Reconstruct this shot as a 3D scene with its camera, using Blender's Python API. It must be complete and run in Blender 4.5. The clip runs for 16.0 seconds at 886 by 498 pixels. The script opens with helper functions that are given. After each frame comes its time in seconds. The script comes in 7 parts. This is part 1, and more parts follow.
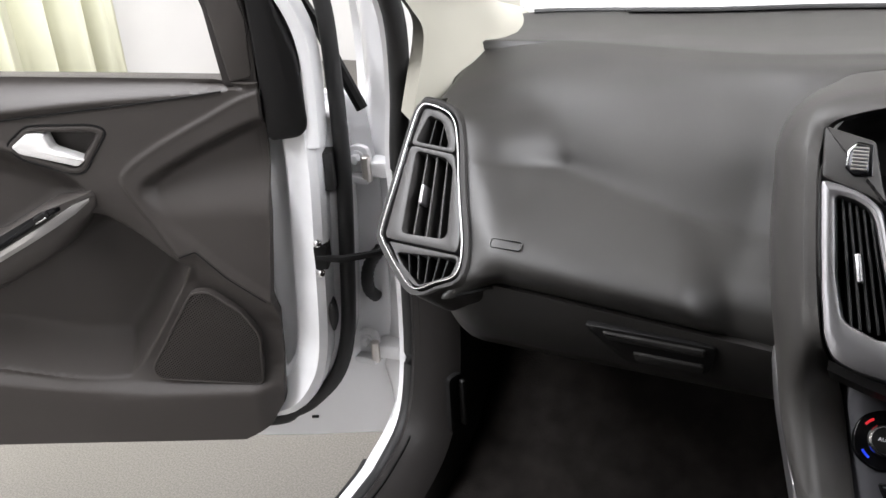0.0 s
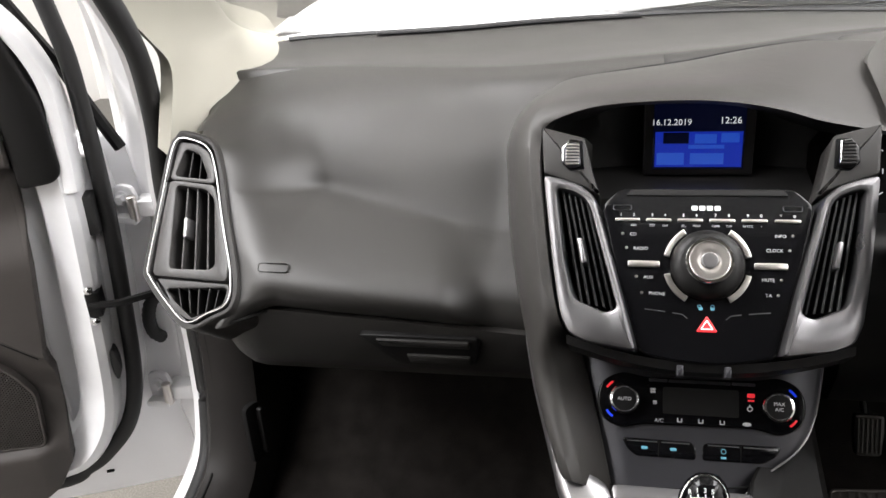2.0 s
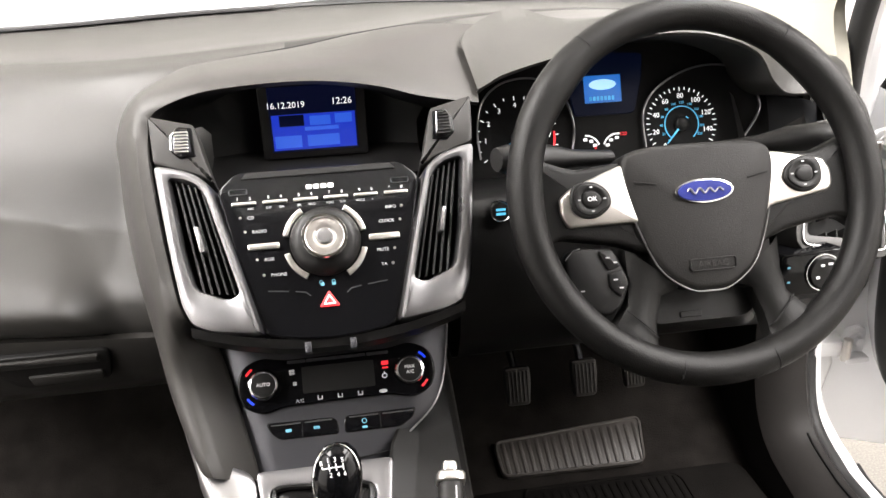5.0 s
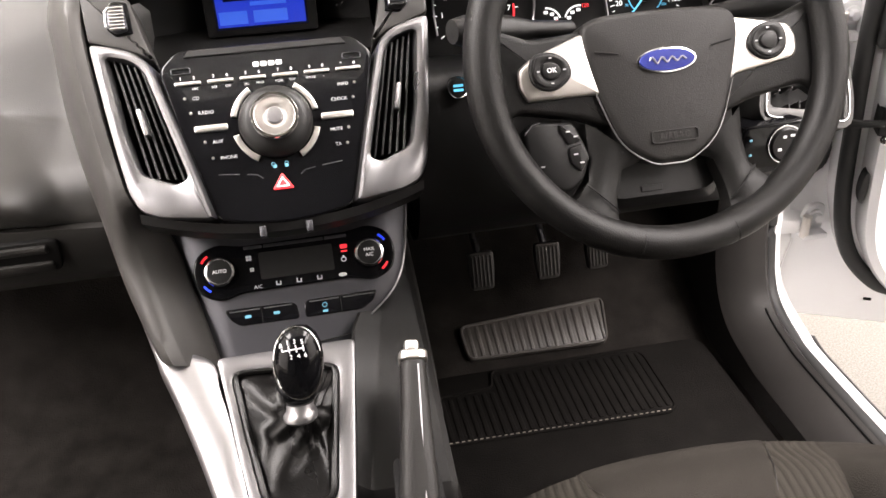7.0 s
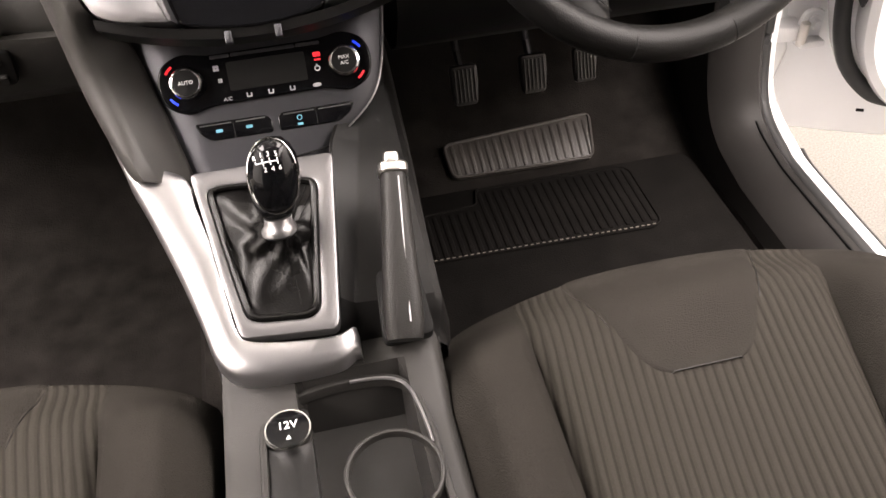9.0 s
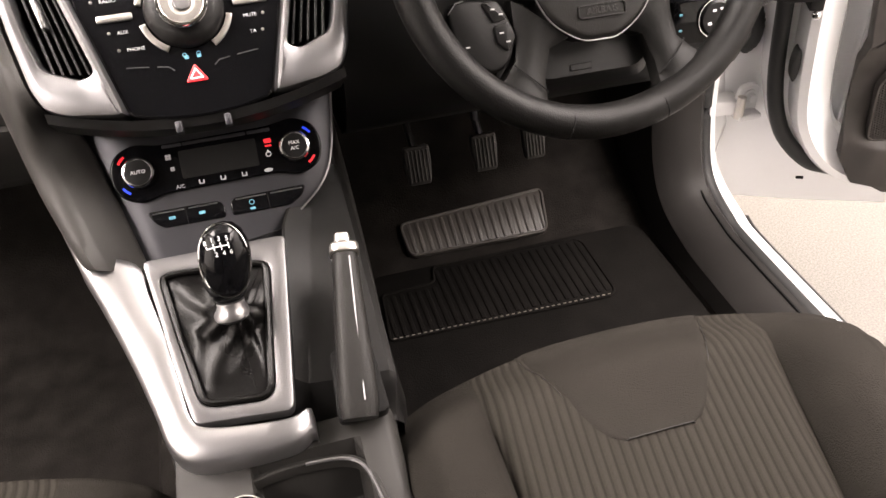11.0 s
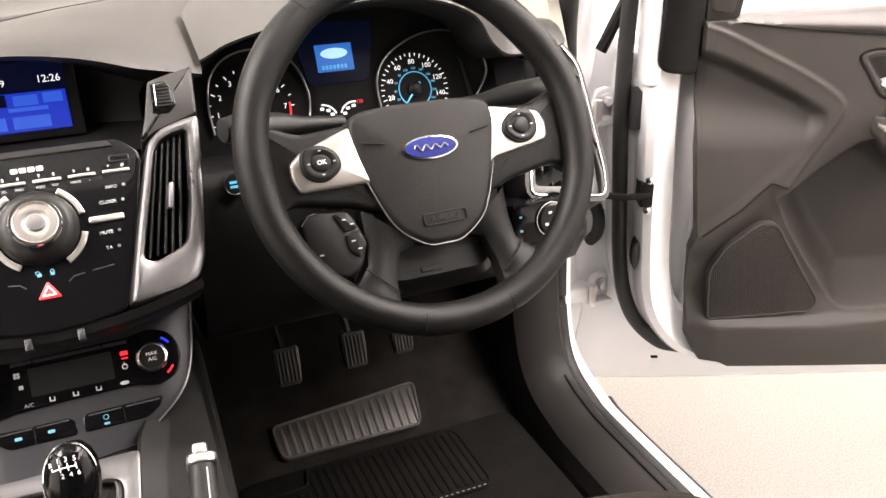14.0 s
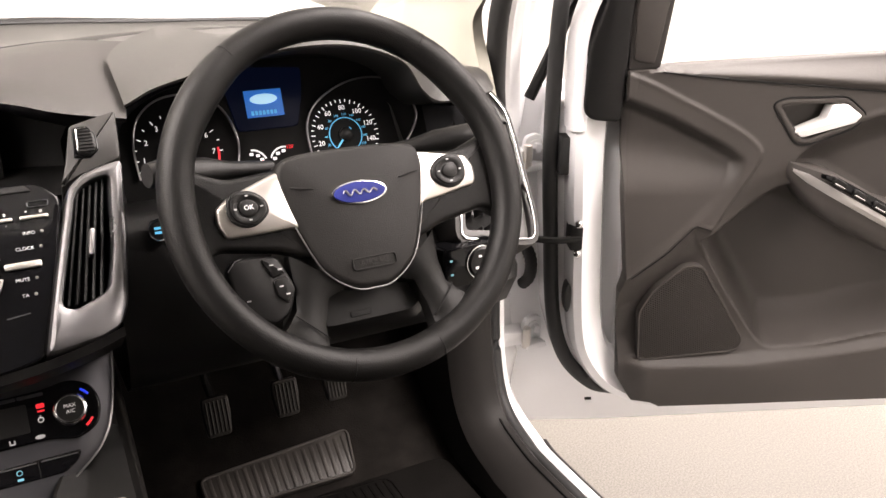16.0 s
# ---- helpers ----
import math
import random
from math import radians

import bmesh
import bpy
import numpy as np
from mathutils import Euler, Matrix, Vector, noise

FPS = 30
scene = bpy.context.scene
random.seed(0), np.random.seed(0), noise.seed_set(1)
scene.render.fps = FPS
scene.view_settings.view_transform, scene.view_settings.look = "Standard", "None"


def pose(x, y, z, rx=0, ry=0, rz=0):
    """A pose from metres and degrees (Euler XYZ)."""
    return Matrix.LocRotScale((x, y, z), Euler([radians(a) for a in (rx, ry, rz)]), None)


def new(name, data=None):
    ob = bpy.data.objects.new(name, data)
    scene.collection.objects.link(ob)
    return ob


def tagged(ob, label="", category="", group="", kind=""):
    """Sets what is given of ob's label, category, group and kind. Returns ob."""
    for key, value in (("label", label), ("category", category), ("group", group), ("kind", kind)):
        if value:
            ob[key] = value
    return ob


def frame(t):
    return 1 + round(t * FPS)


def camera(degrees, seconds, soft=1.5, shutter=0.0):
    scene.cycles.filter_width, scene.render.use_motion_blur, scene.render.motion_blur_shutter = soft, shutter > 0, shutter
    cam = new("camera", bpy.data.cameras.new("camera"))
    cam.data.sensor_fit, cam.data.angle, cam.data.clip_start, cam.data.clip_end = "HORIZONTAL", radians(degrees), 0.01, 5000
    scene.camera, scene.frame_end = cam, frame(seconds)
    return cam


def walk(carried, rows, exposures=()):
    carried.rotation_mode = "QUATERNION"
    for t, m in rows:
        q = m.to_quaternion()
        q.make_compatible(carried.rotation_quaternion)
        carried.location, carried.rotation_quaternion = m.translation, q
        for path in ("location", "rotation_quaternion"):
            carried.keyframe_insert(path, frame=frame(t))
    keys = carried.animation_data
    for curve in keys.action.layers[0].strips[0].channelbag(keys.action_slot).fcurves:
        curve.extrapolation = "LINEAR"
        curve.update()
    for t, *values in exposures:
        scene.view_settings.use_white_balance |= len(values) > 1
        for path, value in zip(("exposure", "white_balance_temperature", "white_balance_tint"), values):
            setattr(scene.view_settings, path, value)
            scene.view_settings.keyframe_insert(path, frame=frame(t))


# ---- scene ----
cam = camera(56.66, 16.0)
ROWS = [
    (0, -0.1442, 0.2987, 1.2529, 65.03, 3.13, 25.94),
    (0.5, -0.1297, 0.2895, 1.2547, 65.39, 3.28, 22.40),
    (1, -0.1158, 0.2865, 1.2555, 65.46, 3.74, 18.26),
    (1.5, -0.0995, 0.2839, 1.2582, 65.61, 3.90, 14.46),
    (2, -0.0837, 0.2822, 1.2590, 65.68, 3.90, 11.27),
    (2.5, -0.0673, 0.2822, 1.2561, 65.41, 3.76, 7.55),
    (3, -0.0511, 0.2817, 1.2517, 65.18, 3.29, 3.75),
    (3.5, -0.0321, 0.2793, 1.2459, 65.36, 2.71, 0.06),
    (4, -0.0095, 0.2826, 1.2379, 65.30, 2.25, -3.63),
    (4.2, -0.0012, 0.2831, 1.2351, 65.39, 2.18, -4.76),
    (5.25, 0.0105, 0.2830, 1.2271, 65.17, 1.59, -9.90),
    (6.3, 0.0162, 0.2829, 1.2190, 61.98, 1.60, -11.48),
    (6.5, 0.0178, 0.2849, 1.2162, 60.89, 1.77, -11.48),
    (7, 0.0199, 0.2898, 1.2053, 58.06, 1.88, -11.56),
    (7.5, 0.0185, 0.2952, 1.1963, 54.97, 1.99, -11.85),
    (8, 0.0202, 0.3008, 1.1852, 51.16, 1.96, -12.09),
    (8.2, 0.0203, 0.3031, 1.1811, 49.40, 1.98, -12.27),
    (9.25, 0.0290, 0.3002, 1.1759, 45.93, 2.06, -13.07),
    (10.3, 0.0377, 0.2912, 1.1786, 48.66, 2.12, -14.57),
    (10.5, 0.0366, 0.2904, 1.1800, 49.46, 2.03, -15.00),
    (11, 0.0379, 0.2882, 1.1837, 51.36, 2.08, -15.93),
    (11.5, 0.0422, 0.2831, 1.1879, 53.63, 2.08, -17.05),
    (12, 0.0466, 0.2770, 1.1912, 56.53, 1.96, -18.55),
    (12.5, 0.0508, 0.2745, 1.1937, 58.64, 1.50, -19.94),
    (13, 0.0538, 0.2718, 1.1952, 60.44, 1.35, -21.37),
    (13.5, 0.0565, 0.2661, 1.2008, 62.31, 0.98, -22.71),
    (14, 0.0572, 0.2610, 1.2044, 64.42, 0.50, -24.20),
    (14.5, 0.0568, 0.2597, 1.2058, 66.14, 0.06, -25.51),
    (15, 0.0589, 0.2600, 1.2038, 67.04, -0.08, -26.54),
    (15.5, 0.0605, 0.2576, 1.2036, 67.38, -0.27, -27.37),
    (16, 0.0650, 0.2554, 1.2043, 67.56, -0.72, -28.29),
]
walk(cam, [(t, pose(x, y, z, rx, ry, rz)) for t, x, y, z, rx, ry, rz in ROWS],
     exposures=[(0.0, -0.85, 6100, 12), (1.5, -0.78, 6250, 12), (2.5, -0.64, 6350, 11), (3.2, -0.46, 6450, 11), (4.0, -0.14, 6500, 11), (6.5, 0.2, 6650, 15), (8.0, 0.22, 6850, 17), (10.5, 0.10, 7000, 18), (12.5, 0.19, 6950, 18), (14.0, 0.15, 6900, 17), (16.0, -0.14, 6950, 18)])

# ---- world and light: a white hall lit by added area lights ----
world = bpy.data.worlds.new("hall_air")
scene.world = world
world.use_nodes = True
world.node_tree.nodes["Background"].inputs[0].default_value = (1.0, 0.98, 0.96, 1)
world.node_tree.nodes["Background"].inputs[1].default_value = 0.04

# x, y, width, length, watts
# unseen lights added overhead and balanced for brightness, not known fittings
LAMPS = [(-2.0, 0.3, 1.3, 3.6, 530), (2.0, 0.3, 1.3, 3.6, 400), (-3.2, 1.9, 0.5, 4.6, 60), (3.2, 1.9, 0.5, 4.6, 190), (0.0, 4.0, 2.4, 1.6, 8)]
for lx, ly, wide, long, watt in LAMPS:
    lamp = bpy.data.lights.new("added_area", "AREA")
    lamp.shape, lamp.size, lamp.size_y, lamp.energy = "RECTANGLE", wide, long, watt
    lamp.color = (1.0, 0.97, 0.94)
    new("added_area_light", lamp).matrix_world = pose(lx, ly, 3.05)


from mathutils.bvhtree import BVHTree

# ---- materials ----
def material(name, color, rough=0.5, metal=0.0, grain=0.0, grain_size=900.0, blotch=0.12, blotch_size=9.0,
             emit=None, power=0.0, coat=0.0, spec=0.5, rough_var=0.08):
    """A procedural surface: base colour with blotches, roughness variation and fine relief."""
    m = bpy.data.materials.new(name)
    m.use_nodes = True
    nt = m.node_tree
    b = nt.nodes["Principled BSDF"]
    b.inputs["Base Color"].default_value = (*color, 1)
    b.inputs["Roughness"].default_value = rough
    b.inputs["Metallic"].default_value = metal
    b.inputs["Specular IOR Level"].default_value = spec
    b.inputs["Coat Weight"].default_value = coat
    b.inputs["Coat Roughness"].default_value = 0.05
    co = nt.nodes.new("ShaderNodeTexCoord")
    if blotch:
        n1 = nt.nodes.new("ShaderNodeTexNoise")
        n1.inputs["Scale"].default_value, n1.inputs["Detail"].default_value = blotch_size, 6
        nt.links.new(co.outputs["Object"], n1.inputs["Vector"])
        ramp = nt.nodes.new("ShaderNodeMapRange")
        ramp.inputs["From Min"].default_value, ramp.inputs["From Max"].default_value = 0.3, 0.7
        ramp.inputs["To Min"].default_value, ramp.inputs["To Max"].default_value = 1 - blotch, 1 + blotch
        nt.links.new(n1.outputs["Fac"], ramp.inputs["Value"])
        mul = nt.nodes.new("ShaderNodeVectorMath")
        mul.operation = "SCALE"
        mul.inputs[0].default_value = color
        nt.links.new(ramp.outputs["Result"], mul.inputs["Scale"])
        nt.links.new(mul.outputs["Vector"], b.inputs["Base Color"])
        rr = nt.nodes.new("ShaderNodeMapRange")
        rr.inputs["To Min"].default_value, rr.inputs["To Max"].default_value = max(0.02, rough - rough_var), min(1, rough + rough_var)
        nt.links.new(n1.outputs["Fac"], rr.inputs["Value"])
        nt.links.new(rr.outputs["Result"], b.inputs["Roughness"])
    if grain:
        n2 = nt.nodes.new("ShaderNodeTexNoise")
        n2.inputs["Scale"].default_value, n2.inputs["Detail"].default_value = grain_size, 3
        nt.links.new(co.outputs["Object"], n2.inputs["Vector"])
        bump = nt.nodes.new("ShaderNodeBump")
        bump.inputs["Strength"].default_value, bump.inputs["Distance"].default_value = grain, 0.001
        nt.links.new(n2.outputs["Fac"], bump.inputs["Height"])
        nt.links.new(bump.outputs["Normal"], b.inputs["Normal"])
    if emit:
        b.inputs["Emission Color"].default_value = (*emit, 1)
        b.inputs["Emission Strength"].default_value = power
    return m


SOFT = material("soft_dash_skin", (0.0215, 0.0206, 0.0190), 0.42, grain=0.30, grain_size=1100, blotch=0.06, spec=0.48)
HARD = material("hard_grey_plastic", (0.0185, 0.0175, 0.0164), 0.45, grain=0.3, grain_size=1400, blotch=0.06, spec=0.22)
DOORTRIM = material("door_trim_plastic", (0.040, 0.0356, 0.0328), 0.48, grain=0.3, grain_size=1200, blotch=0.06, spec=0.25)
DOORSOFT = material("door_insert_vinyl", (0.030, 0.027, 0.0255), 0.55, grain=0.3, grain_size=900, blotch=0.06, spec=0.2)
BLACK = material("black_plastic", (0.0060, 0.0058, 0.0057), 0.42, grain=0.15, grain_size=1500, blotch=0.1, spec=0.22)
MATTBLACK = material("matt_black", (0.0055, 0.0053, 0.0052), 0.8, blotch=0.1, spec=0.2)
GLOSS = material("piano_black", (0.003, 0.003, 0.0035), 0.10, blotch=0.1, rough_var=0.04, spec=0.22)
SILVER = material("satin_silver_paint", (0.30, 0.295, 0.30), 0.32, metal=0.9, grain=0.05, grain_size=3000, blotch=0.05)
GREYSILVER = material("dark_silver_paint", (0.046, 0.046, 0.051), 0.36, metal=0.6, grain=0.05, grain_size=3000, blotch=0.05)
BRUSHED = material("brushed_aluminium", (0.62, 0.59, 0.56), 0.3, metal=0.95, grain=0.08, grain_size=2500, blotch=0.06)
CHROME = material("chrome", (0.70, 0.70, 0.70), 0.14, metal=1.0, blotch=0.03, rough_var=0.04)
PAINT = material("white_car_paint", (0.80, 0.80, 0.81), 0.25, coat=0.5, blotch=0.02, blotch_size=5, rough_var=0.05)
DULLPAINT = material("white_inner_paint", (0.74, 0.74, 0.75), 0.4, blotch=0.08, blotch_size=14)
RUBBER = material("black_rubber", (0.014, 0.014, 0.014), 0.6, grain=0.1, blotch=0.15)
HEADLINER = material("beige_pillar_trim", (0.23, 0.22, 0.185), 0.7, grain=0.2, grain_size=900, blotch=0.04)
LEATHER = material("black_leather", (0.0030, 0.0028, 0.0027), 0.30, grain=0.25, grain_size=600, blotch=0.15, spec=0.20)
WHEELSKIN = material("grained_wheel_leather", (0.0045, 0.0043, 0.0041), 0.40, grain=0.4, grain_size=900, blotch=0.08, spec=0.17)
CARPET = material("black_carpet", (0.0125, 0.0110, 0.0100), 0.95, grain=1.0, grain_size=420, blotch=0.35, blotch_size=26, spec=0.03)
MATCLOTH = material("dark_ribbed_mat", (0.0060, 0.0053, 0.0048), 0.9, grain=0.8, grain_size=500, blotch=0.25, blotch_size=30, spec=0.06)
PADRUBBER = material("worn_heel_pad", (0.040, 0.035, 0.031), 0.5, grain=0.3, grain_size=300, blotch=0.3, blotch_size=18)
FABRIC = material("plain_seat_cloth", (0.0161, 0.0144, 0.0124), 0.85, grain=0.8, grain_size=700, blotch=0.08, blotch_size=20, spec=0.06)
ROOMWHITE = material("hall_wall_paint", (0.84, 0.83, 0.81), 0.8, blotch=0.02, blotch_size=2)
# white print with a faint glow added, also on the unlit gear and socket marks
WHITEMARK = material("white_print_added_glow", (0.75, 0.75, 0.75), 0.5, blotch=0.0, emit=(1, 1, 1), power=0.15)
GREYMARK = material("dim_grey_print", (0.36, 0.36, 0.37), 0.5, blotch=0.0)
REDGLOW = material("red_indicator", (0.6, 0.02, 0.02), 0.4, blotch=0, emit=(1.0, 0.03, 0.05), power=0.75)
BLUEGLOW = material("blue_indicator", (0.02, 0.05, 0.6), 0.4, blotch=0, emit=(0.01, 0.05, 1.0), power=0.8)
KEYGLOW = material("dim_cyan_symbol", (0.10, 0.28, 0.36), 0.4, blotch=0, emit=(0.08, 0.5, 0.85), power=0.07)
CYANGLOW = material("cyan_symbol", (0.1, 0.5, 0.8), 0.4, blotch=0, emit=(0.08, 0.5, 0.85), power=0.26)
WHITEGLOW = material("white_backlit_print", (0.7, 0.7, 0.7), 0.4, blotch=0, emit=(1, 1, 1), power=0.8)


# ---- building helpers ----
def axes(o, e1, e2, n):
    """A frame from an origin and three axes."""
    m = Matrix.Identity(4)
    for k, v in enumerate((e1, e2, n, o)):
        m.col[k] = (*v, 1 if k == 3 else 0)
    return m


IDENT = Matrix.Identity(4)


def part(name, bm, material_, parent=None, label="", sharp=38):
    bmesh.ops.recalc_face_normals(bm, faces=bm.faces)
    me = bpy.data.meshes.new(name)
    bm.to_mesh(me)
    bm.free()
    me.materials.append(material_)
    me.shade_smooth()
    me.set_sharp_from_angle(angle=radians(sharp))
    ob = new(name, me)
    if parent:
        ob.parent = parent
    if label:
        ob["label"] = label
    return ob


def thing(name, label, category, group="", kind="", at=(0, 0, 0)):
    ob = new(name)
    ob.empty_display_size = 0.05
    ob.location = at
    if at != (0, 0, 0):
        bpy.context.view_layer.update()
    return tagged(ob, label, category, group, kind)


def ease(x, a, b):
    t = max(0, min(1, (x - a) / (b - a)))
    return t * t * (3 - 2 * t)


def spline(pts, n=6, closed=True):
    """Catmull-Rom through the points."""
    p = [Vector(q) for q in pts]
    k, out = len(p), []
    for i in range(k if closed else k - 1):
        if closed:
            a, b, c, d = p[i - 1], p[i], p[(i + 1) % k], p[(i + 2) % k]
        else:
            a, b, c, d = p[max(i - 1, 0)], p[i], p[i + 1], p[min(i + 2, k - 1)]
        for j in range(n):
            t = j / n
            out.append(0.5 * (2 * b + (c - a) * t + (2 * a - 5 * b + 4 * c - d) * t * t + (3 * b - a - 3 * c + d) * t ** 3))
    if not closed:
        out.append(p[-1])
    return out


def rounded(pts, r, n=4):
    """A closed outline with each corner rounded by about r."""
    p = [Vector(q) for q in pts]
    out = []
    for i, b in enumerate(p):
        a, c = p[i - 1], p[(i + 1) % len(p)]
        ra = min(r, (a - b).length * 0.45)
        rc = min(r, (c - b).length * 0.45)
        s, e = b + (a - b).normalized() * ra, b + (c - b).normalized() * rc
        for j in range(n + 1):
            t = j / n
            out.append((1 - t) ** 2 * s + 2 * t * (1 - t) * b + t * t * e)
    return out


def rrect(w, h, r=0.003, cx=0.0, cy=0.0, n=3):
    return rounded([(cx - w / 2, cy - h / 2), (cx + w / 2, cy - h / 2), (cx + w / 2, cy + h / 2), (cx - w / 2, cy + h / 2)], r, n)


def circle(r, n=32, cx=0.0, cy=0.0, ry=None):
    return [Vector((cx + r * math.cos(2 * math.pi * i / n), cy + (ry or r) * math.sin(2 * math.pi * i / n))) for i in range(n)]


def resample(pts, n, closed=True):
    p = [Vector(q) for q in pts]
    if closed:
        p = p + [p[0]]
    acc = [0.0]
    for a, b in zip(p, p[1:]):
        acc.append(acc[-1] + (b - a).length)
    out, j = [], 0
    for i in range(n):
        s = acc[-1] * i / (n if closed else n - 1)
        while j < len(p) - 2 and acc[j + 1] < s:
            j += 1
        d = acc[j + 1] - acc[j]
        out.append(p[j].lerp(p[j + 1], min(1, (s - acc[j]) / d) if d > 1e-9 else 0))
    return out


def area2(pts):
    return sum(a[0] * b[1] - b[0] * a[1] for a, b in zip(pts, pts[1:] + pts[:1]))


def inset(pts, r):
    """The closed 2D outline moved inwards by r."""
    s = 1 if area2(pts) > 0 else -1
    out = []
    for i, b in enumerate(pts):
        d = pts[(i + 1) % len(pts)] - pts[i - 1]
        if d.length < 1e-9:
            out.append(b.copy())
            continue
        d.normalize()
        out.append(b + Vector((-d[1], d[0])) * r * s)
    return out


def ring(bm, pts, w, m):
    return [bm.verts.new(m @ Vector((p[0], p[1], w))) for p in pts]


def bridge(bm, a, b, closed=True):
    n = len(a)
    for i in range(n if closed else n - 1):
        j = (i + 1) % n
        try:
            bm.faces.new((a[i], a[j], b[j], b[i]))
        except ValueError:
            pass


def slab(bm, outline, w0, w1, m=IDENT, r=0.0015, steps=2, dome=0.0):
    """A plate with that outline between the heights w0 and w1, its upper rim rounded by r; dome: a swelling of the upper face."""
    pts = [Vector(p[:2]) for p in outline]
    lower = ring(bm, pts, w0, m)
    bm.faces.new(lower)
    prev = lower
    for k in range(steps + 1):
        a = math.pi / 2 * k / steps
        cur = ring(bm, inset(pts, r * (1 - math.cos(a))), w1 - r + r * math.sin(a), m)
        bridge(bm, prev, cur)
        prev = cur
    if dome:
        c = sum(pts, Vector((0, 0))) / len(pts)
        base = inset(pts, r)
        for k in (1, 2, 3):
            f = 1 - k * 0.25
            cur = ring(bm, [c + (p - c) * f for p in base], w1 + dome * (1 - f * f), m)
            bridge(bm, prev, cur)
            prev = cur
    bm.faces.new(prev)


def band(bm, outer, inner, w0, w1, m=IDENT, r=0.002, n=72, inner_drop=0.0):
    """A ring-shaped frame between two outlines, its edges rounded."""
    o, i_ = resample(outer, n), resample(inner, n)
    if area2(o) * area2(i_) < 0:
        i_.reverse()
    k0 = min(range(n), key=lambda k: sum((o[j] - i_[(j + k) % n]).length_squared for j in range(0, n, 6)))
    i_ = i_[k0:] + i_[:k0]
    rings = [ring(bm, o, w0, m), ring(bm, o, w1 - r, m), ring(bm, inset(o, r * 0.3), w1 - r * 0.3, m), ring(bm, inset(o, r), w1, m)]
    rings += [ring(bm, inset(i_, -r), w1 - inner_drop, m), ring(bm, inset(i_, -r * 0.3), w1 - r * 0.3 - inner_drop, m),
              ring(bm, i_, w1 - r - inner_drop, m), ring(bm, i_, w0, m)]
    for a, b in zip(rings, rings[1:] + rings[:1]):
        bridge(bm, a, b)


def loft(bm, rings, closed=False, caps=False):
    """Skin over rows of 3D points."""
    vs = [[bm.verts.new(p) for p in row] for row in rings]
    for a, b in zip(vs, vs[1:]):
        bridge(bm, a, b, closed)
    if caps:
        bm.faces.new(vs[0])
        bm.faces.new(vs[-1])
    return vs


def tube(bm, path, radius, seg=8, closed=False, squash=1.0, up=Vector((0, 0, 1))):
    """A round bar along a path; radius: one value or one for each point."""
    p = [Vector(q) for q in path]
    k = len(p)
    rows = []
    for i in range(k):
        d = (p[(i + 1) % k] - p[i - 1]) if closed else (p[min(i + 1, k - 1)] - p[max(i - 1, 0)])
        d.normalize()
        u_ = up if abs(d.dot(up)) < 0.98 else Vector((1, 0, 0))
        a = d.cross(u_).normalized()
        b = a.cross(d).normalized()
        r = radius[i] if isinstance(radius, (list, tuple)) else radius
        rows.append([p[i] + a * (r * math.cos(2 * math.pi * j / seg)) + b * (r * squash * math.sin(2 * math.pi * j / seg)) for j in range(seg)])
    if closed:
        vs = [[bm.verts.new(q) for q in row] for row in rows]
        for i in range(k):
            bridge(bm, vs[i], vs[(i + 1) % k])
    else:
        loft(bm, rows, closed=True, caps=True)


def block(bm, size, m=IDENT, r=0.004):
    """A box with rounded rim, centred on m in plan, standing on its xy plane."""
    slab(bm, rrect(size[0], size[1], r), 0, size[2], m, min(r, size[2] * 0.4))


def lathe(bm, profile, m=IDENT, seg=32):
    """Turned about m's z axis: rows of (radius, height), with closed ends."""
    rows = [[m @ Vector((r * math.cos(2 * math.pi * i / seg), r * math.sin(2 * math.pi * i / seg), h)) for i in range(seg)] for r, h in profile]
    loft(bm, rows, closed=True, caps=True)


def lettering(name, text, size, m, material_, parent=None, align="CENTER", thick=0.0002):
    """Raised print made with the built-in font, as a mesh."""
    cu = bpy.data.curves.new(name, "FONT")
    cu.body, cu.size, cu.align_x, cu.align_y, cu.extrude, cu.resolution_u = text, size, align, "CENTER", thick, 2
    tmp = bpy.data.objects.new(name + "_curve", cu)
    me = bpy.data.meshes.new_from_object(tmp)
    bpy.data.objects.remove(tmp)
    me.transform(m)
    me.materials.append(material_)
    ob = new(name, me)
    ob.parent = parent
    return ob


def bars(bm, x, y, w, h, m, wt=0.0004):
    slab(bm, rrect(w, h, min(w, h) * 0.2, x, y, 2), -0.0005, wt, m, 0.0001, 1)


# ---- main working planes ----
LEANBACK = radians(38)
FACE_UP = Vector((0, math.sin(LEANBACK), math.cos(LEANBACK)))
FACE_OUT = Vector((0, -math.cos(LEANBACK), math.sin(LEANBACK)))
RADIO = axes((0, 0.974, 0.865), (1, 0, 0), FACE_UP, FACE_OUT)
CLIMATE = axes(Vector((0, 0.977, 0.776)) - 0.014 * FACE_OUT, (1, 0, 0), FACE_UP, FACE_OUT)

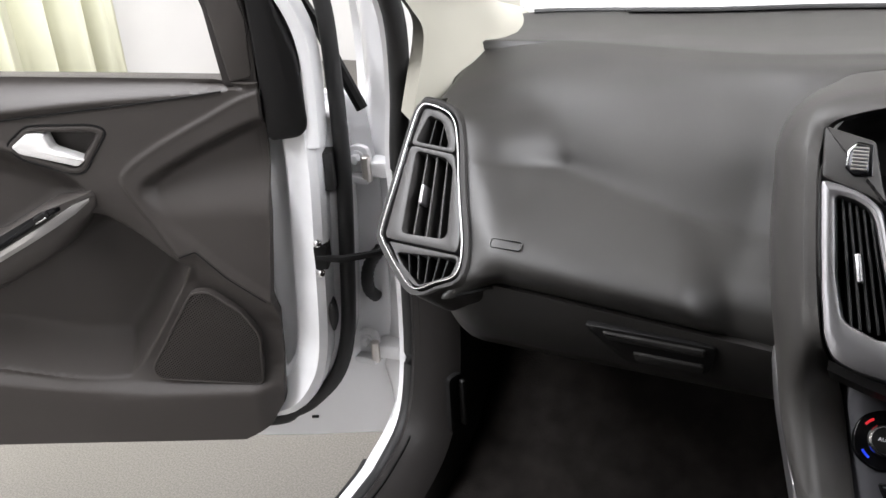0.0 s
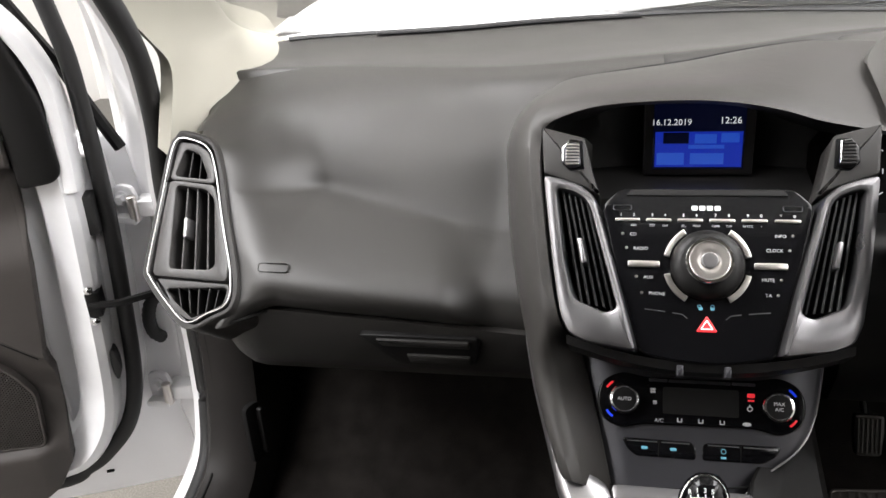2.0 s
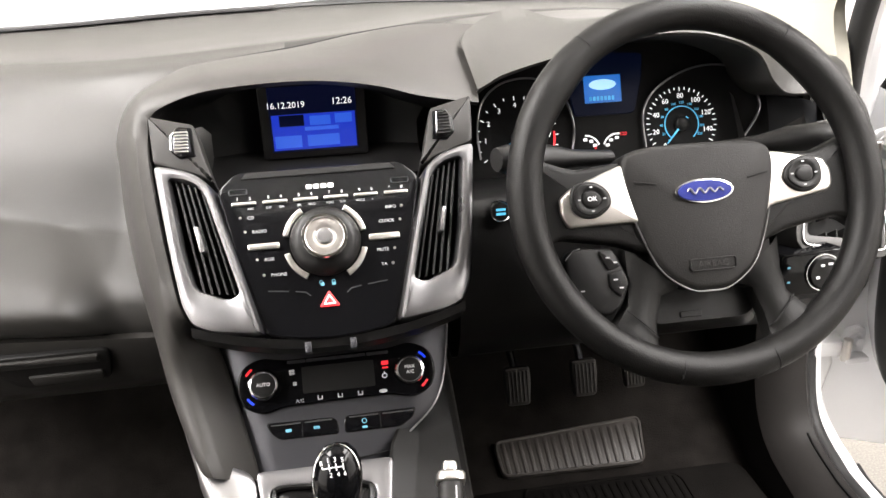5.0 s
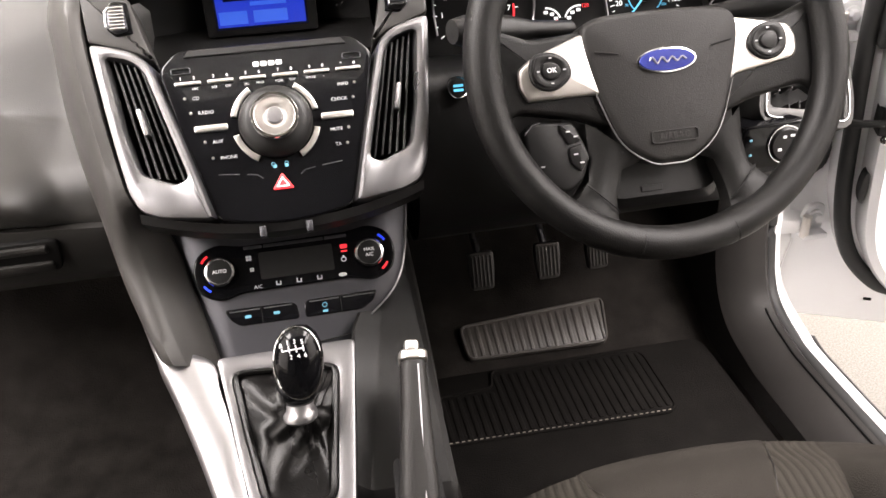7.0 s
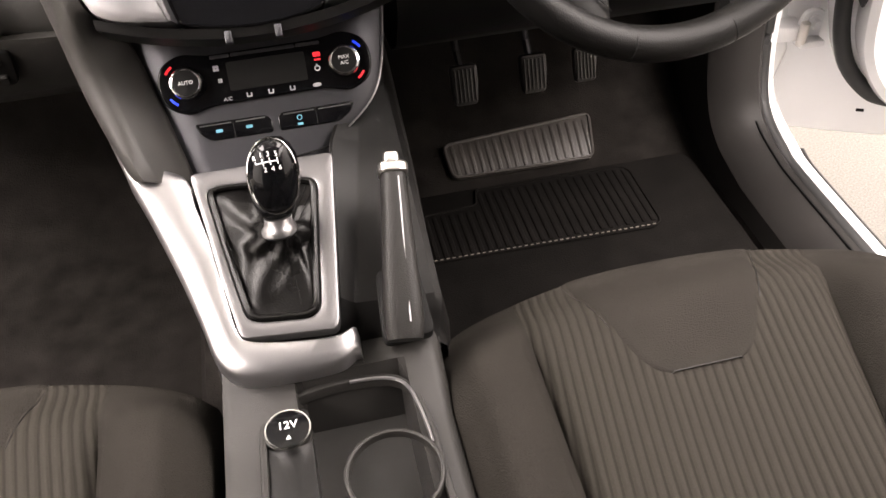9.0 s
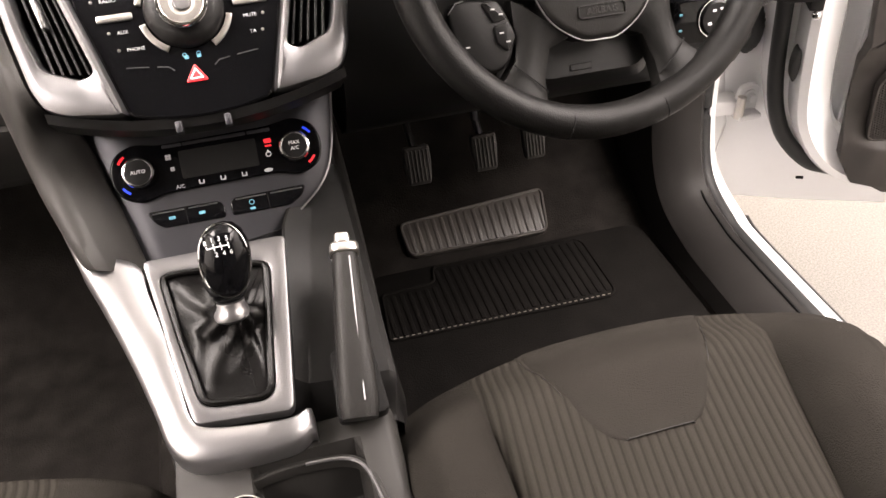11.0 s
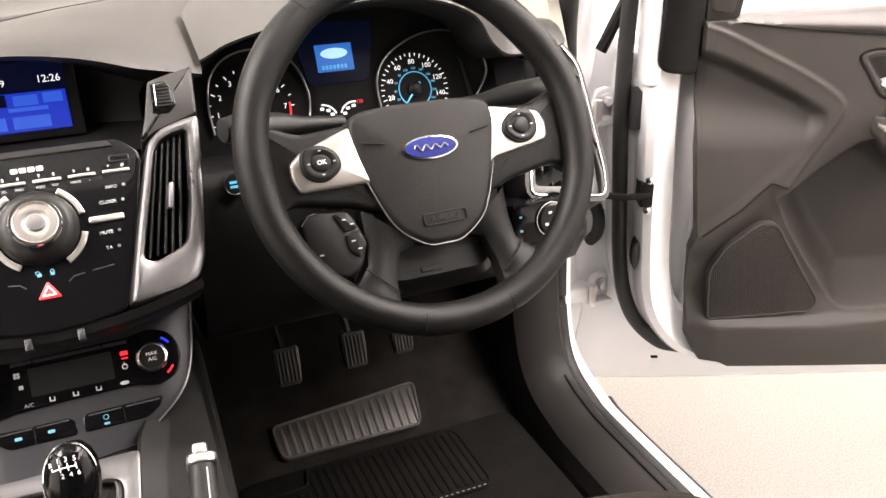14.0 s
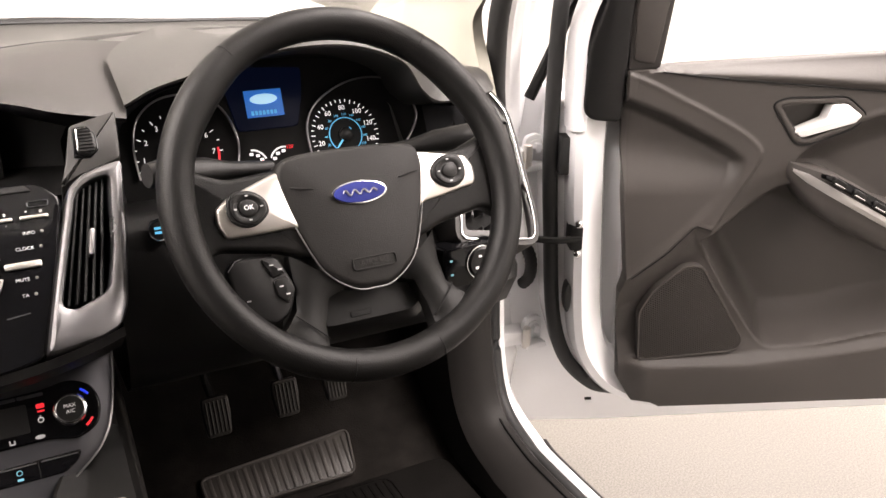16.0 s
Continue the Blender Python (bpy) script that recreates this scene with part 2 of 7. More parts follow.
# ---- the hall ----
def hall():
    bm = bmesh.new()
    bmesh.ops.create_grid(bm, x_segments=2, y_segments=2, size=6)
    m = bpy.data.materials.new("speckled_screed")
    m.use_nodes = True
    nt = m.node_tree
    b = nt.nodes["Principled BSDF"]
    b.inputs["Roughness"].default_value = 0.45
    co = nt.nodes.new("ShaderNodeTexCoord")
    vals = []
    for scale, lo, hi in ((230, 0.40, 0.66), (700, 0.35, 0.7), (3, 0.3, 0.7)):
        n = nt.nodes.new("ShaderNodeTexNoise")
        n.inputs["Scale"].default_value, n.inputs["Detail"].default_value = scale, 4
        nt.links.new(co.outputs["Object"], n.inputs["Vector"])
        r = nt.nodes.new("ShaderNodeMapRange")
        r.inputs["From Min"].default_value, r.inputs["From Max"].default_value = lo, hi
        nt.links.new(n.outputs["Fac"], r.inputs["Value"])
        vals.append(r)
    mix1 = nt.nodes.new("ShaderNodeMix")
    mix1.data_type = "RGBA"
    mix1.inputs["A"].default_value, mix1.inputs["B"].default_value = (0.130, 0.121, 0.106, 1), (0.205, 0.192, 0.170, 1)
    nt.links.new(vals[0].outputs["Result"], mix1.inputs["Factor"])
    mix2 = nt.nodes.new("ShaderNodeMix")
    mix2.data_type, mix2.blend_type = "RGBA", "MULTIPLY"
    mix2.inputs["Factor"].default_value = 0.30
    nt.links.new(mix1.outputs["Result"], mix2.inputs["A"])
    nt.links.new(vals[1].outputs["Result"], mix2.inputs["B"])
    nt.links.new(mix2.outputs["Result"], b.inputs["Base Color"])
    bump = nt.nodes.new("ShaderNodeBump")
    bump.inputs["Strength"].default_value, bump.inputs["Distance"].default_value = 0.15, 0.002
    nt.links.new(vals[1].outputs["Result"], bump.inputs["Height"])
    nt.links.new(bump.outputs["Normal"], b.inputs["Normal"])
    tagged(part("ground", bm, m), "pale speckled screed floor of the hall", "floor", kind="structure")
    for name, cx, cy, sx, sy in (("wall_west", -3.75, 1, 0.15, 10), ("wall_east", 3.75, 1, 0.15, 10), ("wall_north", 0, 5.5, 7.65, 0.15), ("wall_south", 0, -3.8, 7.65, 0.15)):
        bm = bmesh.new()
        block(bm, (sx, sy, 3.2), pose(cx, cy, 0), 0.005)
        tagged(part(name, bm, ROOMWHITE), "white painted plain hall wall", "wall", kind="structure")
    bm = bmesh.new()
    block(bm, (7.7, 10.0, 0.12), pose(0, 0.9, 3.2), 0.005)
    tagged(part("ceiling", bm, ROOMWHITE), "white hall ceiling", "ceiling", kind="structure")


hall()


def curtain():
    """Pale hanging curtain on the west wall, in soft folds."""
    cloth = material("pale_green_curtain", (0.80, 0.80, 0.62), 0.85, blotch=0.06, blotch_size=4)
    t = thing("curtain", "pale yellow-green curtain hanging in folds", "curtain")
    bm = bmesh.new()
    rows = []
    for k in range(81):
        y = 1.9 + 1.52 * k / 80
        x = -3.52 + 0.07 * math.sin(k * 0.62) + 0.02 * math.sin(k * 1.7)
        rows.append([(x, y, 0.0), (x, y, 1.2), (x, y, 2.7)])
    loft(bm, rows)
    ob = part("cloth", bm, cloth, t)
    mod = ob.modifiers.new("thickness", "SOLIDIFY")
    mod.thickness = 0.004
    bm = bmesh.new()
    tube(bm, [(-3.5, 1.8, 2.72), (-3.5, 3.5, 2.72)], 0.015, 10)
    part("rail", bm, CHROME, t)


curtain()

# ---- car shell ----
SEAL = [(0.635, 1.10, 1.20), (0.650, 1.18, 1.10), (0.685, 1.245, 0.99), (0.718, 1.285, 0.88), (0.730, 1.305, 0.75), (0.730, 1.302, 0.60),
        (0.727, 1.285, 0.50), (0.725, 1.250, 0.43), (0.725, 1.180, 0.396), (0.725, 1.08, 0.386), (0.725, 0.60, 0.386), (0.725, 0.0, 0.386), (0.725, -0.55, 0.39)]
UPPER_SEAL = [(0.635, 1.10, 1.20), (0.60, 0.92, 1.31), (0.555, 0.62, 1.41), (0.54, 0.2, 1.45), (0.54, -0.55, 1.45)]


def mirrored(pts, s):
    return [Vector((p[0] * s, p[1], p[2])) for p in pts]


def sweep(bm, path, profile, s):
    """A profile of (sideways, outwards) pairs along a door opening's edge."""
    rows = []
    k = len(path)
    for i, p in enumerate(path):
        f = max(0, min(1, (p[2] - 0.40) / 0.08)) if p[1] < 1.31 else 1
        f = 1 if p[2] > 0.9 else f
        d = (path[min(i + 1, k - 1)] - path[max(i - 1, 0)])
        d = Vector((0, d[1], d[2])).normalized()
        out = Vector((0, -d[2], d[1]))
        rows.append([p + Vector((s * (a * f + c * (1 - f)), 0, 0)) + out * (b * f + d_ * (1 - f)) for a, b, c, d_ in profile])
    loft(bm, rows)


SILLTRIM = material("sill_plastic", (0.021, 0.0192, 0.0182), 0.42, grain=0.3, grain_size=1200, blotch=0.1, spec=0.22)
body = thing("car_shell", "white hatchback body with both front doors opened", "car")
for s in (-1, 1):
    path = spline(mirrored(SEAL, s), 5, False)
    bm = bmesh.new()
    tube(bm, path, 0.014, 10)
    part("door_seal", bm, RUBBER, body, "black rubber door seal")
    bm = bmesh.new()
    tube(bm, spline(mirrored(UPPER_SEAL, s), 4, False), 0.016, 10)
    part("door_seal", bm, RUBBER, body, "black rubber door seal")
    bm = bmesh.new()
    sweep(bm, path, [(0.004, 0.012, 0.004, 0.012), (0.010, -0.006, 0.010, -0.006), (0.020, -0.006, 0.022, -0.007), (0.025, 0.006, 0.032, -0.003), (0.029, 0.040, 0.036, 0.012), (0.045, 0.056, 0.038, 0.05), (0.075, 0.060, 0.040, 0.08), (0.095, 0.075, 0.042, 0.10), (0.105, 0.10, 0.045, 0.14), (0.128, 0.11, 0.048, 0.17), (0.13, 0.22, 0.05, 0.22)], s)
    ob = part("door_opening", bm, PAINT, body, "white painted door opening with sill and hinge post")
    bm = bmesh.new()
    tube(bm, [p + Vector((s * 0.040, 0, -0.010)) for p in path if p[2] < 0.40], 0.006, 8)
    part("sill_seal", bm, RUBBER, body, "black rubber sill seal")
    # windscreen pillar trim, flared at its foot on the dashboard
    we = spline(mirrored([(0.612, 1.580, 1.018), (0.645, 1.584, 1.036), (0.670, 1.568, 1.048), (0.680, 1.530, 1.066), (0.671, 1.480, 1.089), (0.648, 1.403, 1.124), (0.610, 1.25, 1.193), (0.560, 1.02, 1.297), (0.515, 0.78, 1.400)], s), 5, False)
    de = spline(mirrored([(0.640, 1.190, 0.960), (0.636, 1.205, 1.004), (0.634, 1.222, 1.045), (0.632, 1.220, 1.074), (0.634, 1.195, 1.102), (0.634, 1.150, 1.142), (0.622, 1.05, 1.215), (0.598, 0.90, 1.302), (0.565, 0.70, 1.392)], s), 5, False)
    bm = bmesh.new()
    rows = []
    for k, (a, b) in enumerate(zip(we, de)):
        swell = 0.006 + 0.034 * (1 - ease(k, 2, 17))
        row = [a + Vector((s * 0.02, 0.02, 0.01))]
        for q in range(11):
            f = q / 10
            row.append(a.lerp(b, f) + Vector((-s, -0.15, 0.1)) * swell * math.sin(math.pi * f) ** 0.9)
        rows.append(row + [b + Vector((s * 0.02, 0.01, 0.01))])
    loft(bm, rows)
    part("pillar_trim", bm, HEADLINER, body, "beige windscreen pillar trim", sharp=60)
    # fender beyond the hinge post
    bm = bmesh.new()
    rows = []
    for y in (1.43, 1.6, 1.9, 2.2):
        dz = -0.16 * (y - 1.43)
        rows.append([Vector((s * x, y, z)) for x, z in ((0.84, 0.25), (0.885, 0.35), (0.895, 0.60), (0.885, 0.80), (0.86, 0.92 + dz), (0.80, 0.965 + dz), (0.70, 0.985 + dz))])
    loft(bm, rows)
    part("fender", bm, PAINT, body)
    # kick panel and inner sill cover
    bm = bmesh.new()
    rows = []
    inner = spline(mirrored([(0.705, 1.285, 0.80), (0.705, 1.290, 0.62), (0.700, 1.265, 0.50), (0.700, 1.225, 0.43), (0.700, 1.15, 0.404), (0.700, 1.05, 0.398), (0.700, 0.60, 0.398), (0.700, 0.0, 0.398)], s), 5, False)
    for i, p in enumerate(inner):
        f = i / (len(inner) - 1)
        d = inner[min(i + 1, len(inner) - 1)] - inner[max(i - 1, 0)]
        d = Vector((0, d[1], d[2])).normalized()
        out = Vector((0, -d[2], d[1]))
        rows.append([p + Vector((s * 0.020, 0, 0)) + out * 0.004, p + Vector((s * 0.008, 0, 0)) - out * 0.010, p - Vector((s * 0.012, 0, 0)) - out * 0.006, p - Vector((s * 0.045, 0, 0)) + out * 0.004,
                     p - Vector((s * 0.060, 0, 0)) + out * 0.020, p - Vector((s * 0.064, 0, 0)) + out * 0.075, p - Vector((s * 0.068, 0, 0)) + out * 0.20])
    loft(bm, rows)
    part("sill_cover", bm, SILLTRIM, body, "dark grey plastic sill and kick panel cover")
    bm = bmesh.new()
    tube(bm, [p + Vector((-s * 0.002, 0, 0.0)) + Vector((0, -0.006, 0.0)) * (1 if p[2] > 0.5 else 0) + Vector((0, 0, 0.0085)) * (1 if p[2] < 0.43 else 0) for p in inner], 0.0022, 6)
    part("cover_joint", bm, MATTBLACK, body)
    if s < 0:
        bm = bmesh.new()
        slab(bm, rrect(0.030, 0.105, 0.010), -0.004, 0.004, axes((-0.634, 1.255, 0.485), (0.35, 0.94, 0), (0, 0, 1), (0.94, -0.35, 0)), 0.003)
        well = part("release_recess", bm, MATTBLACK, body, "black bonnet release recess")
        bm = bmesh.new()
        slab(bm, rrect(0.010, 0.085, 0.005), 0.0, 0.014, axes((-0.631, 1.265, 0.485), (0.35, 0.94, 0), (0, 0, 1), (0.94, -0.35, 0)), 0.004)
        part("release_lever", bm, BLACK, well, "black bonnet release lever")
    # unseen black slab added behind the doors to keep side light and reflections out
    bm = bmesh.new()
    slab(bm, rounded([(-1.25, 0.15), (0.08, 0.15), (0.12, 0.95), (0.02, 1.47), (-1.25, 1.47)], 0.02), 0.0, 0.08, axes((s * 0.62, 0, 0), (0, 1, 0), (0, 0, 1), (s, 0, 0)), 0.01)
    part("unseen_side_blocker", bm, BLACK, body)
    bm = bmesh.new()
    slab(bm, rounded([(-1.34, 0.22), (0.04, 0.20), (0.10, 0.60), (0.10, 0.95), (0.00, 1.47), (-0.60, 1.49), (-1.22, 1.40), (-1.34, 0.95)], 0.05, 5), 0.082, 0.110, axes((s * 0.62, 0, 0), (0, 1, 0), (0, 0, 1), (s, 0, 0)), 0.012)
    part("rear_quarter", bm, PAINT, body, "white rear side panel")

# floor, firewall, roof, rear
bm = bmesh.new()
rows = []
for x in (-0.70, -0.4, -0.16, -0.12, 0.12, 0.16, 0.4, 0.70):
    h = 0.16 if abs(x) < 0.13 else 0.0
    rows.append([Vector((x, y, z + (h if y < 1.3 else 0))) for y, z in ((-1.3, 0.36), (0.2, 0.345), (0.7, 0.342), (1.18, 0.342), (1.25, 0.346), (1.27, 0.354), (1.34, 0.389), (1.42, 0.47), (1.58, 0.66), (1.62, 0.80), (1.62, 1.0))])
loft(bm, rows)
part("floor_carpet", bm, CARPET, body, "black carpeted footwell floor")
bm = bmesh.new()
rows = []
for x in (-0.57, -0.4, 0.0, 0.4, 0.57):
    c = 0.035 * (1 - (x / 0.57) ** 2)
    rows.append([Vector((x, y, z + c)) for y, z in ((0.74, 1.395), (0.5, 1.43), (0.0, 1.45), (-1.0, 1.42), (-1.24, 1.37))])
loft(bm, rows)
ob = part("headlining", bm, HEADLINER, body, "beige headlining")
ob.modifiers.new("thickness", "SOLIDIFY").thickness = 0.02
# unseen black block added at the rear to darken reflections in the cabin
bm = bmesh.new()
block(bm, (1.36, 0.10, 1.30), pose(0, -1.25, 0.16), 0.02)
part("unseen_rear_blocker", bm, BLACK, body)
bm = bmesh.new()
block(bm, (1.44, 0.04, 1.22), pose(0, -1.33, 0.20), 0.02)
part("tailgate", bm, PAINT, body, "white closed tailgate")
bm = bmesh.new()
rows = []
for x in (-0.66, -0.4, 0.0, 0.4, 0.66):
    c = 0.035 * (1 - (x / 0.66) ** 2)
    rows.append([Vector((x * (0.90 if y > 0.6 else 1.0), y, z + c)) for y, z in ((0.76, 1.425), (0.5, 1.465), (0.0, 1.485), (-1.0, 1.455), (-1.34, 1.40))])
loft(bm, rows)
ob = part("roof", bm, PAINT, body, "white roof")
ob.modifiers.new("thickness", "SOLIDIFY").thickness = 0.006
bm = bmesh.new()
rows = []
for y in (1.66, 1.75, 2.0, 2.3):
    rows.append([Vector((x, y, 0.985 - 0.16 * (y - 1.62) + 0.02 * (1 - (x / 0.7) ** 2) + (0.01 if y > 1.7 else 0))) for x in (-0.70, -0.5, -0.25, 0, 0.25, 0.5, 0.70)])
loft(bm, rows)
part("bonnet", bm, PAINT, body, "white bonnet beyond the windscreen")
glass = bpy.data.materials.new("clear_glass")
glass.use_nodes = True
gb = glass.node_tree.nodes["Principled BSDF"]
gb.inputs["Transmission Weight"].default_value, gb.inputs["Roughness"].default_value, gb.inputs["IOR"].default_value = 1.0, 0.0, 1.05
gb.inputs["Base Color"].default_value = (0.96, 0.98, 0.97, 1)
bm = bmesh.new()
rows = []
for k in range(9):
    x = -0.70 + 1.40 * k / 8
    c = 0.07 * (1 - (x / 0.70) ** 2)
    rows.append([Vector((x * (1 - 0.1 * f), 1.60 + c - (0.86 + c * 0.4) * f, 1.034 + 0.39 * f + 0.02 * math.sin(math.pi * f))) for f in (0, 0.25, 0.5, 0.75, 1)])
loft(bm, rows)
ob = part("windscreen", bm, glass, body, "clear curved windscreen")
ob.visible_shadow = False

# ---- dashboard ----
BEAMSKIN = material("stack_beam_skin", (0.027, 0.0255, 0.0238), 0.45, grain=0.35, grain_size=1100, blotch=0.06, spec=0.25)
dash = thing("dashboard", "dark grey soft-touch dashboard with glovebox and centre hood", "dashboard")

# the fold between the flat tray at the windscreen and the pads, and the tray's far edge: x, y, z
FOLD = spline([(-0.700, 1.365, 1.020), (-0.600, 1.360, 1.031), (-0.460, 1.360, 1.033), (-0.280, 1.340, 1.031), (-0.150, 1.330, 1.036), (0.055, 1.362, 1.044), (0.210, 1.400, 1.053), (0.400, 1.400, 1.053), (0.600, 1.380, 1.030), (0.700, 1.360, 1.015)], 10, False)
FAR_EDGE = spline([(-0.700, 1.540, 1.026), (-0.620, 1.576, 1.033), (-0.530, 1.600, 1.034), (-0.347, 1.615, 1.036), (-0.167, 1.640, 1.040), (0.090, 1.655, 1.041), (0.270, 1.650, 1.036), (0.450, 1.625, 1.034), (0.620, 1.576, 1.030), (0.700, 1.540, 1.024)], 10, False)


def along(line, x):
    """The y and z of a line across the car at x."""
    xs = [p[0] for p in line]
    return float(np.interp(x, xs, [p[1] for p in line])), float(np.interp(x, xs, [p[2] for p in line]))


# flat tray behind the pads
bm = bmesh.new()
rows3 = []
for k in range(101):
    x = -0.70 + 1.40 * k / 100
    (fy, fz), (wy, wz) = along(FOLD, x), along(FAR_EDGE, x)
    rows3.append([Vector((x, fy - 0.012, fz - 0.010)), Vector((x, fy - 0.004, fz - 0.0012)), Vector((x, fy + 0.006, fz))] +
                 [Vector((x, fy + (wy - fy) * f, fz + (wz - fz) * f - 0.010 * math.sin(math.pi * f))) for f in (0.15, 0.3, 0.5, 0.7, 0.85, 0.95, 1.0)] + [Vector((x, wy + 0.006, wz - 0.03))])
loft(bm, rows3)
part("windscreen_tray", bm, SOFT, dash, sharp=50)
bm = bmesh.new()
tube(bm, [Vector((x, along(FAR_EDGE, x)[0] - 0.004, along(FAR_EDGE, x)[1] + 0.001)) for x in [-0.615 + 1.23 * k / 60 for k in range(61)]], 0.0042, 6)
part("windscreen_seal", bm, RUBBER, dash, "black seal at the windscreen")
# narrow demister slot in the tray
bm = bmesh.new()
slot = [(x, along(FAR_EDGE, x)) for x in [-0.47 + 0.42 * k / 24 for k in range(25)]]
rows3 = [[Vector((x, y - 0.020, z + 0.0010)), Vector((x, y - 0.014 + 0.004 * math.sin(math.pi * k / 24), z + 0.0030)), Vector((x, y - 0.008, z + 0.0012))] for k, (x, (y, z)) in enumerate(slot)]
loft(bm, rows3)
part("demister_slot", bm, MATTBLACK, dash)


# passenger pad: it falls from the fold to a crease, stands out below it as a rounded ledge and tucks in to the glovebox
def pad_row(x):
    fy, fz = along(FOLD, x)
    rise = -0.20 * (max(-0.52, min(-0.22, x)) + 0.335)
    low = -0.07 * (max(-0.50, min(-0.17, x)) + 0.33)
    turn = ease(-x, 0.50, 0.66)
    tuck = 0.11 * ease(-x, 0.56, 0.69)
    upper = [(fy, fz), (fy - 0.010, fz - 0.0022), (fy - 0.045, fz - 0.010), (1.258, 1.000 + 0.25 * rise), (1.216, 0.968 + 0.55 * rise), (1.185, 0.935 + 0.85 * rise), (1.166 + 0.4 * rise, 0.9100 + rise)]
    pts = [Vector((y + 0.02 * turn * ease(1.30 - y, 0, 0.1), z - 0.012 * turn)) for y, z in upper]
    ledge = [(1.155, 0.9030, 1), (1.138, 0.8985, 0.95), (1.102, 0.8880, 0.8), (1.068, 0.8760, 0.5), (1.047, 0.8655, 0.25), (1.035, 0.8520, 0.1), (1.036, 0.8390, 0), (1.045, 0.8250, 0), (1.058, 0.8140, 0), (1.072, 0.8060, 0)]
    for y, z, f in ledge:
        z += rise * f + low * (1 - f)
        back = 1.152 - 0.092 * (0.901 - z) / 0.101
        end = -0.255 + 0.55 * max(0, 0.890 - z)
        stand = 1 - 0.50 * ease(x, end - 0.034, end + 0.010)
        pts.append(Vector((back + (y - back) * stand + tuck, z - 0.02 * tuck)))
    row = []
    for y, z in spline(pts, 4, False):
        # swept out to the vent's outline, and back behind its face
        rim_x = float(np.interp(z, (0.82, 0.844, 0.87, 0.913, 0.964, 0.981, 0.990), (-0.520, -0.503, -0.504, -0.526, -0.549, -0.565, -0.600)))
        near_vent = ease(-x, -rim_x - 0.055 - 0.060 * ease(z, 0.88, 0.94), -rim_x) * ease(z, 0.800, 0.820) * (1 - ease(z, 0.982, 1.012))
        face_y = 1.074 - 0.27027 * (x + 0.545) + 0.86487 * (z - 0.885) + 0.08 * ease(-x, -rim_x - 0.001, -rim_x + 0.012)
        row.append(Vector((x, y + (face_y - y) * near_vent, z)))
    return row


bm = bmesh.new()
loft(bm, [pad_row(-0.645 + 0.245 * k / 90) for k in range(90)] + [pad_row(-0.40 + 0.37 * k / 70) for k in range(71)])
part("passenger_pad", bm, SOFT, dash, sharp=60)


def on(m, u, v, w=0.0):
    return m @ Vector((u, v, w))


# one band: up the passenger side of the stack, over the display as a hood, to the valley beside the instruments
ARCH_OUTER = [(0.205, 1.320, 1.054), (0.135, 1.300, 1.0615), (0.056, 1.272, 1.0585), (-0.011, 1.252, 1.051), (-0.077, 1.240, 1.0455), (-0.138, 1.229, 1.0395), (-0.1585, 1.210, 1.033), (-0.181, 1.185, 1.024), (-0.196, 1.160, 1.009), (-0.2015, 1.130, 0.988)]
ARCH_INNER = [(0.172, 1.116, 1.0085), (0.113, 1.107, 1.0215), (0.073, 1.107, 1.0335), (0.033, 1.106, 1.0415), (-0.013, 1.105, 1.0455), (-0.062, 1.105, 1.0445), (-0.108, 1.104, 1.0405), (-0.143, 1.102, 1.0300), (-0.157, 1.100, 1.0200), (-0.1585, 1.096, 1.0060)]
BEAM_OUTER = [on(RADIO, -0.1990, 0.165, -0.047), on(RADIO, -0.1945, 0.110, -0.047), on(RADIO, -0.1850, 0.050, -0.049), on(RADIO, -0.1720, -0.008, -0.050), on(RADIO, -0.1575, -0.070, -0.048), on(RADIO, -0.1365, -0.130, -0.036), on(RADIO, -0.1290, -0.146, -0.036)]
BEAM_INNER = [on(RADIO, -0.1590, 0.158, -0.004), on(RADIO, -0.1530, 0.105, -0.004), on(RADIO, -0.1440, 0.047, -0.006), on(RADIO, -0.1330, 0.000, -0.010), on(CLIMATE, -0.1130, 0.040, 0.002), on(CLIMATE, -0.0890, -0.055, 0.002), on(CLIMATE, -0.0820, -0.088, -0.004)]
o = spline(ARCH_OUTER + BEAM_OUTER, 6, False)
i_ = spline(ARCH_INNER + BEAM_INNER, 6, False)
bm = bmesh.new()
rows3 = []
for k, (a, b) in enumerate(zip(o, i_)):
    f = k / 6
    arch = 1 - ease(f, 6.0, 9.5)
    out = (Vector((0, -0.25, 1.0)) * arch + FACE_OUT * (1 - arch)).normalized()
    side_ = (a - b).normalized()
    ridge = 0.72 - 0.26 * ease(f, 12.2, 14.5)
    lift = 0.009 * arch * ease(f, -0.6, 1.6) + 0.016 * (1 - arch)
    back = Vector((0, 0.05, -0.012)) * arch - FACE_OUT * 0.05 * (1 - arch)
    rows3.append([a + back * 0.4 - out * 0.012, a - out * 0.004, a + out * 0.0005 - side_ * 0.002, a.lerp(b, 0.10) + out * lift * 0.45, a.lerp(b, ridge * 0.45) + out * lift * 0.85, a.lerp(b, ridge * 0.85) + out * lift,
                  a.lerp(b, ridge) + out * lift * 0.92, a.lerp(b, ridge + (1 - ridge) * 0.4) + out * lift * (0.55 + 0.2 * arch), a.lerp(b, 0.96) + out * lift * 0.22, b - out * 0.0012, b - out * 0.005 + back * 0.15, b + back])
loft(bm, rows3)
part("stack_hood", bm, BEAMSKIN, dash, "dark grey hood and side beam round the centre stack", sharp=50)
bm = bmesh.new()
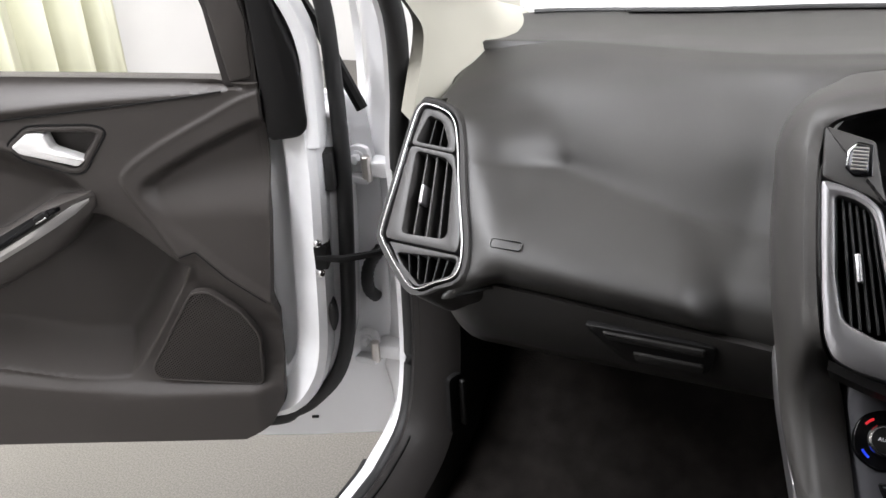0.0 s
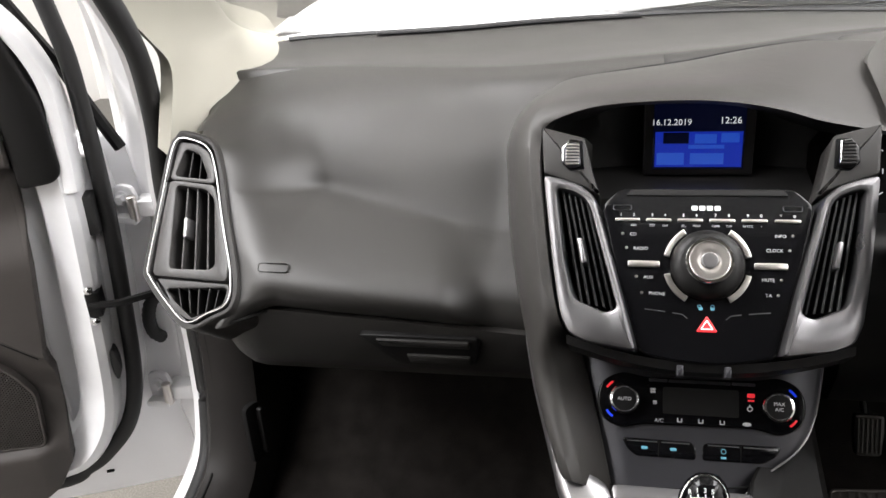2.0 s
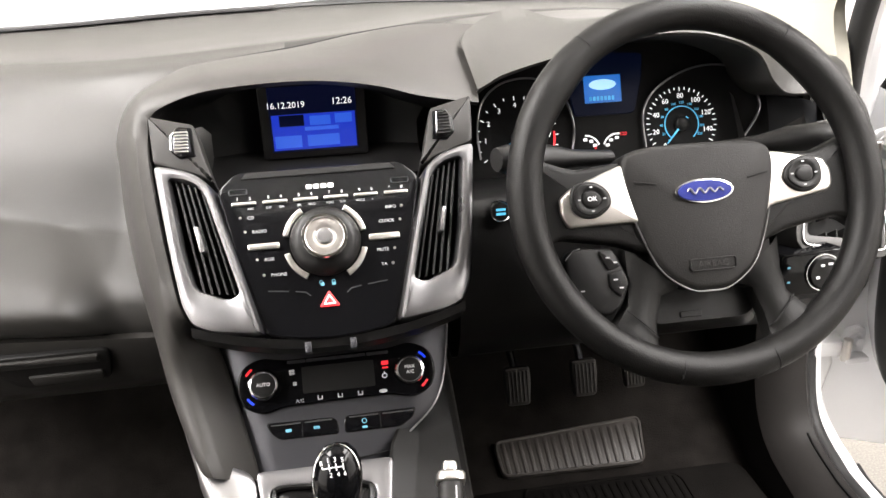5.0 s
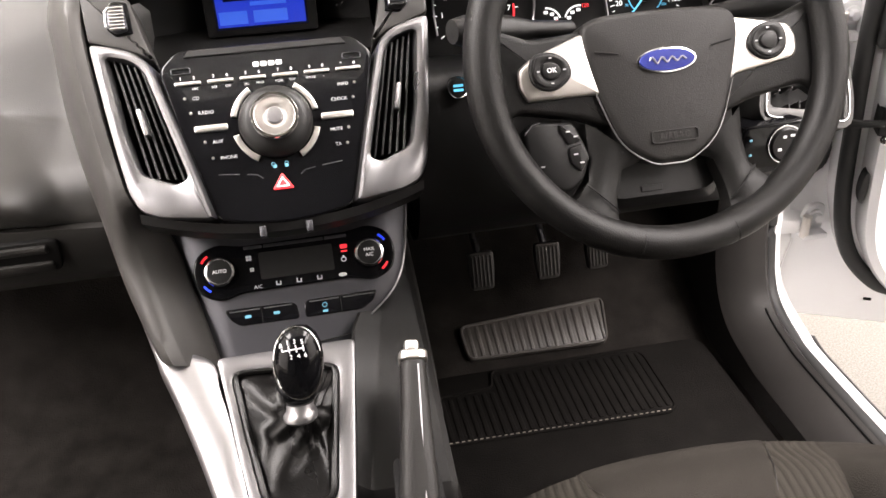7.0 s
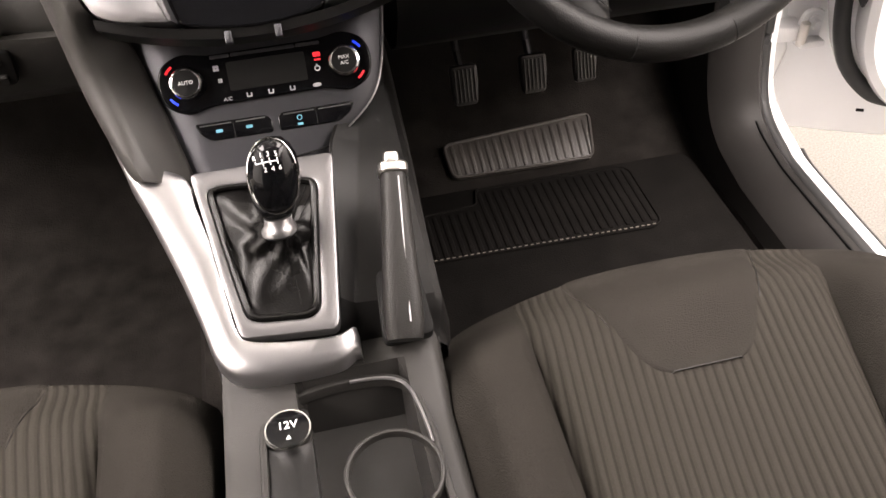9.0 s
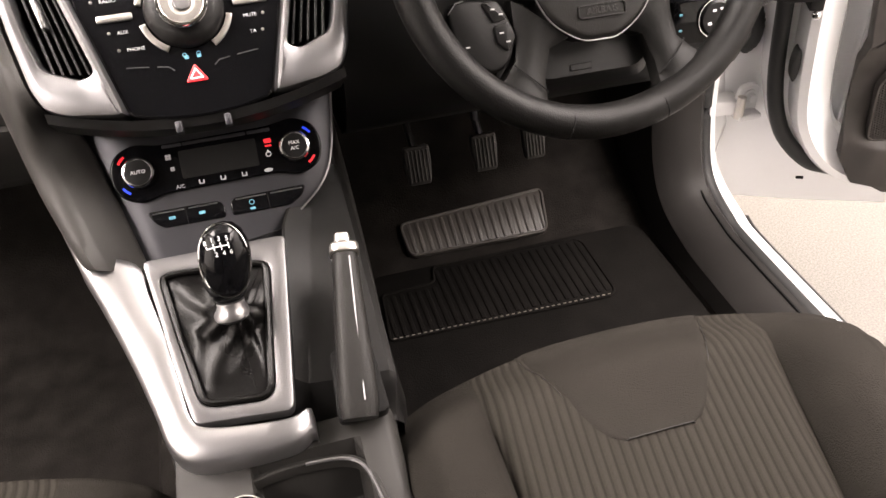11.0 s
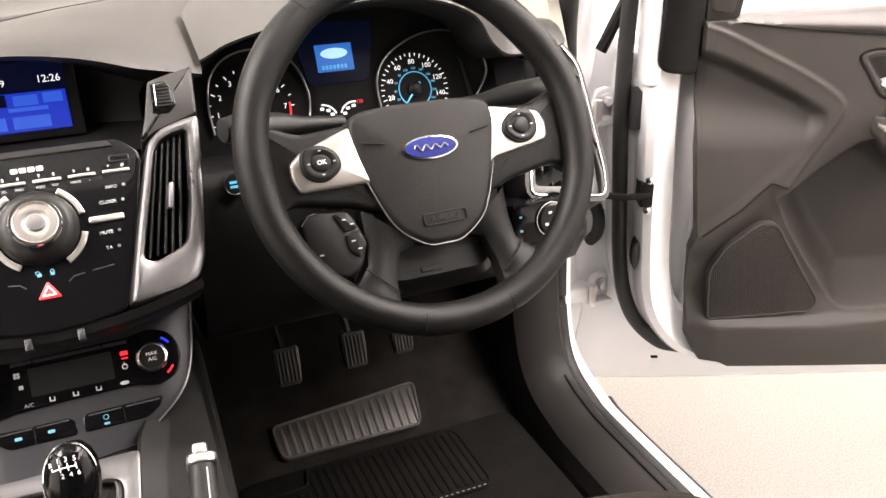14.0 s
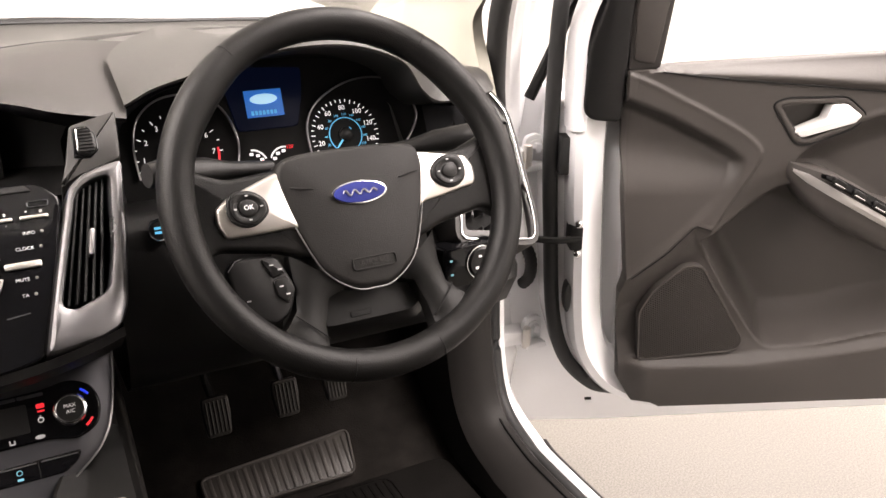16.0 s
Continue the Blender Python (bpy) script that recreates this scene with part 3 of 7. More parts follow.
tube(bm, [p + Vector((0, 0.003, -0.001)) for k, p in enumerate(o) if 3 < k < 33], [0.0006 + 0.0014 * math.sin(math.pi * k / 28) for k in range(29)], 6)
part("hood_joint", bm, MATTBLACK, dash)

# instrument hood: a pale facet rises from the valley, then the hood arches over the dials
HOOD_LIP = spline([(0.155, 1.120, 1.0085), (0.182, 1.126, 1.0195), (0.203, 1.130, 1.0285), (0.245, 1.128, 1.0400), (0.290, 1.124, 1.0500), (0.349, 1.120, 1.0620), (0.420, 1.120, 1.0600), (0.480, 1.120, 1.0380), (0.507, 1.120, 1.0020), (0.540, 1.130, 0.985), (0.620, 1.155, 0.985), (0.692, 1.265, 0.970)], 6, False)
HOOD_TOP = spline([(0.160, 1.157, 1.0400), (0.182, 1.255, 1.0530), (0.222, 1.330, 1.0590), (0.270, 1.370, 1.0640), (0.300, 1.270, 1.0640), (0.350, 1.190, 1.0760), (0.425, 1.190, 1.0735), (0.505, 1.190, 1.0530), (0.548, 1.190, 1.0300), (0.580, 1.200, 1.018), (0.640, 1.230, 1.008), (0.696, 1.290, 0.990)], 6, False)
bm = bmesh.new()
rows3 = []
for k, (a, b) in list(enumerate(zip(HOOD_LIP, HOOD_TOP)))[4:]:
    f = k / 6
    swell = 0.010 * ease(f, 3.5, 5.0)
    far = along(FOLD, b[0])
    rows3.append([a + Vector((0, 0.09, -0.02)), a + Vector((0, 0.010, -0.001)), a + Vector((0, 0.001, 0.0008)), a + Vector((0, -0.001, 0.004)), a.lerp(b, 0.14) + Vector((0, 0, 0.0035 + swell * 0.25)), a.lerp(b, 0.4) + Vector((0, 0, 0.003 + swell * 0.7)), a.lerp(b, 0.7) + Vector((0, 0, 0.002 + swell * 0.7)), b, b + Vector((0.004, 0.010, -0.003)),
                  Vector((b[0] + 0.006, max(far[0], b[1] + 0.03) + 0.01, min(far[1], b[2]) - 0.004))])
loft(bm, rows3)
part("instrument_hood", bm, SOFT, dash, "dark grey hood over the instruments", sharp=28)

bm = bmesh.new()
tube(bm, [pad_row(-0.60 + 0.43 * k / 40)[-5] + Vector((0, 0.002, -0.004)) for k in range(41)], 0.0022, 6)
part("glovebox_joint", bm, MATTBLACK, dash)

# dark back of the recesses and the lower panels
bm = bmesh.new()
block(bm, (1.36, 0.34, 0.02), pose(0, 1.42, 0.74), 0.004)
part("lower_carrier", bm, MATTBLACK, dash)

# glovebox lid under the split line
bm = bmesh.new()
rows3 = []
for k in range(25):
    f = k / 24
    x = -0.600 + 0.432 * f
    lift = -0.028 * max(0, 1 - f / 0.28) ** 1.5 - 0.07 * (max(-0.50, min(-0.17, x)) + 0.33)
    y0 = 1.052 + 0.10 * max(0, 1 - f / 0.22) ** 2
    rows3.append([Vector((x, y, z)) for y, z in ((y0 + 0.02, 0.815 + lift), (y0 - 0.001, 0.813 + lift), (y0 - 0.001, 0.806 + lift), (y0 + 0.012, 0.770 + lift * 0.5), (y0 + 0.030, 0.735), (y0 + 0.046, 0.716), (y0 + 0.062, 0.710), (y0 + 0.2, 0.72))])
loft(bm, rows3)
glovebox = part("glovebox_lid", bm, HARD, dash, "dark grey glovebox lid", sharp=50)

# ---- doors ----


def poly_distance(u, z, poly):
    """Signed distance of arrays of points to a polygon, negative inside."""
    best = np.full(u.shape, 1e9)
    inside = np.zeros(u.shape, bool)
    for i in range(len(poly)):
        ax_, ay = poly[i]
        bx, by = poly[(i + 1) % len(poly)]
        dx, dy = bx - ax_, by - ay
        t = np.clip(((u - ax_) * dx + (z - ay) * dy) / (dx * dx + dy * dy), 0, 1)
        best = np.minimum(best, np.hypot(u - ax_ - t * dx, z - ay - t * dy))
        if ay != by:
            inside ^= ((ay > z) != (by > z)) & (u < (bx - ax_) * (z - ay) / (by - ay) + ax_)
    return np.where(inside, -best, best)


def smooth(x, a, b):
    t = np.clip((x - a) / (b - a), 0, 1)
    return t * t * (3 - 2 * t)


def arc_outline(pts):
    return [(p[0], p[1]) for p in spline(pts, 5, False)]


# ridge round the cloth insert, the insert itself, map pocket, pull cup and handle well, in the door's own plane
RIDGE = arc_outline([(-0.05, 1.000), (0.017, 0.988), (0.058, 0.974), (0.101, 0.953), (0.147, 0.931), (0.192, 0.907), (0.222, 0.887), (0.236, 0.868), (0.228, 0.842), (0.199, 0.788), (0.176, 0.742)]) + [(0.148, 0.750), (0.107, 0.705), (0.053, 0.662), (-0.05, 0.62)]
INSERT = arc_outline([(-0.05, 0.965), (0.019, 0.953), (0.062, 0.938), (0.110, 0.917), (0.160, 0.892), (0.196, 0.871), (0.212, 0.855), (0.207, 0.829), (0.186, 0.792), (0.150, 0.750)]) + [(0.107, 0.705), (0.053, 0.662), (-0.05, 0.62)]
POCKET = [(0.172, 0.728)] + arc_outline([(0.164, 0.722), (0.223, 0.628), (0.276, 0.553), (0.292, 0.535), (0.316, 0.526), (0.411, 0.537), (0.506, 0.556), (0.7, 0.58), (1.1, 0.62)]) + [(1.1, 0.72), (0.60, 0.725), (0.46, 0.745), (0.38, 0.790), (0.315, 0.822), (0.275, 0.810), (0.223, 0.770)]
CUP = [(0.298, 0.836)] + arc_outline([(0.293, 0.855), (0.3045, 0.8704), (0.340, 0.8949), (0.381, 0.912), (0.421, 0.925), (0.52, 0.945), (0.70, 0.950), (0.86, 0.94)]) + [(0.9, 0.66), (0.46, 0.735), (0.36, 0.790), (0.312, 0.822)]
HANDLE_HOLE = [(0.256, 0.938), (0.345, 0.944), (0.379, 0.922), (0.370, 0.910), (0.300, 0.888)]


def trim_height(u, z):
    w = np.full(u.shape, 0.0135)
    d = poly_distance(u, z, RIDGE)
    w += 0.0035 * smooth(-d, -0.004, 0.0015) + 0.0012 * np.exp(-((d + 0.002) / 0.0022) ** 2)
    # the panel rolls away below the elbow of the ridge, towards the map pocket
    w -= 0.018 * smooth(0.86 - z, 0.0, 0.10) * smooth(d, 0.0, 0.06) * smooth(0.40 - u, 0.0, 0.1) * smooth(z, 0.49, 0.56)
    d = poly_distance(u, z, INSERT)
    depth = 0.027 * smooth(z, 0.80, 0.885) + 0.004
    w -= depth * smooth(-d, -0.002, 0.020)
    d = poly_distance(u, z, POCKET)
    t = np.clip(-d / 0.055, 0, 1)
    w -= 0.078 * (1 - (1 - t) ** 1.8)
    w += 0.0016 * np.exp(-((d - 0.002) / 0.003) ** 2) * smooth(0.735 - z, 0, 0.01)
    d = poly_distance(u, z, CUP)
    t = np.clip(-d / 0.05, 0, 1)
    w -= 0.032 * (1 - (1 - t) ** 1.6)
    w += 0.0025 * np.exp(-((d - 0.006) / 0.005) ** 2) * smooth(u, 0.30, 0.33)
    d = poly_distance(u, z, HANDLE_HOLE)
    w -= 0.026 * smooth(-d, -0.002, 0.005)
    # lower band stands proud below a narrow ledge
    ledge = np.interp(u, [0.03, 0.09, 0.266, 0.415, 0.51, 1.0], [0.510, 0.504, 0.504, 0.520, 0.534, 0.585])
    w += 0.013 * np.clip((ledge + 0.013 - z) / 0.016, 0, 1) * smooth(u, 0.05, 0.10) - 0.010 * smooth(ledge - z, 0.0, 0.12)
    # rolled belt rail above its groove
    belt = np.interp(u, [0.0, 0.067, 0.18, 0.29, 0.40, 1.0], [0.995, 0.9905, 0.980, 0.972, 0.963, 0.93])
    rail = np.clip((z - belt) / (0.9915 + 0.058 * (u - 0.03) - belt + 0.001), -1, 1.1)
    w += 0.008 * smooth(z - belt, -0.001, 0.013) - 0.032 * smooth(rail, 0.10, 1.05) * smooth(u, 0.03, 0.09)
    return np.maximum(w, -0.095)


STRIP = material("satin_armrest_paint", (0.30, 0.29, 0.28), 0.38, metal=0.6, grain=0.05, grain_size=3000, blotch=0.05)
HANDLE = material("satin_handle_metal", (0.78, 0.77, 0.76), 0.34, metal=0.35, blotch=0.03)


def perforated(bm, outline, w0, w1, pitch, turn):
    """A sheet of six-sided holes inside an outline."""
    c, n = math.cos(turn), math.sin(turn)
    cells = []
    for i in range(-60, 60):
        for j in range(-60, 60):
            x, y = (i + 0.5 * (j % 2)) * pitch, j * pitch * 0.866
            cells.append((0.170 + c * x - n * y, 0.59 + n * x + c * y))
    pts = np.array(cells)
    poly = [(p[0], p[1]) for p in outline]
    for u, z in pts[poly_distance(pts[:, 0], pts[:, 1], poly) < -0.0005]:
        rings = []
        for r, w in ((pitch * 0.577, w1), (pitch * 0.42, w1), (pitch * 0.40, w0)):
            rings.append([bm.verts.new((u + r * math.cos(turn + math.pi / 6 + k * math.pi / 3), z + r * math.sin(turn + math.pi / 6 + k * math.pi / 3), w)) for k in range(6)])
        for a_, b_ in zip(rings, rings[1:]):
            for k in range(6):
                bm.faces.new((a_[k], a_[(k + 1) % 6], b_[(k + 1) % 6], b_[k]))


def front_door(s):
    a = radians(24)
    frame_ = axes((s * 0.86, 1.20, 0), (s * math.cos(a), -math.sin(a), 0), (0, 0, 1), (-s * math.sin(a), -math.cos(a), 0))
    d = thing("front_door", "opened white front door with dark grey inner trim" + (" and window switches" if s > 0 else ""), "car door", "front doors")
    d.matrix_world = frame_
    L = IDENT
    # outer skin box, inner shell and seal
    low = 0.080
    bm = bmesh.new()
    slab(bm, rounded([(-0.108, 0.945), (-0.120, 0.86), (-0.120, 0.60), (-0.118, 0.44), (-0.112, 0.388 - low), (0.05, 0.384 - low), (0.5, 0.392 - low), (1.03, 0.40 - low), (1.05, 0.8), (1.02, 0.99), (0.05, 0.965)], 0.016, 4), -0.135, -0.118, L, 0.006, 3)
    part("outer_skin", bm, PAINT, d)
    bm = bmesh.new()
    slab(bm, rounded([(-0.076, 0.93), (-0.082, 0.86), (-0.078, 0.72), (-0.064, 0.56), (-0.036, 0.47), (0.02, 0.41), (0.06, 0.41), (0.06, 0.96)], 0.02, 4), -0.120, -0.052, L, 0.012, 3)
    part("door_box", bm, PAINT, d)
    bm = bmesh.new()
    up_ = 0.018 if s < 0 else 0.0
    inner = spline([(-0.048, 1.02), (-0.052, 0.93), (-0.052, 0.85), (-0.044, 0.72), (-0.034, 0.58), (-0.016, 0.505), (0.028, 0.445), (0.080, 0.416 + up_ * 0.7), (0.14, 0.405 + up_ * 1.4), (0.5, 0.407 + up_ * 1.4), (1.0, 0.418 + up_ * 1.4), (1.01, 0.7), (1.0, 1.0), (0.5, 1.0), (0.1, 0.99)], 4)
    band(bm, inner, inset(inner, 0.060), -0.07, 0.002, L, 0.018, 200, 0.020)
    part("inner_shell", bm, DULLPAINT if s < 0 else PAINT, d, "white painted pressed inner panel")
    bm = bmesh.new()
    tube(bm, [Vector((p[0], p[1], -0.045)) for p in spline([(-0.050, 1.22), (-0.068, 1.12), (-0.076, 1.05), (-0.077, 0.87), (-0.068, 0.72), (-0.055, 0.575), (-0.030, 0.492), (0.012, 0.442), (0.05, 0.418 if s < 0 else 0.426), (0.12, 0.398 if s < 0 else 0.424), (0.5, 0.394 if s < 0 else 0.424), (0.98, 0.41 if s < 0 else 0.434)], 5, False)], 0.0125, 10)
    part("weather_seal", bm, RUBBER, d, "black rubber weather seal")
    # trim panel as a moulded surface
    bm = bmesh.new()
    NU, NZ = 250, 190
    q = np.linspace(0, 1, NU + 1)[None, :] ** 1.45
    zt = 0.9905 + 0.060 * q - 0.01 * q * q + (0.008 if s < 0 else 0.0)
    z0 = 0.404 if s < 0 else 0.422
    gz = z0 + (zt - z0) * np.linspace(0, 1, NZ + 1)[:, None]
    uf = np.interp(gz, [z0, z0 + 0.011, 0.432, 0.475, 0.56, 0.637, 0.65, 0.667, 0.80, 0.92, 1.06], [0.125, 0.105, 0.078, 0.052, 0.045, 0.040, 0.044, 0.047, 0.030, 0.022, 0.018])
    gu = uf + (0.98 - uf) * q
    gw = trim_height(gu, gz)
    gw = np.where(gz < 0.475, np.maximum(gw, 0.0120 - 0.006 * smooth(gz, 0.44, 0.475)), gw)
    rows = []
    for i in range(NZ + 1):
        pts = [Vector((gu[i, j], gz[i, j], gw[i, j])) for j in range(NU + 1)]
        f0 = pts[0]
        rows.append([Vector((f0[0], f0[1], -0.012)), Vector((f0[0] - 0.001, f0[1], f0[2] - 0.006)), Vector((f0[0] + 0.002, f0[1], f0[2] - 0.001))] + pts[1:])
    top = [Vector((p[0], p[1] + 0.001, p[2] - 0.006)) for p in rows[-1]]
    top2 = [Vector((p[0], p[1] - 0.004, -0.060)) for p in rows[-1]]
    bottom = [Vector((p[0], p[1] - 0.004, -0.012)) for p in rows[0]]
    loft(bm, [bottom] + rows + [top, top2])
    part("trim_panel", bm, DOORTRIM, d, "dark grey moulded door trim", sharp=60)
    # speaker
    sp = rounded([(0.170, 0.680), (0.143, 0.681), (0.097, 0.641), (0.075, 0.602), (0.082, 0.511), (0.248, 0.526), (0.257, 0.545)], 0.010)
    bm = bmesh.new()
    band(bm, inset(sp, -0.0022), inset(sp, 0.0014), 0.0, 0.0150, L, 0.0010, 80)
    part("speaker_frame", bm, DOORTRIM, d)
    bm = bmesh.new()
    perforated(bm, inset(sp, 0.001), 0.0090, 0.0142, 0.0042, radians(-22) * s)
    part("speaker_grille", bm, DOORTRIM, d, "perforated dark speaker grille")
    bm = bmesh.new()
    slab(bm, inset(sp, 0.001), 0.0060, 0.0085, L, 0.0002)
    part("speaker_backing", bm, MATTBLACK, d)
    # door handle
    hb = rounded([(0.242, 0.943), (0.262, 0.951), (0.356, 0.953), (0.392, 0.926), (0.374, 0.906), (0.304, 0.880), (0.286, 0.883)], 0.010)
    bm = bmesh.new()
    band(bm, hb, inset(hb, 0.009), -0.01, 0.0155, L, 0.003, 90)
    part("handle_surround", bm, DOORTRIM, d)
    bm = bmesh.new()
    tube(bm, [Vector((p[0], p[1], 0.0138)) for p in inset(hb, -0.0012)], 0.0016, 6, closed=True)
    part("handle_gap", bm, MATTBLACK, d)
    for path, r_ in ((rounded([(0.176, 0.7425), (0.148, 0.752), (0.107, 0.7055), (0.052, 0.661)], 0.004)[2:-2], 0.0011), ([(0.069, 0.9905), (0.12, 0.985), (0.18, 0.9795), (0.29, 0.971), (0.40, 0.962), (0.6, 0.952)], 0.0013)):
        bm = bmesh.new()
        u_, z_ = np.array([p[0] for p in path]), np.array([p[1] for p in path])
        uu = np.interp(np.linspace(0, 1, 40), np.linspace(0, 1, len(u_)), u_)
        zz = np.interp(np.linspace(0, 1, 40), np.linspace(0, 1, len(u_)), z_)
        tube(bm, [Vector((a_, b_, c_ + 0.0019)) for a_, b_, c_ in zip(uu, zz, trim_height(uu, zz))], r_, 6)
        part("joint_line", bm, MATTBLACK, d)
    bm = bmesh.new()
    slab(bm, rounded([(0.333, 0.942), (0.357, 0.943), (0.383, 0.925), (0.374, 0.914), (0.294, 0.892), (0.281, 0.901), (0.327, 0.920)], 0.004), -0.004, 0.018, L, 0.002, 3)
    part("door_handle", bm, HANDLE, d, "bright silver inner door handle")
    # armrest with its satin strip and the black switch panel
    def arm_line(u):
        return 0.831 - 0.52 * (u - 0.31) + 0.9 * max(0, u - 0.44) ** 1.4
    bm = bmesh.new()
    rows = []
    for k in range(31):
        u = 0.284 + 0.676 * k / 30
        zc = arm_line(u)
        g = ease(u, 0.27, 0.36)
        hw = 0.006 + 0.015 * g
        dep = 0.016 + 0.044 * g
        rows.append([Vector((u, zc + hw * 1.4, -0.02)), Vector((u, zc + hw * 1.45, dep * 0.75)), Vector((u, zc + hw * 1.25, dep * 0.92)), Vector((u, zc + hw * 0.2, dep * 1.02)), Vector((u, zc - hw * 0.8, dep)), Vector((u, zc - hw * 1.8, dep * 0.90)), Vector((u, zc - hw * 2.3, dep * 0.6)), Vector((u, zc - hw * 2.45, -0.04))])
    rows.insert(0, [Vector((0.280, arm_line(0.284), -0.02 + 0.03 * min(1, q / 2))) for q in range(8)])
    loft(bm, rows)
    part("armrest", bm, DOORTRIM, d, sharp=50)
    bm = bmesh.new()
    rows = []
    for k in range(21):
        u = 0.286 + 0.44 * k / 20
        zc = arm_line(u)
        g = ease(u, 0.27, 0.36)
        dep = 0.016 + 0.044 * g
        hw = 0.002 + 0.0060 * ease(u, 0.284, 0.312)
        rows.append([Vector((u, zc + hw, dep * 1.02 - 0.004)), Vector((u, zc + hw * 0.9, dep * 1.03 + 0.003)), Vector((u, zc, dep * 1.03 + 0.0045)), Vector((u, zc - hw * 0.9, dep * 1.02 + 0.002)), Vector((u, zc - hw, dep * 1.0 - 0.005))])
    loft(bm, rows)
    part("armrest_strip", bm, STRIP, d, "satin silver strip along the armrest")
    SW = axes((0.385, arm_line(0.385) + 0.0160, 0.0605), Vector((1, -0.52, 0)).normalized(), Vector((0.52, 1, -0.25)).normalized(), Vector((1, -0.52, 0)).normalized().cross(Vector((0.52, 1, -0.25)).normalized()))
    bm = bmesh.new()
    slab(bm, rounded([(-0.075, -0.002), (0.080, -0.007), (0.080, 0.011), (-0.055, 0.009), (-0.078, 0.004)], 0.004), -0.01, 0.0028, SW, 0.0015)
    panel = part("switch_panel", bm, GLOSS, d, "glossy black window switch panel")
    for k in range(4 if s > 0 else 1):
        bm = bmesh.new()
        slab(bm, rrect(0.024, 0.011, 0.004), 0.0, 0.0075, SW @ pose(-0.052 + 0.040 * k, 0.0025 - 0.0006 * k, 0.001, 18, 0, 0), 0.003)
        part("window_switch", bm, BLACK, panel, "black window switch")
        bm = bmesh.new()
        slab(bm, rrect(0.020, 0.0022, 0.001), 0.0, 0.0010, SW @ pose(-0.052 + 0.040 * k, -0.0022 - 0.0006 * k, 0.0082, 18, 0, 0), 0.0006)
        part("switch_edge", bm, CHROME, panel)
    # mirror cover triangle and black mirror foot
    bm = bmesh.new()
    slab(bm, rounded([(0.020, 0.990), (0.068, 0.994), (0.080, 1.10), (0.115, 1.22), (0.045, 1.22), (0.018, 1.06)], 0.006), -0.03, 0.006, L, 0.004)
    part("mirror_cover", bm, DOORSOFT, d)
    bm = bmesh.new()
    slab(bm, rounded([(0.026, 1.006), (0.057, 1.001), (0.066, 1.06), (0.0755, 1.12), (0.100, 1.215), (0.050, 1.215), (0.023, 1.08)], 0.006), 0.004, 0.010, L, 0.003)
    part("tweeter_panel", bm, DOORTRIM, d)
    bm = bmesh.new()
    slab(bm, rounded([(-0.042, 0.932), (-0.030, 0.918), (0.016, 0.914), (0.024, 1.22), (0.010, 1.20), (-0.020, 1.09), (-0.040, 1.03)], 0.012), -0.03, 0.010, L, 0.006, 3)
    part("mirror_foot", bm, BLACK, d, "black mirror mounting panel")
    bm = bmesh.new()
    tube(bm, [Vector(p) for p in ((-0.109, 0.934, -0.075), (-0.080, 1.000, -0.075), (-0.058, 1.055, -0.075), (-0.040, 1.088, -0.075), (0.02, 1.20, -0.075))], 0.0095, 8)
    part("window_frame", bm, BLACK, d, "black front window frame")
    bm = bmesh.new()
    ribbon = spline([(-0.046, 0.90), (-0.049, 0.97), (-0.049, 1.03), (-0.040, 1.075), (-0.018, 1.12), (0.02, 1.17), (0.06, 1.23)], 5, False)
    rows = []
    for k, p in enumerate(ribbon):
        dd = (ribbon[min(k + 1, len(ribbon) - 1)] - ribbon[max(k - 1, 0)]).normalized()
        nn_ = Vector((-dd[1], dd[0]))
        rows.append([Vector((*(p + nn_ * a_), w_)) for a_, w_ in ((0.012, -0.045), (0.012, -0.012), (0.008, 0.001), (0.0, 0.004), (-0.008, 0.002), (-0.012, -0.012), (-0.012, -0.04))])
    loft(bm, rows)
    part("frame_upright", bm, PAINT, d, "white painted window frame upright")
    # rubber buffer, grommet, drain slot
    bm = bmesh.new()
    slab(bm, rrect(0.016, 0.060, 0.004, -0.058, 0.855), -0.05, -0.018, L, 0.003)
    part("buffer", bm, RUBBER, d)
    bm = bmesh.new()
    slab(bm, circle(0.006, 16, -0.040, 0.618, 0.026), -0.03, -0.008, L, 0.002)
    part("grommet", bm, RUBBER, d)
    bm = bmesh.new()
    slab(bm, rrect(0.012, 0.004, 0.001, 0.022, 0.396), -0.054, -0.050, L, 0.001)
    part("drain_slot", bm, MATTBLACK, d)
    # check strap with its bolts
    bm = bmesh.new()
    slab(bm, rrect(0.020, 0.040, 0.004, -0.036, 0.727), -0.03, 0.0035, L, 0.002)
    strap = part("check_strap_mount", bm, BLACK, d)
    for z in (0.752, 0.702):
        bm = bmesh.new()
        lathe(bm, [(0.006, 0), (0.006, 0.004), (0.004, 0.005), (0.004, 0.009), (0.001, 0.010)], pose(-0.034, z, 0.001), 12)
        part("bolt", bm, CHROME, strap)
    bm = bmesh.new()
    tube(bm, [(-0.030, 0.727, 0.002), (-0.07, 0.725, 0.004), (-0.12, 0.722, -0.02), (-0.16, 0.72, -0.06)], [0.0055, 0.006, 0.006, 0.006], 8)
    part("check_strap", bm, BLACK, d, "black door check strap")
    # black cable boot between door and post
    inv = frame_.inverted()
    bm = bmesh.new()
    path = spline([inv @ Vector((s * a_, b_, c_)) for a_, b_, c_ in ((0.800, 1.345, 0.690), (0.810, 1.324, 0.672), (0.816, 1.318, 0.648), (0.822, 1.330, 0.615), (0.818, 1.345, 0.596))], 6, False)
    tube(bm, path, [0.010 + 0.0012 * (k % 2) for k in range(len(path))], 10)
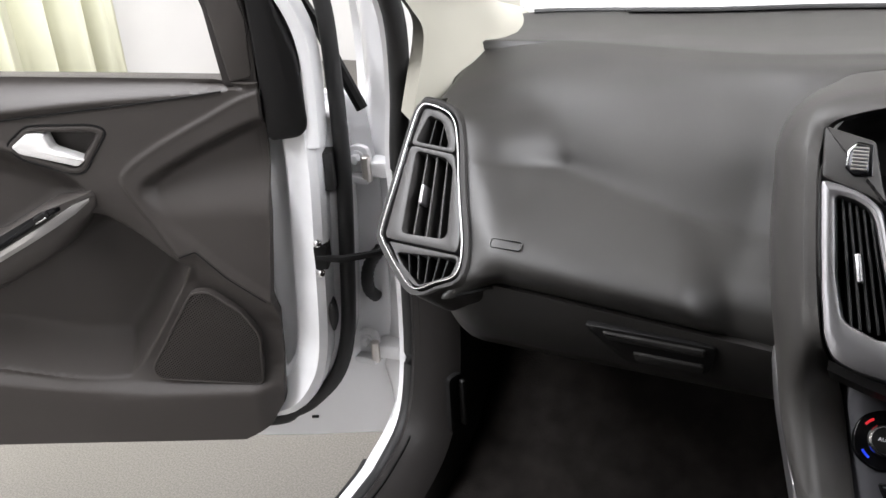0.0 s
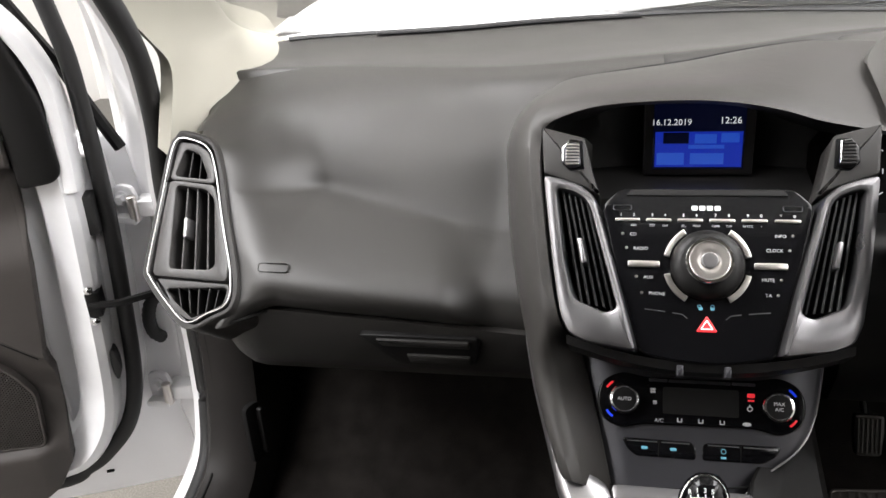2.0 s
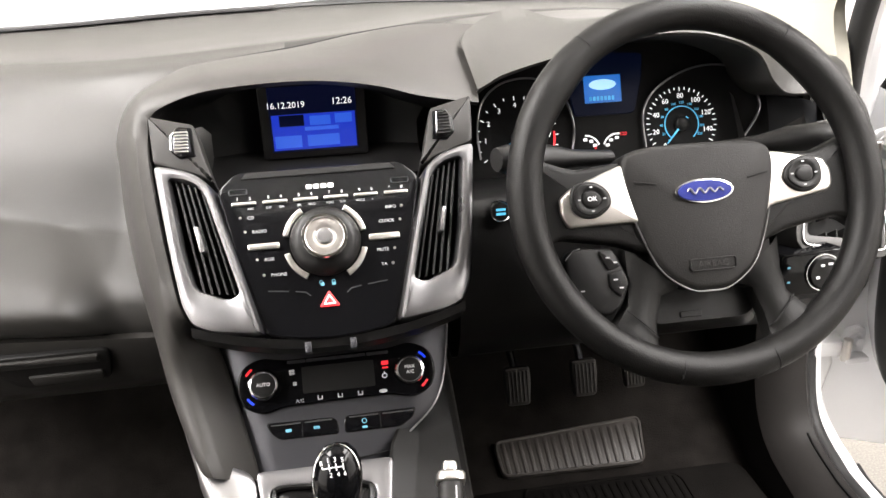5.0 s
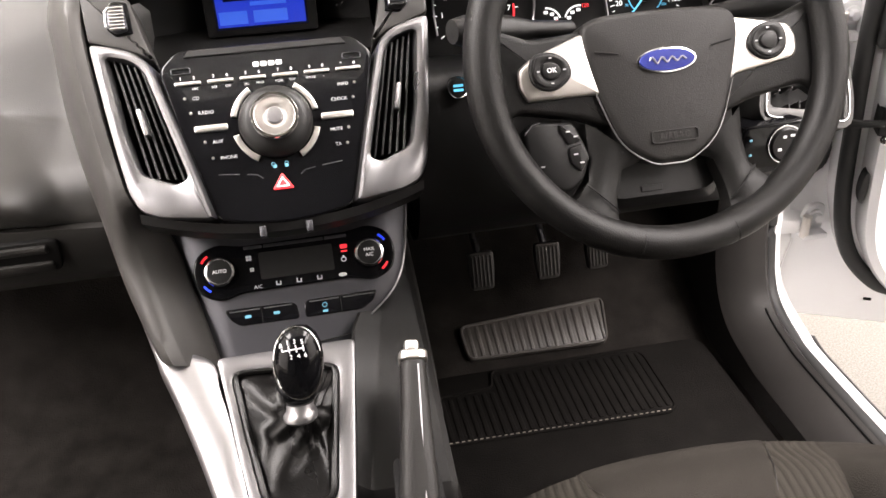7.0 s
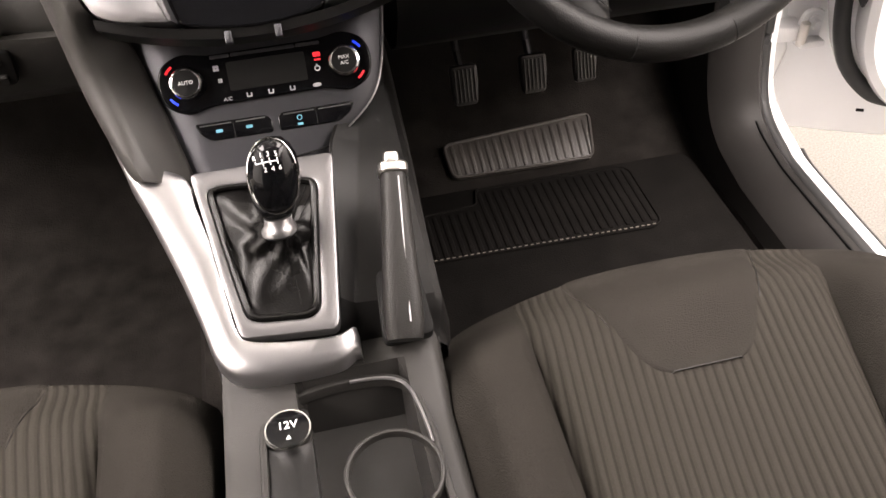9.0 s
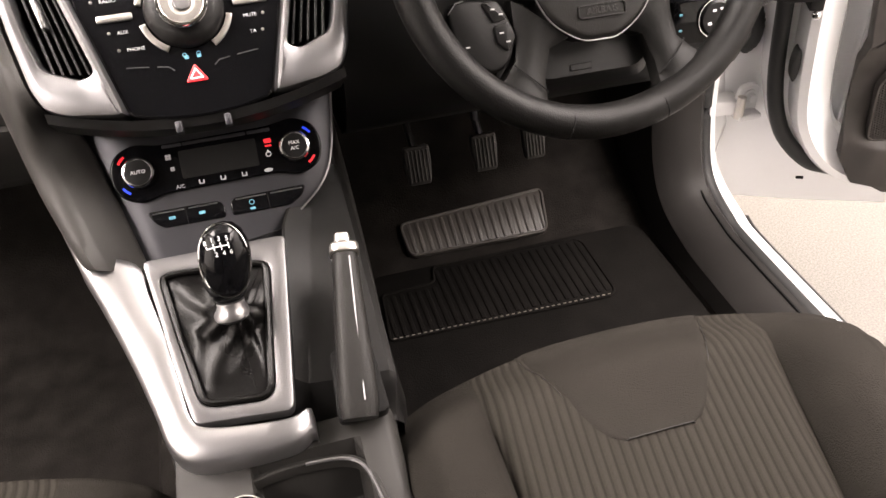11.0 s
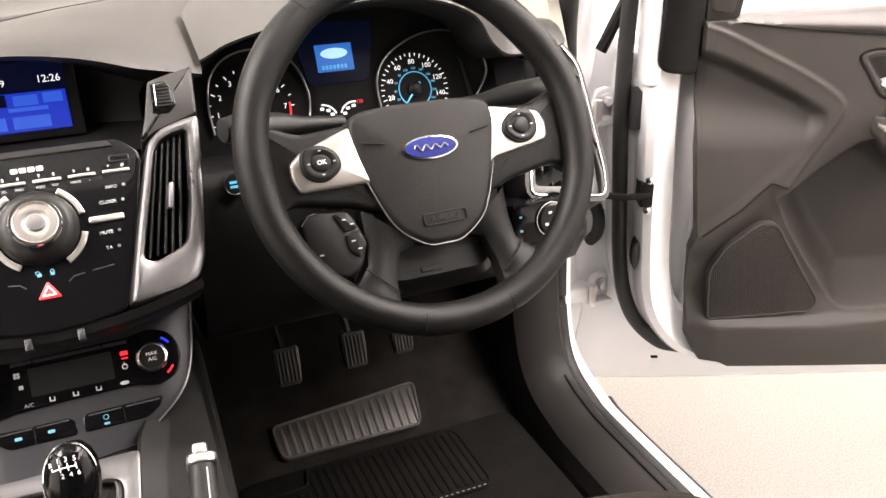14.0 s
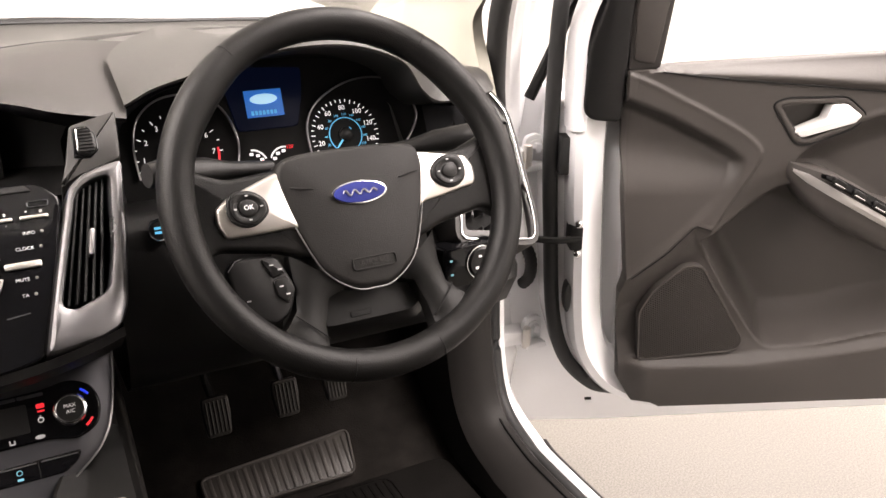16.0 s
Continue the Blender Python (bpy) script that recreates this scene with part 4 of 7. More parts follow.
    part("cable_boot", bm, RUBBER, d, "black ribbed cable boot")
    # hinges: a bracket with a lipped foot, its bolt, and an arm to the post
    for hx, hz in ((0.802, 0.846), (0.820, 0.514)):
        HM = inv @ axes((s * hx, 1.320, hz), (s, 0, 0), (0, 0, 1), (0, -1, 0))
        bm = bmesh.new()
        slab(bm, rounded([(-0.012, -0.026), (0.028, -0.026), (0.028, 0.022), (0.012, 0.028), (-0.006, 0.024), (-0.012, 0.004)], 0.006), -0.008, 0.0, HM, 0.003)
        hinge = part("hinge", bm, PAINT, d, "white painted steel door hinge")
        bm = bmesh.new()
        slab(bm, rounded([(-0.014, -0.030), (0.029, -0.030), (0.029, -0.020), (0.012, -0.017), (-0.014, -0.020)], 0.004), -0.004, 0.018, HM, 0.003)
        part("foot", bm, PAINT, hinge)
        bm = bmesh.new()
        slab(bm, rounded([(-0.050, -0.016), (-0.010, -0.014), (-0.006, 0.010), (-0.050, 0.012)], 0.005), -0.040, 0.008, HM @ pose(0, -0.008, 0, 0, -12, 0), 0.004)
        part("arm", bm, DULLPAINT, hinge)
        bm = bmesh.new()
        lathe(bm, [(0.0125, 0.0), (0.0125, 0.003), (0.0115, 0.0035)], HM @ pose(0.010, 0.006, 0), 16)
        lathe(bm, [(0.0085, 0.003), (0.0085, 0.010), (0.007, 0.012), (0.001, 0.0125)], HM @ pose(0.010, 0.006, 0), 6)
        part("bolt", bm, DULLPAINT, hinge)
        bm = bmesh.new()
        lathe(bm, [(0.006, -0.020), (0.0075, -0.019), (0.0075, 0.019), (0.006, 0.020)], HM @ pose(-0.010, -0.006, 0.010, 90, 0, 0), 12)
        part("hinge_pin", bm, BRUSHED, hinge)
    if s < 0:
        bm = bmesh.new()
        slab(bm, rounded([(0.392, 0.372), (0.440, 0.386), (0.440, 0.396), (0.385, 0.396)], 0.003), -0.05, -0.03, L, 0.002)
        part("drain_flap", bm, BLACK, d, "small black flap under the door")
    return d


for s in (-1, 1):
    front_door(s)


# ---- side air vents at the ends of the dashboard ----
VENTFACE = material("vent_face_grey", (0.032, 0.0308, 0.030), 0.40, grain=0.15, grain_size=1400, blotch=0.05, spec=0.35)


def side_vent(s):
    e1 = Vector((0.96536, -0.26091, 0)) if s < 0 else Vector((-0.96536, -0.26091, 0))
    nn = Vector((-0.20028, -0.74104, 0.64090)) if s < 0 else Vector((0.20028, -0.74104, 0.64090))
    e2 = Vector((0.16722, 0.61870, 0.76763)) if s < 0 else Vector((-0.16722, 0.61870, 0.76763))
    m = axes((0.545 * s, 1.07, 0.885), e1, e2, nn)
    v = thing("air_vent", "dark grey side air vent with a thin chrome outline", "air vent", "side air vents")
    low = [(0.0530, -0.0535), (0.030, -0.070), (0.0046, -0.0845), (-0.0300, -0.0680)] if s < 0 else [(0.0530, -0.0470), (0.030, -0.0560), (0.0046, -0.0680), (-0.0350, -0.0620)]
    RING = spline([(-0.0918, 0.1326), (-0.066, 0.1325), (-0.0422, 0.125), (-0.0222, 0.1026), (0.0138, 0.0362), (0.0455, -0.0200), *low, (-0.0689, -0.0411), (-0.0765, -0.0281), (-0.0860, 0.0402), (-0.0955, 0.11)], 4)
    if s > 0:
        RING = rounded([(0.0470, -0.0485), (-0.0640, -0.0790), (-0.0800, -0.0500), (-0.1110, 0.0537), (-0.1210, 0.0950), (-0.1080, 0.1300), (-0.0540, 0.1300)], 0.012, 6)
    HOUSING = [p + Vector((0.008, 0)) * ease(p[0], -0.09, 0.02) - Vector((0.006, 0)) * (1 - ease(p[0], -0.09, 0.0)) + Vector((0, 0.012 * ease(p[1], 0.05, 0.13) - 0.007 * ease(-p[1], 0.02, 0.08))) for p in RING]
    bm = bmesh.new()
    band(bm, HOUSING, inset(RING, -0.001), -0.06, 0.003, m, 0.006, 90, 0.0)
    part("housing", bm, HARD, v)
    bm = bmesh.new()
    band(bm, inset(RING, -0.0004), inset(RING, 0.0013), -0.02, 0.0052, m, 0.0014, 110)
    part("outline", bm, CHROME, v, "thin chrome outline")
    holes = {
        "upper": [(-0.0800, 0.1216), (-0.0560, 0.1170), (-0.0300, 0.0865), (-0.0834, 0.0859)],
        "main": [(-0.0763, 0.0745), (-0.0298, 0.0736), (-0.0132, 0.0635), (0.0168, -0.0149), (0.0105, -0.0200), (-0.0480, -0.0270)],
        "lower": [(-0.0469, -0.0500), (0.0400, -0.0360), (0.0396, -0.0570), (-0.0005, -0.0790), (-0.0253, -0.0690)],
    }
    if s > 0:
        holes = {"upper": [(-0.105, 0.120), (-0.062, 0.120), (-0.034, 0.088), (-0.110, 0.087)], "main": [(-0.104, 0.073), (-0.032, 0.0735), (0.003, 0.010), (-0.084, 0.000)], "lower": [(-0.078, -0.014), (0.008, -0.006), (0.026, -0.038), (-0.054, -0.060)]}
    bm = bmesh.new()
    slab(bm, inset(RING, 0.002), -0.05, -0.030, m, 0.001)
    part("duct", bm, MATTBLACK, v)
    # face plate pieces round each opening
    FACE = {
        "upper": [(-0.0925, 0.1300), (-0.066, 0.1300), (-0.0430, 0.1215), (-0.0245, 0.1000), (-0.0190, 0.0815), (-0.0890, 0.0805)],
        "main": [(-0.0885, 0.0800), (-0.0185, 0.0805), (0.0115, 0.0350), (0.0345, -0.0050), (0.0400, -0.0300), (-0.0690, -0.0385), (-0.0720, -0.0281), (-0.0835, 0.0402)],
        "lower": [(-0.0670, -0.0400), (0.0405, -0.0315), (0.0480, -0.0470), (0.0490, -0.0530), (0.0046, -0.0810), (-0.0300, -0.0645)],
    }
    if s > 0:
        FACE = {"upper": [(-0.112, 0.128), (-0.056, 0.128), (-0.020, 0.0815), (-0.120, 0.0810)], "main": [(-0.116, 0.0800), (-0.0210, 0.0805), (0.0195, 0.003), (-0.092, -0.008)], "lower": [(-0.0910, -0.0085), (0.0200, 0.0025), (0.0435, -0.0455), (-0.0620, -0.0750)]}
    for key in holes:
        bm = bmesh.new()
        band(bm, rounded(FACE[key], 0.006), rounded(holes[key], 0.006), -0.035, 0.0005 if key != "lower" else -0.004, m, 0.002, 80)
        part("face_plate", bm, VENTFACE, v)
    for x0, x1 in ((-0.0610, -0.0330), (-0.0455, -0.0130), (-0.0290, 0.0060)):
        bm = bmesh.new()
        dirv = Vector((x1 - x0, -0.098))
        nrm = Vector((-dirv[1], dirv[0])).normalized() * 0.0011
        p = [Vector((x0, 0.074)), Vector((x1, -0.024))]
        slab(bm, [p[0] - nrm, p[1] - nrm, p[1] + nrm, p[0] + nrm], -0.024, -0.004, m, 0.0006, 1)
        part("slat", bm, VENTFACE, v)
    for x0, x1 in ((-0.070, -0.064), (-0.056, -0.048), (-0.042, -0.036)):
        bm = bmesh.new()
        slab(bm, [Vector((x0 - 0.001, 0.12)), Vector((x1 - 0.001, 0.086)), Vector((x1 + 0.001, 0.086)), Vector((x0 + 0.001, 0.12))], -0.024, -0.004, m, 0.0005, 1)
        part("slat", bm, BLACK, v)
    for x0, x1 in ((-0.034, -0.016), (-0.018, -0.003), (-0.002, 0.008), (0.014, 0.019), (0.027, 0.030)):
        bm = bmesh.new()
        slab(bm, [Vector((x0 - 0.001, -0.040)), Vector((x1 - 0.001, -0.072)), Vector((x1 + 0.001, -0.072)), Vector((x0 + 0.001, -0.040))], -0.024, -0.006, m, 0.0005, 1)
        part("slat", bm, BLACK, v)
    bm = bmesh.new()
    slab(bm, rrect(0.005, 0.024, 0.002), -0.012, 0.003, m @ pose(-0.0405, 0.024, 0, 0, 0, 16), 0.0015)
    part("adjuster", bm, SILVER, v, "small silver adjuster")
    return v


for s in (-1, 1):
    side_vent(s)

# ---- centre stack ----
# display recess behind the stack face
display = thing("display_unit", "recessed colour display lit blue, in a dark cowl", "display")
bm = bmesh.new()
rows = []
for k in range(25):
    f = k / 24
    x = -0.1585 + 0.317 * f
    g = math.sin(math.pi * f)
    zt = float(np.interp(x, [p[0] for p in reversed(ARCH_INNER)], [p[2] for p in reversed(ARCH_INNER)])) - 0.004
    rows.append([Vector((x, 1.100 + 0.018 * g, zt)), Vector((x * 0.92, 1.125 + 0.015 * g, zt - 0.008)), Vector((x * 0.75, 1.160 + 0.02 * g, zt - 0.012)), Vector((x * 0.70, 1.165 + 0.02 * g, 0.98)), Vector((x * 0.70, 1.160 + 0.02 * g, 0.955)), Vector((x * 0.70, 1.095 + 0.008 * g, 0.944))])
loft(bm, rows)
part("cowl", bm, BLACK, display)
bm = bmesh.new()
SCREEN = axes((0, 1.150, 0.9945), (1, 0, 0), (0, 0.05, 0.9987), (0, -0.9987, 0.05))
slab(bm, rrect(0.112, 0.084, 0.004, -0.001, 0.0), -0.012, 0.004, SCREEN, 0.002)
part("bezel", bm, BLACK, display)
VENTSILVER = material("vent_silver_paint", (0.155, 0.152, 0.156), 0.30, metal=0.9, grain=0.05, grain_size=3000, blotch=0.05)
SCREENBLUE = material("lit_blue_screen", (0.01, 0.01, 0.02), 0.2, blotch=0, emit=(0.015, 0.05, 0.70), power=0.7)
SCREENDARK = material("dark_blue_screen", (0.005, 0.005, 0.01), 0.15, blotch=0, emit=(0.001, 0.002, 0.012), power=1.0)
SCREENPALE = material("pale_blue_tile", (0.02, 0.03, 0.06), 0.2, blotch=0, emit=(0.03, 0.14, 0.95), power=0.65)
bm = bmesh.new()
slab(bm, rrect(0.092, 0.070, 0.001, -0.001, 0.0), 0.002, 0.0046, SCREEN, 0.0003, 1)
part("screen", bm, SCREENDARK, display, "lit blue screen")
bm = bmesh.new()
slab(bm, rrect(0.088, 0.038, 0.0005, -0.001, -0.0135), 0.004, 0.0052, SCREEN, 0.0002, 1)
part("lit_area", bm, SCREENBLUE, display)
for cx, cy, w, h in ((0.006, -0.002, 0.022, 0.010), (0.0305, -0.001, 0.018, 0.010), (-0.029, -0.0235, 0.028, 0.013), (0.008, -0.0235, 0.034, 0.012), (0.007, -0.0105, 0.036, 0.004)):
    bm = bmesh.new()
    slab(bm, rrect(w, h, 0.0004, cx, cy), 0.005, 0.0056, SCREEN, 0.0001, 1)
    part("screen_tile", bm, SCREENPALE, display)
bm = bmesh.new()
slab(bm, rrect(0.026, 0.012, 0.0004, -0.024, -0.001), 0.005, 0.0056, SCREEN, 0.0001, 1)
part("screen_tile", bm, SCREENDARK, display)
lettering("date_readout", "16.12.2019", 0.0092, SCREEN @ pose(-0.029, 0.0155, 0.0052), WHITEGLOW, display)
lettering("time_readout", "12:26", 0.0100, SCREEN @ pose(0.0300, 0.0170, 0.0052), WHITEGLOW, display)

# audio unit
audio = thing("audio_unit", "glossy black car audio panel with a large round knob", "car radio")
bm = bmesh.new()
PANEL = rounded([(-0.080, 0.134), (0.080, 0.134), (0.098, 0.117), (0.088, 0.070), (0.061, -0.027), (0.030, -0.0335), (0.0, -0.0355), (-0.030, -0.0335), (-0.061, -0.027), (-0.088, 0.070), (-0.098, 0.117)], 0.008)
slab(bm, PANEL, -0.050, 0.0, RADIO, 0.003, 3)
part("front_panel", bm, GLOSS, audio)
bm = bmesh.new()
slab(bm, rounded([(-0.070, 0.1325), (0.070, 0.1325), (0.075, 0.126), (-0.075, 0.126)], 0.002), -0.004, 0.0012, RADIO, 0.0008)
part("disc_slot", bm, MATTBLACK, audio)
bm = bmesh.new()
for k in range(4):
    slab(bm, rrect(0.0056, 0.0046, 0.0012, -0.0105 + 0.0070 * k, 0.1140), -0.0004, 0.0006, RADIO, 0.0002, 1)
part("maker_mark", bm, WHITEMARK, audio, "plain pale mark above the key row")
xs = [-0.0730, -0.0437, -0.0146, 0.0146, 0.0437, 0.0730]
for k, x in enumerate(xs):
    bm = bmesh.new()
    slab(bm, rrect(0.0235, 0.0034, 0.0012, x, 0.1018), -0.0008, 0.0016, RADIO, 0.0008)
    key = part("preset_key", bm, BRUSHED, audio, "slim silver preset key")
for k, x in enumerate(xs):
    two = [("1", "2"), ("3", "4"), ("5", "6"), ("7", "8"), ("9", "0"), ("*", "#")][k]
    for j in (0, 1):
        lettering("key_number", two[j], 0.0042, RADIO @ pose(x - 0.006 + 0.012 * j, 0.1068, 0.0003), WHITEMARK, audio)
    sub = [("", "ABC"), ("DEF", "GHI"), ("JKL", "MNO"), ("PQRS", "TUV"), ("WXYZ", "+"), ("", "")][k]
    for j in (0, 1):
        if sub[j]:
            lettering("key_letters", sub[j], 0.0030, RADIO @ pose(x - 0.006 + 0.012 * j, 0.0964, 0.0003), GREYMARK, audio)
for x in (-0.0779, 0.0776):
    bm = bmesh.new()
    band(bm, rrect(0.0180, 0.0060, 0.002, x, 0.1137), rrect(0.0160, 0.0044, 0.0014, x, 0.1137), -0.001, 0.0012, RADIO, 0.0004, 40)
    part("small_key", bm, GREYSILVER, audio)
LEFT = [("CD", 0.0880, -0.0773), ("RADIO", 0.0740, -0.0735), ("AUX", 0.0460, -0.0640), ("PHONE", 0.0305, -0.0588)]
RIGHT = [("INFO", 0.0876, 0.0770), ("CLOCK", 0.0738, 0.0740), ("MUTE", 0.0456, 0.0660), ("TA", 0.0312, 0.0630)]
for txt, v_, u_ in LEFT:
    bm = bmesh.new()
    lathe(bm, [(0.0015, -0.0005), (0.0015, 0.0008), (0.0011, 0.0014)], RADIO @ pose(u_, v_, 0), 12)
    part("key_dot", bm, BRUSHED, audio)
    lettering("key_word", txt, 0.0045, RADIO @ pose(u_ + 0.0065, v_ - 0.0006, 0.0003), GREYMARK, audio, "LEFT")
for txt, v_, u_ in RIGHT:
    bm = bmesh.new()
    lathe(bm, [(0.0015, -0.0005), (0.0015, 0.0008), (0.0011, 0.0014)], RADIO @ pose(u_, v_, 0), 12)
    part("key_dot", bm, BRUSHED, audio)
    lettering("key_word", txt, 0.0045, RADIO @ pose(u_ - 0.0055, v_ - 0.0004, 0.0003), GREYMARK, audio, "RIGHT")
for x in (-0.0572, 0.0572):
    bm = bmesh.new()
    slab(bm, rrect(0.0300, 0.0064, 0.002, x, 0.0582), -0.001, 0.0022, RADIO, 0.0012)
    part("seek_key", bm, BRUSHED, audio, "silver bar key")
for a0, a1 in ((122, 168), (12, 58), (194, 240), (300, 346)):
    turn_ = [radians(a0 + (a1 - a0) * k / 12) for k in range(13)]
    arc = [Vector((0.0008 + 0.0405 * math.cos(q), 0.0580 + 0.0405 * math.sin(q))) for q in turn_] + [Vector((0.0008 + 0.0350 * math.cos(q), 0.0580 + 0.0350 * math.sin(q))) for q in reversed(turn_)]
    bm = bmesh.new()
    slab(bm, arc, -0.001, 0.0032, RADIO, 0.0008)
    part("corner_key", bm, BRUSHED, audio, "silver curved corner key")
knob = thing("volume_knob", "round black and silver rotary knob", "knob")
KN = RADIO @ pose(0.0008, 0.0580, 0)
bm = bmesh.new()
lathe(bm, [(0.0335, -0.002), (0.0338, 0.003), (0.0318, 0.009), (0.0275, 0.013), (0.0240, 0.0145)], KN, 56)
part("base_ring", bm, BLACK, knob)
bm = bmesh.new()
lathe(bm, [(0.0215, 0.010), (0.0215, 0.0225), (0.0205, 0.0245), (0.0185, 0.0245), (0.0172, 0.0228), (0.0172, 0.018)], KN, 56)
part("chrome_ring", bm, CHROME, knob)
bm = bmesh.new()
lathe(bm, [(0.0172, 0.018), (0.0172, 0.0222), (0.0120, 0.0226), (0.0085, 0.0222), (0.0078, 0.0216)], KN, 48)
part("face", bm, BRUSHED, knob)
bm = bmesh.new()
lathe(bm, [(0.0076, 0.020), (0.0076, 0.0235), (0.0066, 0.0245), (0.003, 0.0248)], KN, 32)
part("push_button", bm, SILVER, knob)
# hazard triangle, small marks, lower hair lines
hz = thing("hazard_switch", "glowing red hazard triangle key", "switch")
bm = bmesh.new()
slab(bm, rounded([(-0.0098, -0.0050), (0.0098, -0.0050), (0.0, 0.0105)], 0.0022), -0.0005, 0.0016, RADIO, 0.0006)
part("triangle", bm, REDGLOW, hz)
bm = bmesh.new()
band(bm, rounded([(-0.0062, -0.0030), (0.0062, -0.0030), (0.0, 0.0068)], 0.0012), rounded([(-0.0042, -0.0018), (0.0042, -0.0018), (0.0, 0.0046)], 0.0008), 0.0, 0.0022, RADIO, 0.0002, 36)
part("triangle_line", bm, WHITEGLOW, hz)
for x in (-0.0053, 0.0053):
    bm = bmesh.new()
    slab(bm, rrect(0.0036, 0.0030, 0.0006, x, 0.0168), -0.0004, 0.0006, RADIO, 0.0002, 1)
    band(bm, circle(0.0019, 16, x - 0.0006 * (x < 0) * 2, 0.0189), circle(0.0012, 16, x - 0.0006 * (x < 0) * 2, 0.0189), -0.0004, 0.0006, RADIO, 0.0002, 24)
    part("lock_symbol", bm, KEYGLOW, hz)
for pts in ([(-0.0560, 0.0150), (-0.0372, 0.0130)], [(-0.0308, 0.0122), (-0.0215, 0.0108), (-0.0170, 0.0070)], [(0.0170, 0.0070), (0.0215, 0.0108), (0.0308, 0.0122)], [(0.0372, 0.0130), (0.0560, 0.0150)]):
    bm = bmesh.new()
    tube(bm, [RADIO @ Vector((a, b, 0.0001)) for a, b in pts], 0.0005, 6)
    part("key_line", bm, SILVER, audio)


# upper side keys and centre vents
def stack_side(s):
    cheek = thing("stack_cheek", "grey cheek panel with a ribbed metal release knob beside the display", "trim panel", "display cheeks")
    bm = bmesh.new()
    slab(bm, rounded([(s * -0.1600, 0.200), (s * -0.1165, 0.188), (s * -0.1070, 0.150), (s * -0.0990, 0.126), (s * -0.1150, 0.136), (s * -0.1560, 0.1500)], 0.004), -0.05, -0.002, RADIO, 0.003)
    part("panel", bm, HARD, cheek)
    bm = bmesh.new()
    slab(bm, rounded([(s * -0.1385, 0.176), (s * -0.1310, 0.186), (s * -0.1180, 0.184), (s * -0.1150, 0.154), (s * -0.1300, 0.152), (s * -0.1385, 0.160)], 0.002), -0.01, -0.0010, RADIO, 0.001)
    part("knob_recess", bm, GLOSS, cheek)
    bm = bmesh.new()
    slab(bm, rounded([(s * -0.1370, 0.174), (s * -0.1310, 0.181), (s * -0.1215, 0.180), (s * -0.1190, 0.157), (s * -0.1295, 0.154), (s * -0.1370, 0.160)], 0.003), -0.01, 0.0050, RADIO, 0.003)
    # twin knobs and ribs: passenger side coloured as lit, driver side as shaded
    kn = part("release_knob", bm, GREYSILVER if s > 0 else BLACK, cheek, "ribbed metal knob" if s > 0 else "ribbed metal knob toned dark for shade")
    for k in range(7):
        bm = bmesh.new()
        vv = 0.1575 + 0.0033 * k
        slab(bm, rrect(0.0130, 0.0016, 0.0004, s * -0.1275, vv), 0.003, 0.0062, RADIO, 0.0005, 1)
        part("rib", bm, BRUSHED if s > 0 else BLACK, kn)
    bm = bmesh.new()
    tube(bm, [RADIO @ Vector((s * a_, b_, 0.0052)) for a_, b_ in ((-0.1195, 0.158), (-0.1215, 0.1795), (-0.1300, 0.1808))] if s < 0 else [RADIO @ Vector((a_, b_, 0.0052)) for a_, b_ in ((-0.1372, 0.160), (-0.1372, 0.1735), (-0.1310, 0.1810), (-0.1215, 0.1800))], 0.0008, 6)
    part("knob_edge", bm, CHROME, kn)
    vent = thing("centre_vent", "tall centre air vent in a satin silver surround", "air vent", "centre air vents")
    SIDE = RADIO @ pose(s * -0.115, 0, 0, 0, -8 * s, 0) @ pose(s * 0.115, 0, 0)
    OUT = [(-0.1570, 0.1490), (-0.1490, 0.090), (-0.1420, 0.044), (-0.1350, 0.0070), (-0.1260, -0.0110), (-0.1080, -0.0190), (-0.0620, -0.0265), (-0.0690, 0.0), (-0.0800, 0.0400), (-0.0960, 0.0960), (-0.1040, 0.1240), (-0.1190, 0.1370), (-0.1400, 0.1450)]
    HOLE = [(-0.1421, 0.1337), (-0.1270, 0.1300), (-0.1150, 0.1230), (-0.1086, 0.1126), (-0.0985, 0.0760), (-0.0808, 0.0134), (-0.0916, 0.0095), (-0.1180, 0.0210), (-0.1230, 0.0270), (-0.1320, 0.0620)]
    bm = bmesh.new()
    band(bm, rounded([(s * a, b) for a, b in OUT], 0.006), rounded([(s * a, b) for a, b in HOLE], 0.005), -0.045, 0.0045, SIDE, 0.0045, 110)
    part("surround", bm, VENTSILVER, vent, "satin silver surround")
    bm = bmesh.new()
    slab(bm, rounded([(s * a, b) for a, b in HOLE], 0.005), -0.05, -0.034, SIDE, 0.001)
    part("duct", bm, MATTBLACK, vent)
    for k in range(5):
        f = (k + 0.5) / 5
        x0, x1 = -0.1400 + 0.030 * f, -0.1190 + 0.036 * f
        y0, y1 = 0.134 - 0.014 * f, 0.020 - 0.006 * f
        bm = bmesh.new()
        slab(bm, [Vector((s * (x0 - 0.0012), y0)), Vector((s * (x1 - 0.0012), y1)), Vector((s * (x1 + 0.0012), y1)), Vector((s * (x0 + 0.0012), y0))], -0.030, -0.004, SIDE, 0.0006, 1)
        part("slat", bm, BLACK, vent)
    bm = bmesh.new()
    slab(bm, rrect(0.0050, 0.026, 0.002), -0.016, 0.0035, SIDE @ pose(s * -0.1155, 0.070, 0, 0, 0, 12 * s), 0.0018)
    part("adjuster", bm, SILVER, vent, "small silver adjuster")


for s in (1, -1):
    stack_side(s)

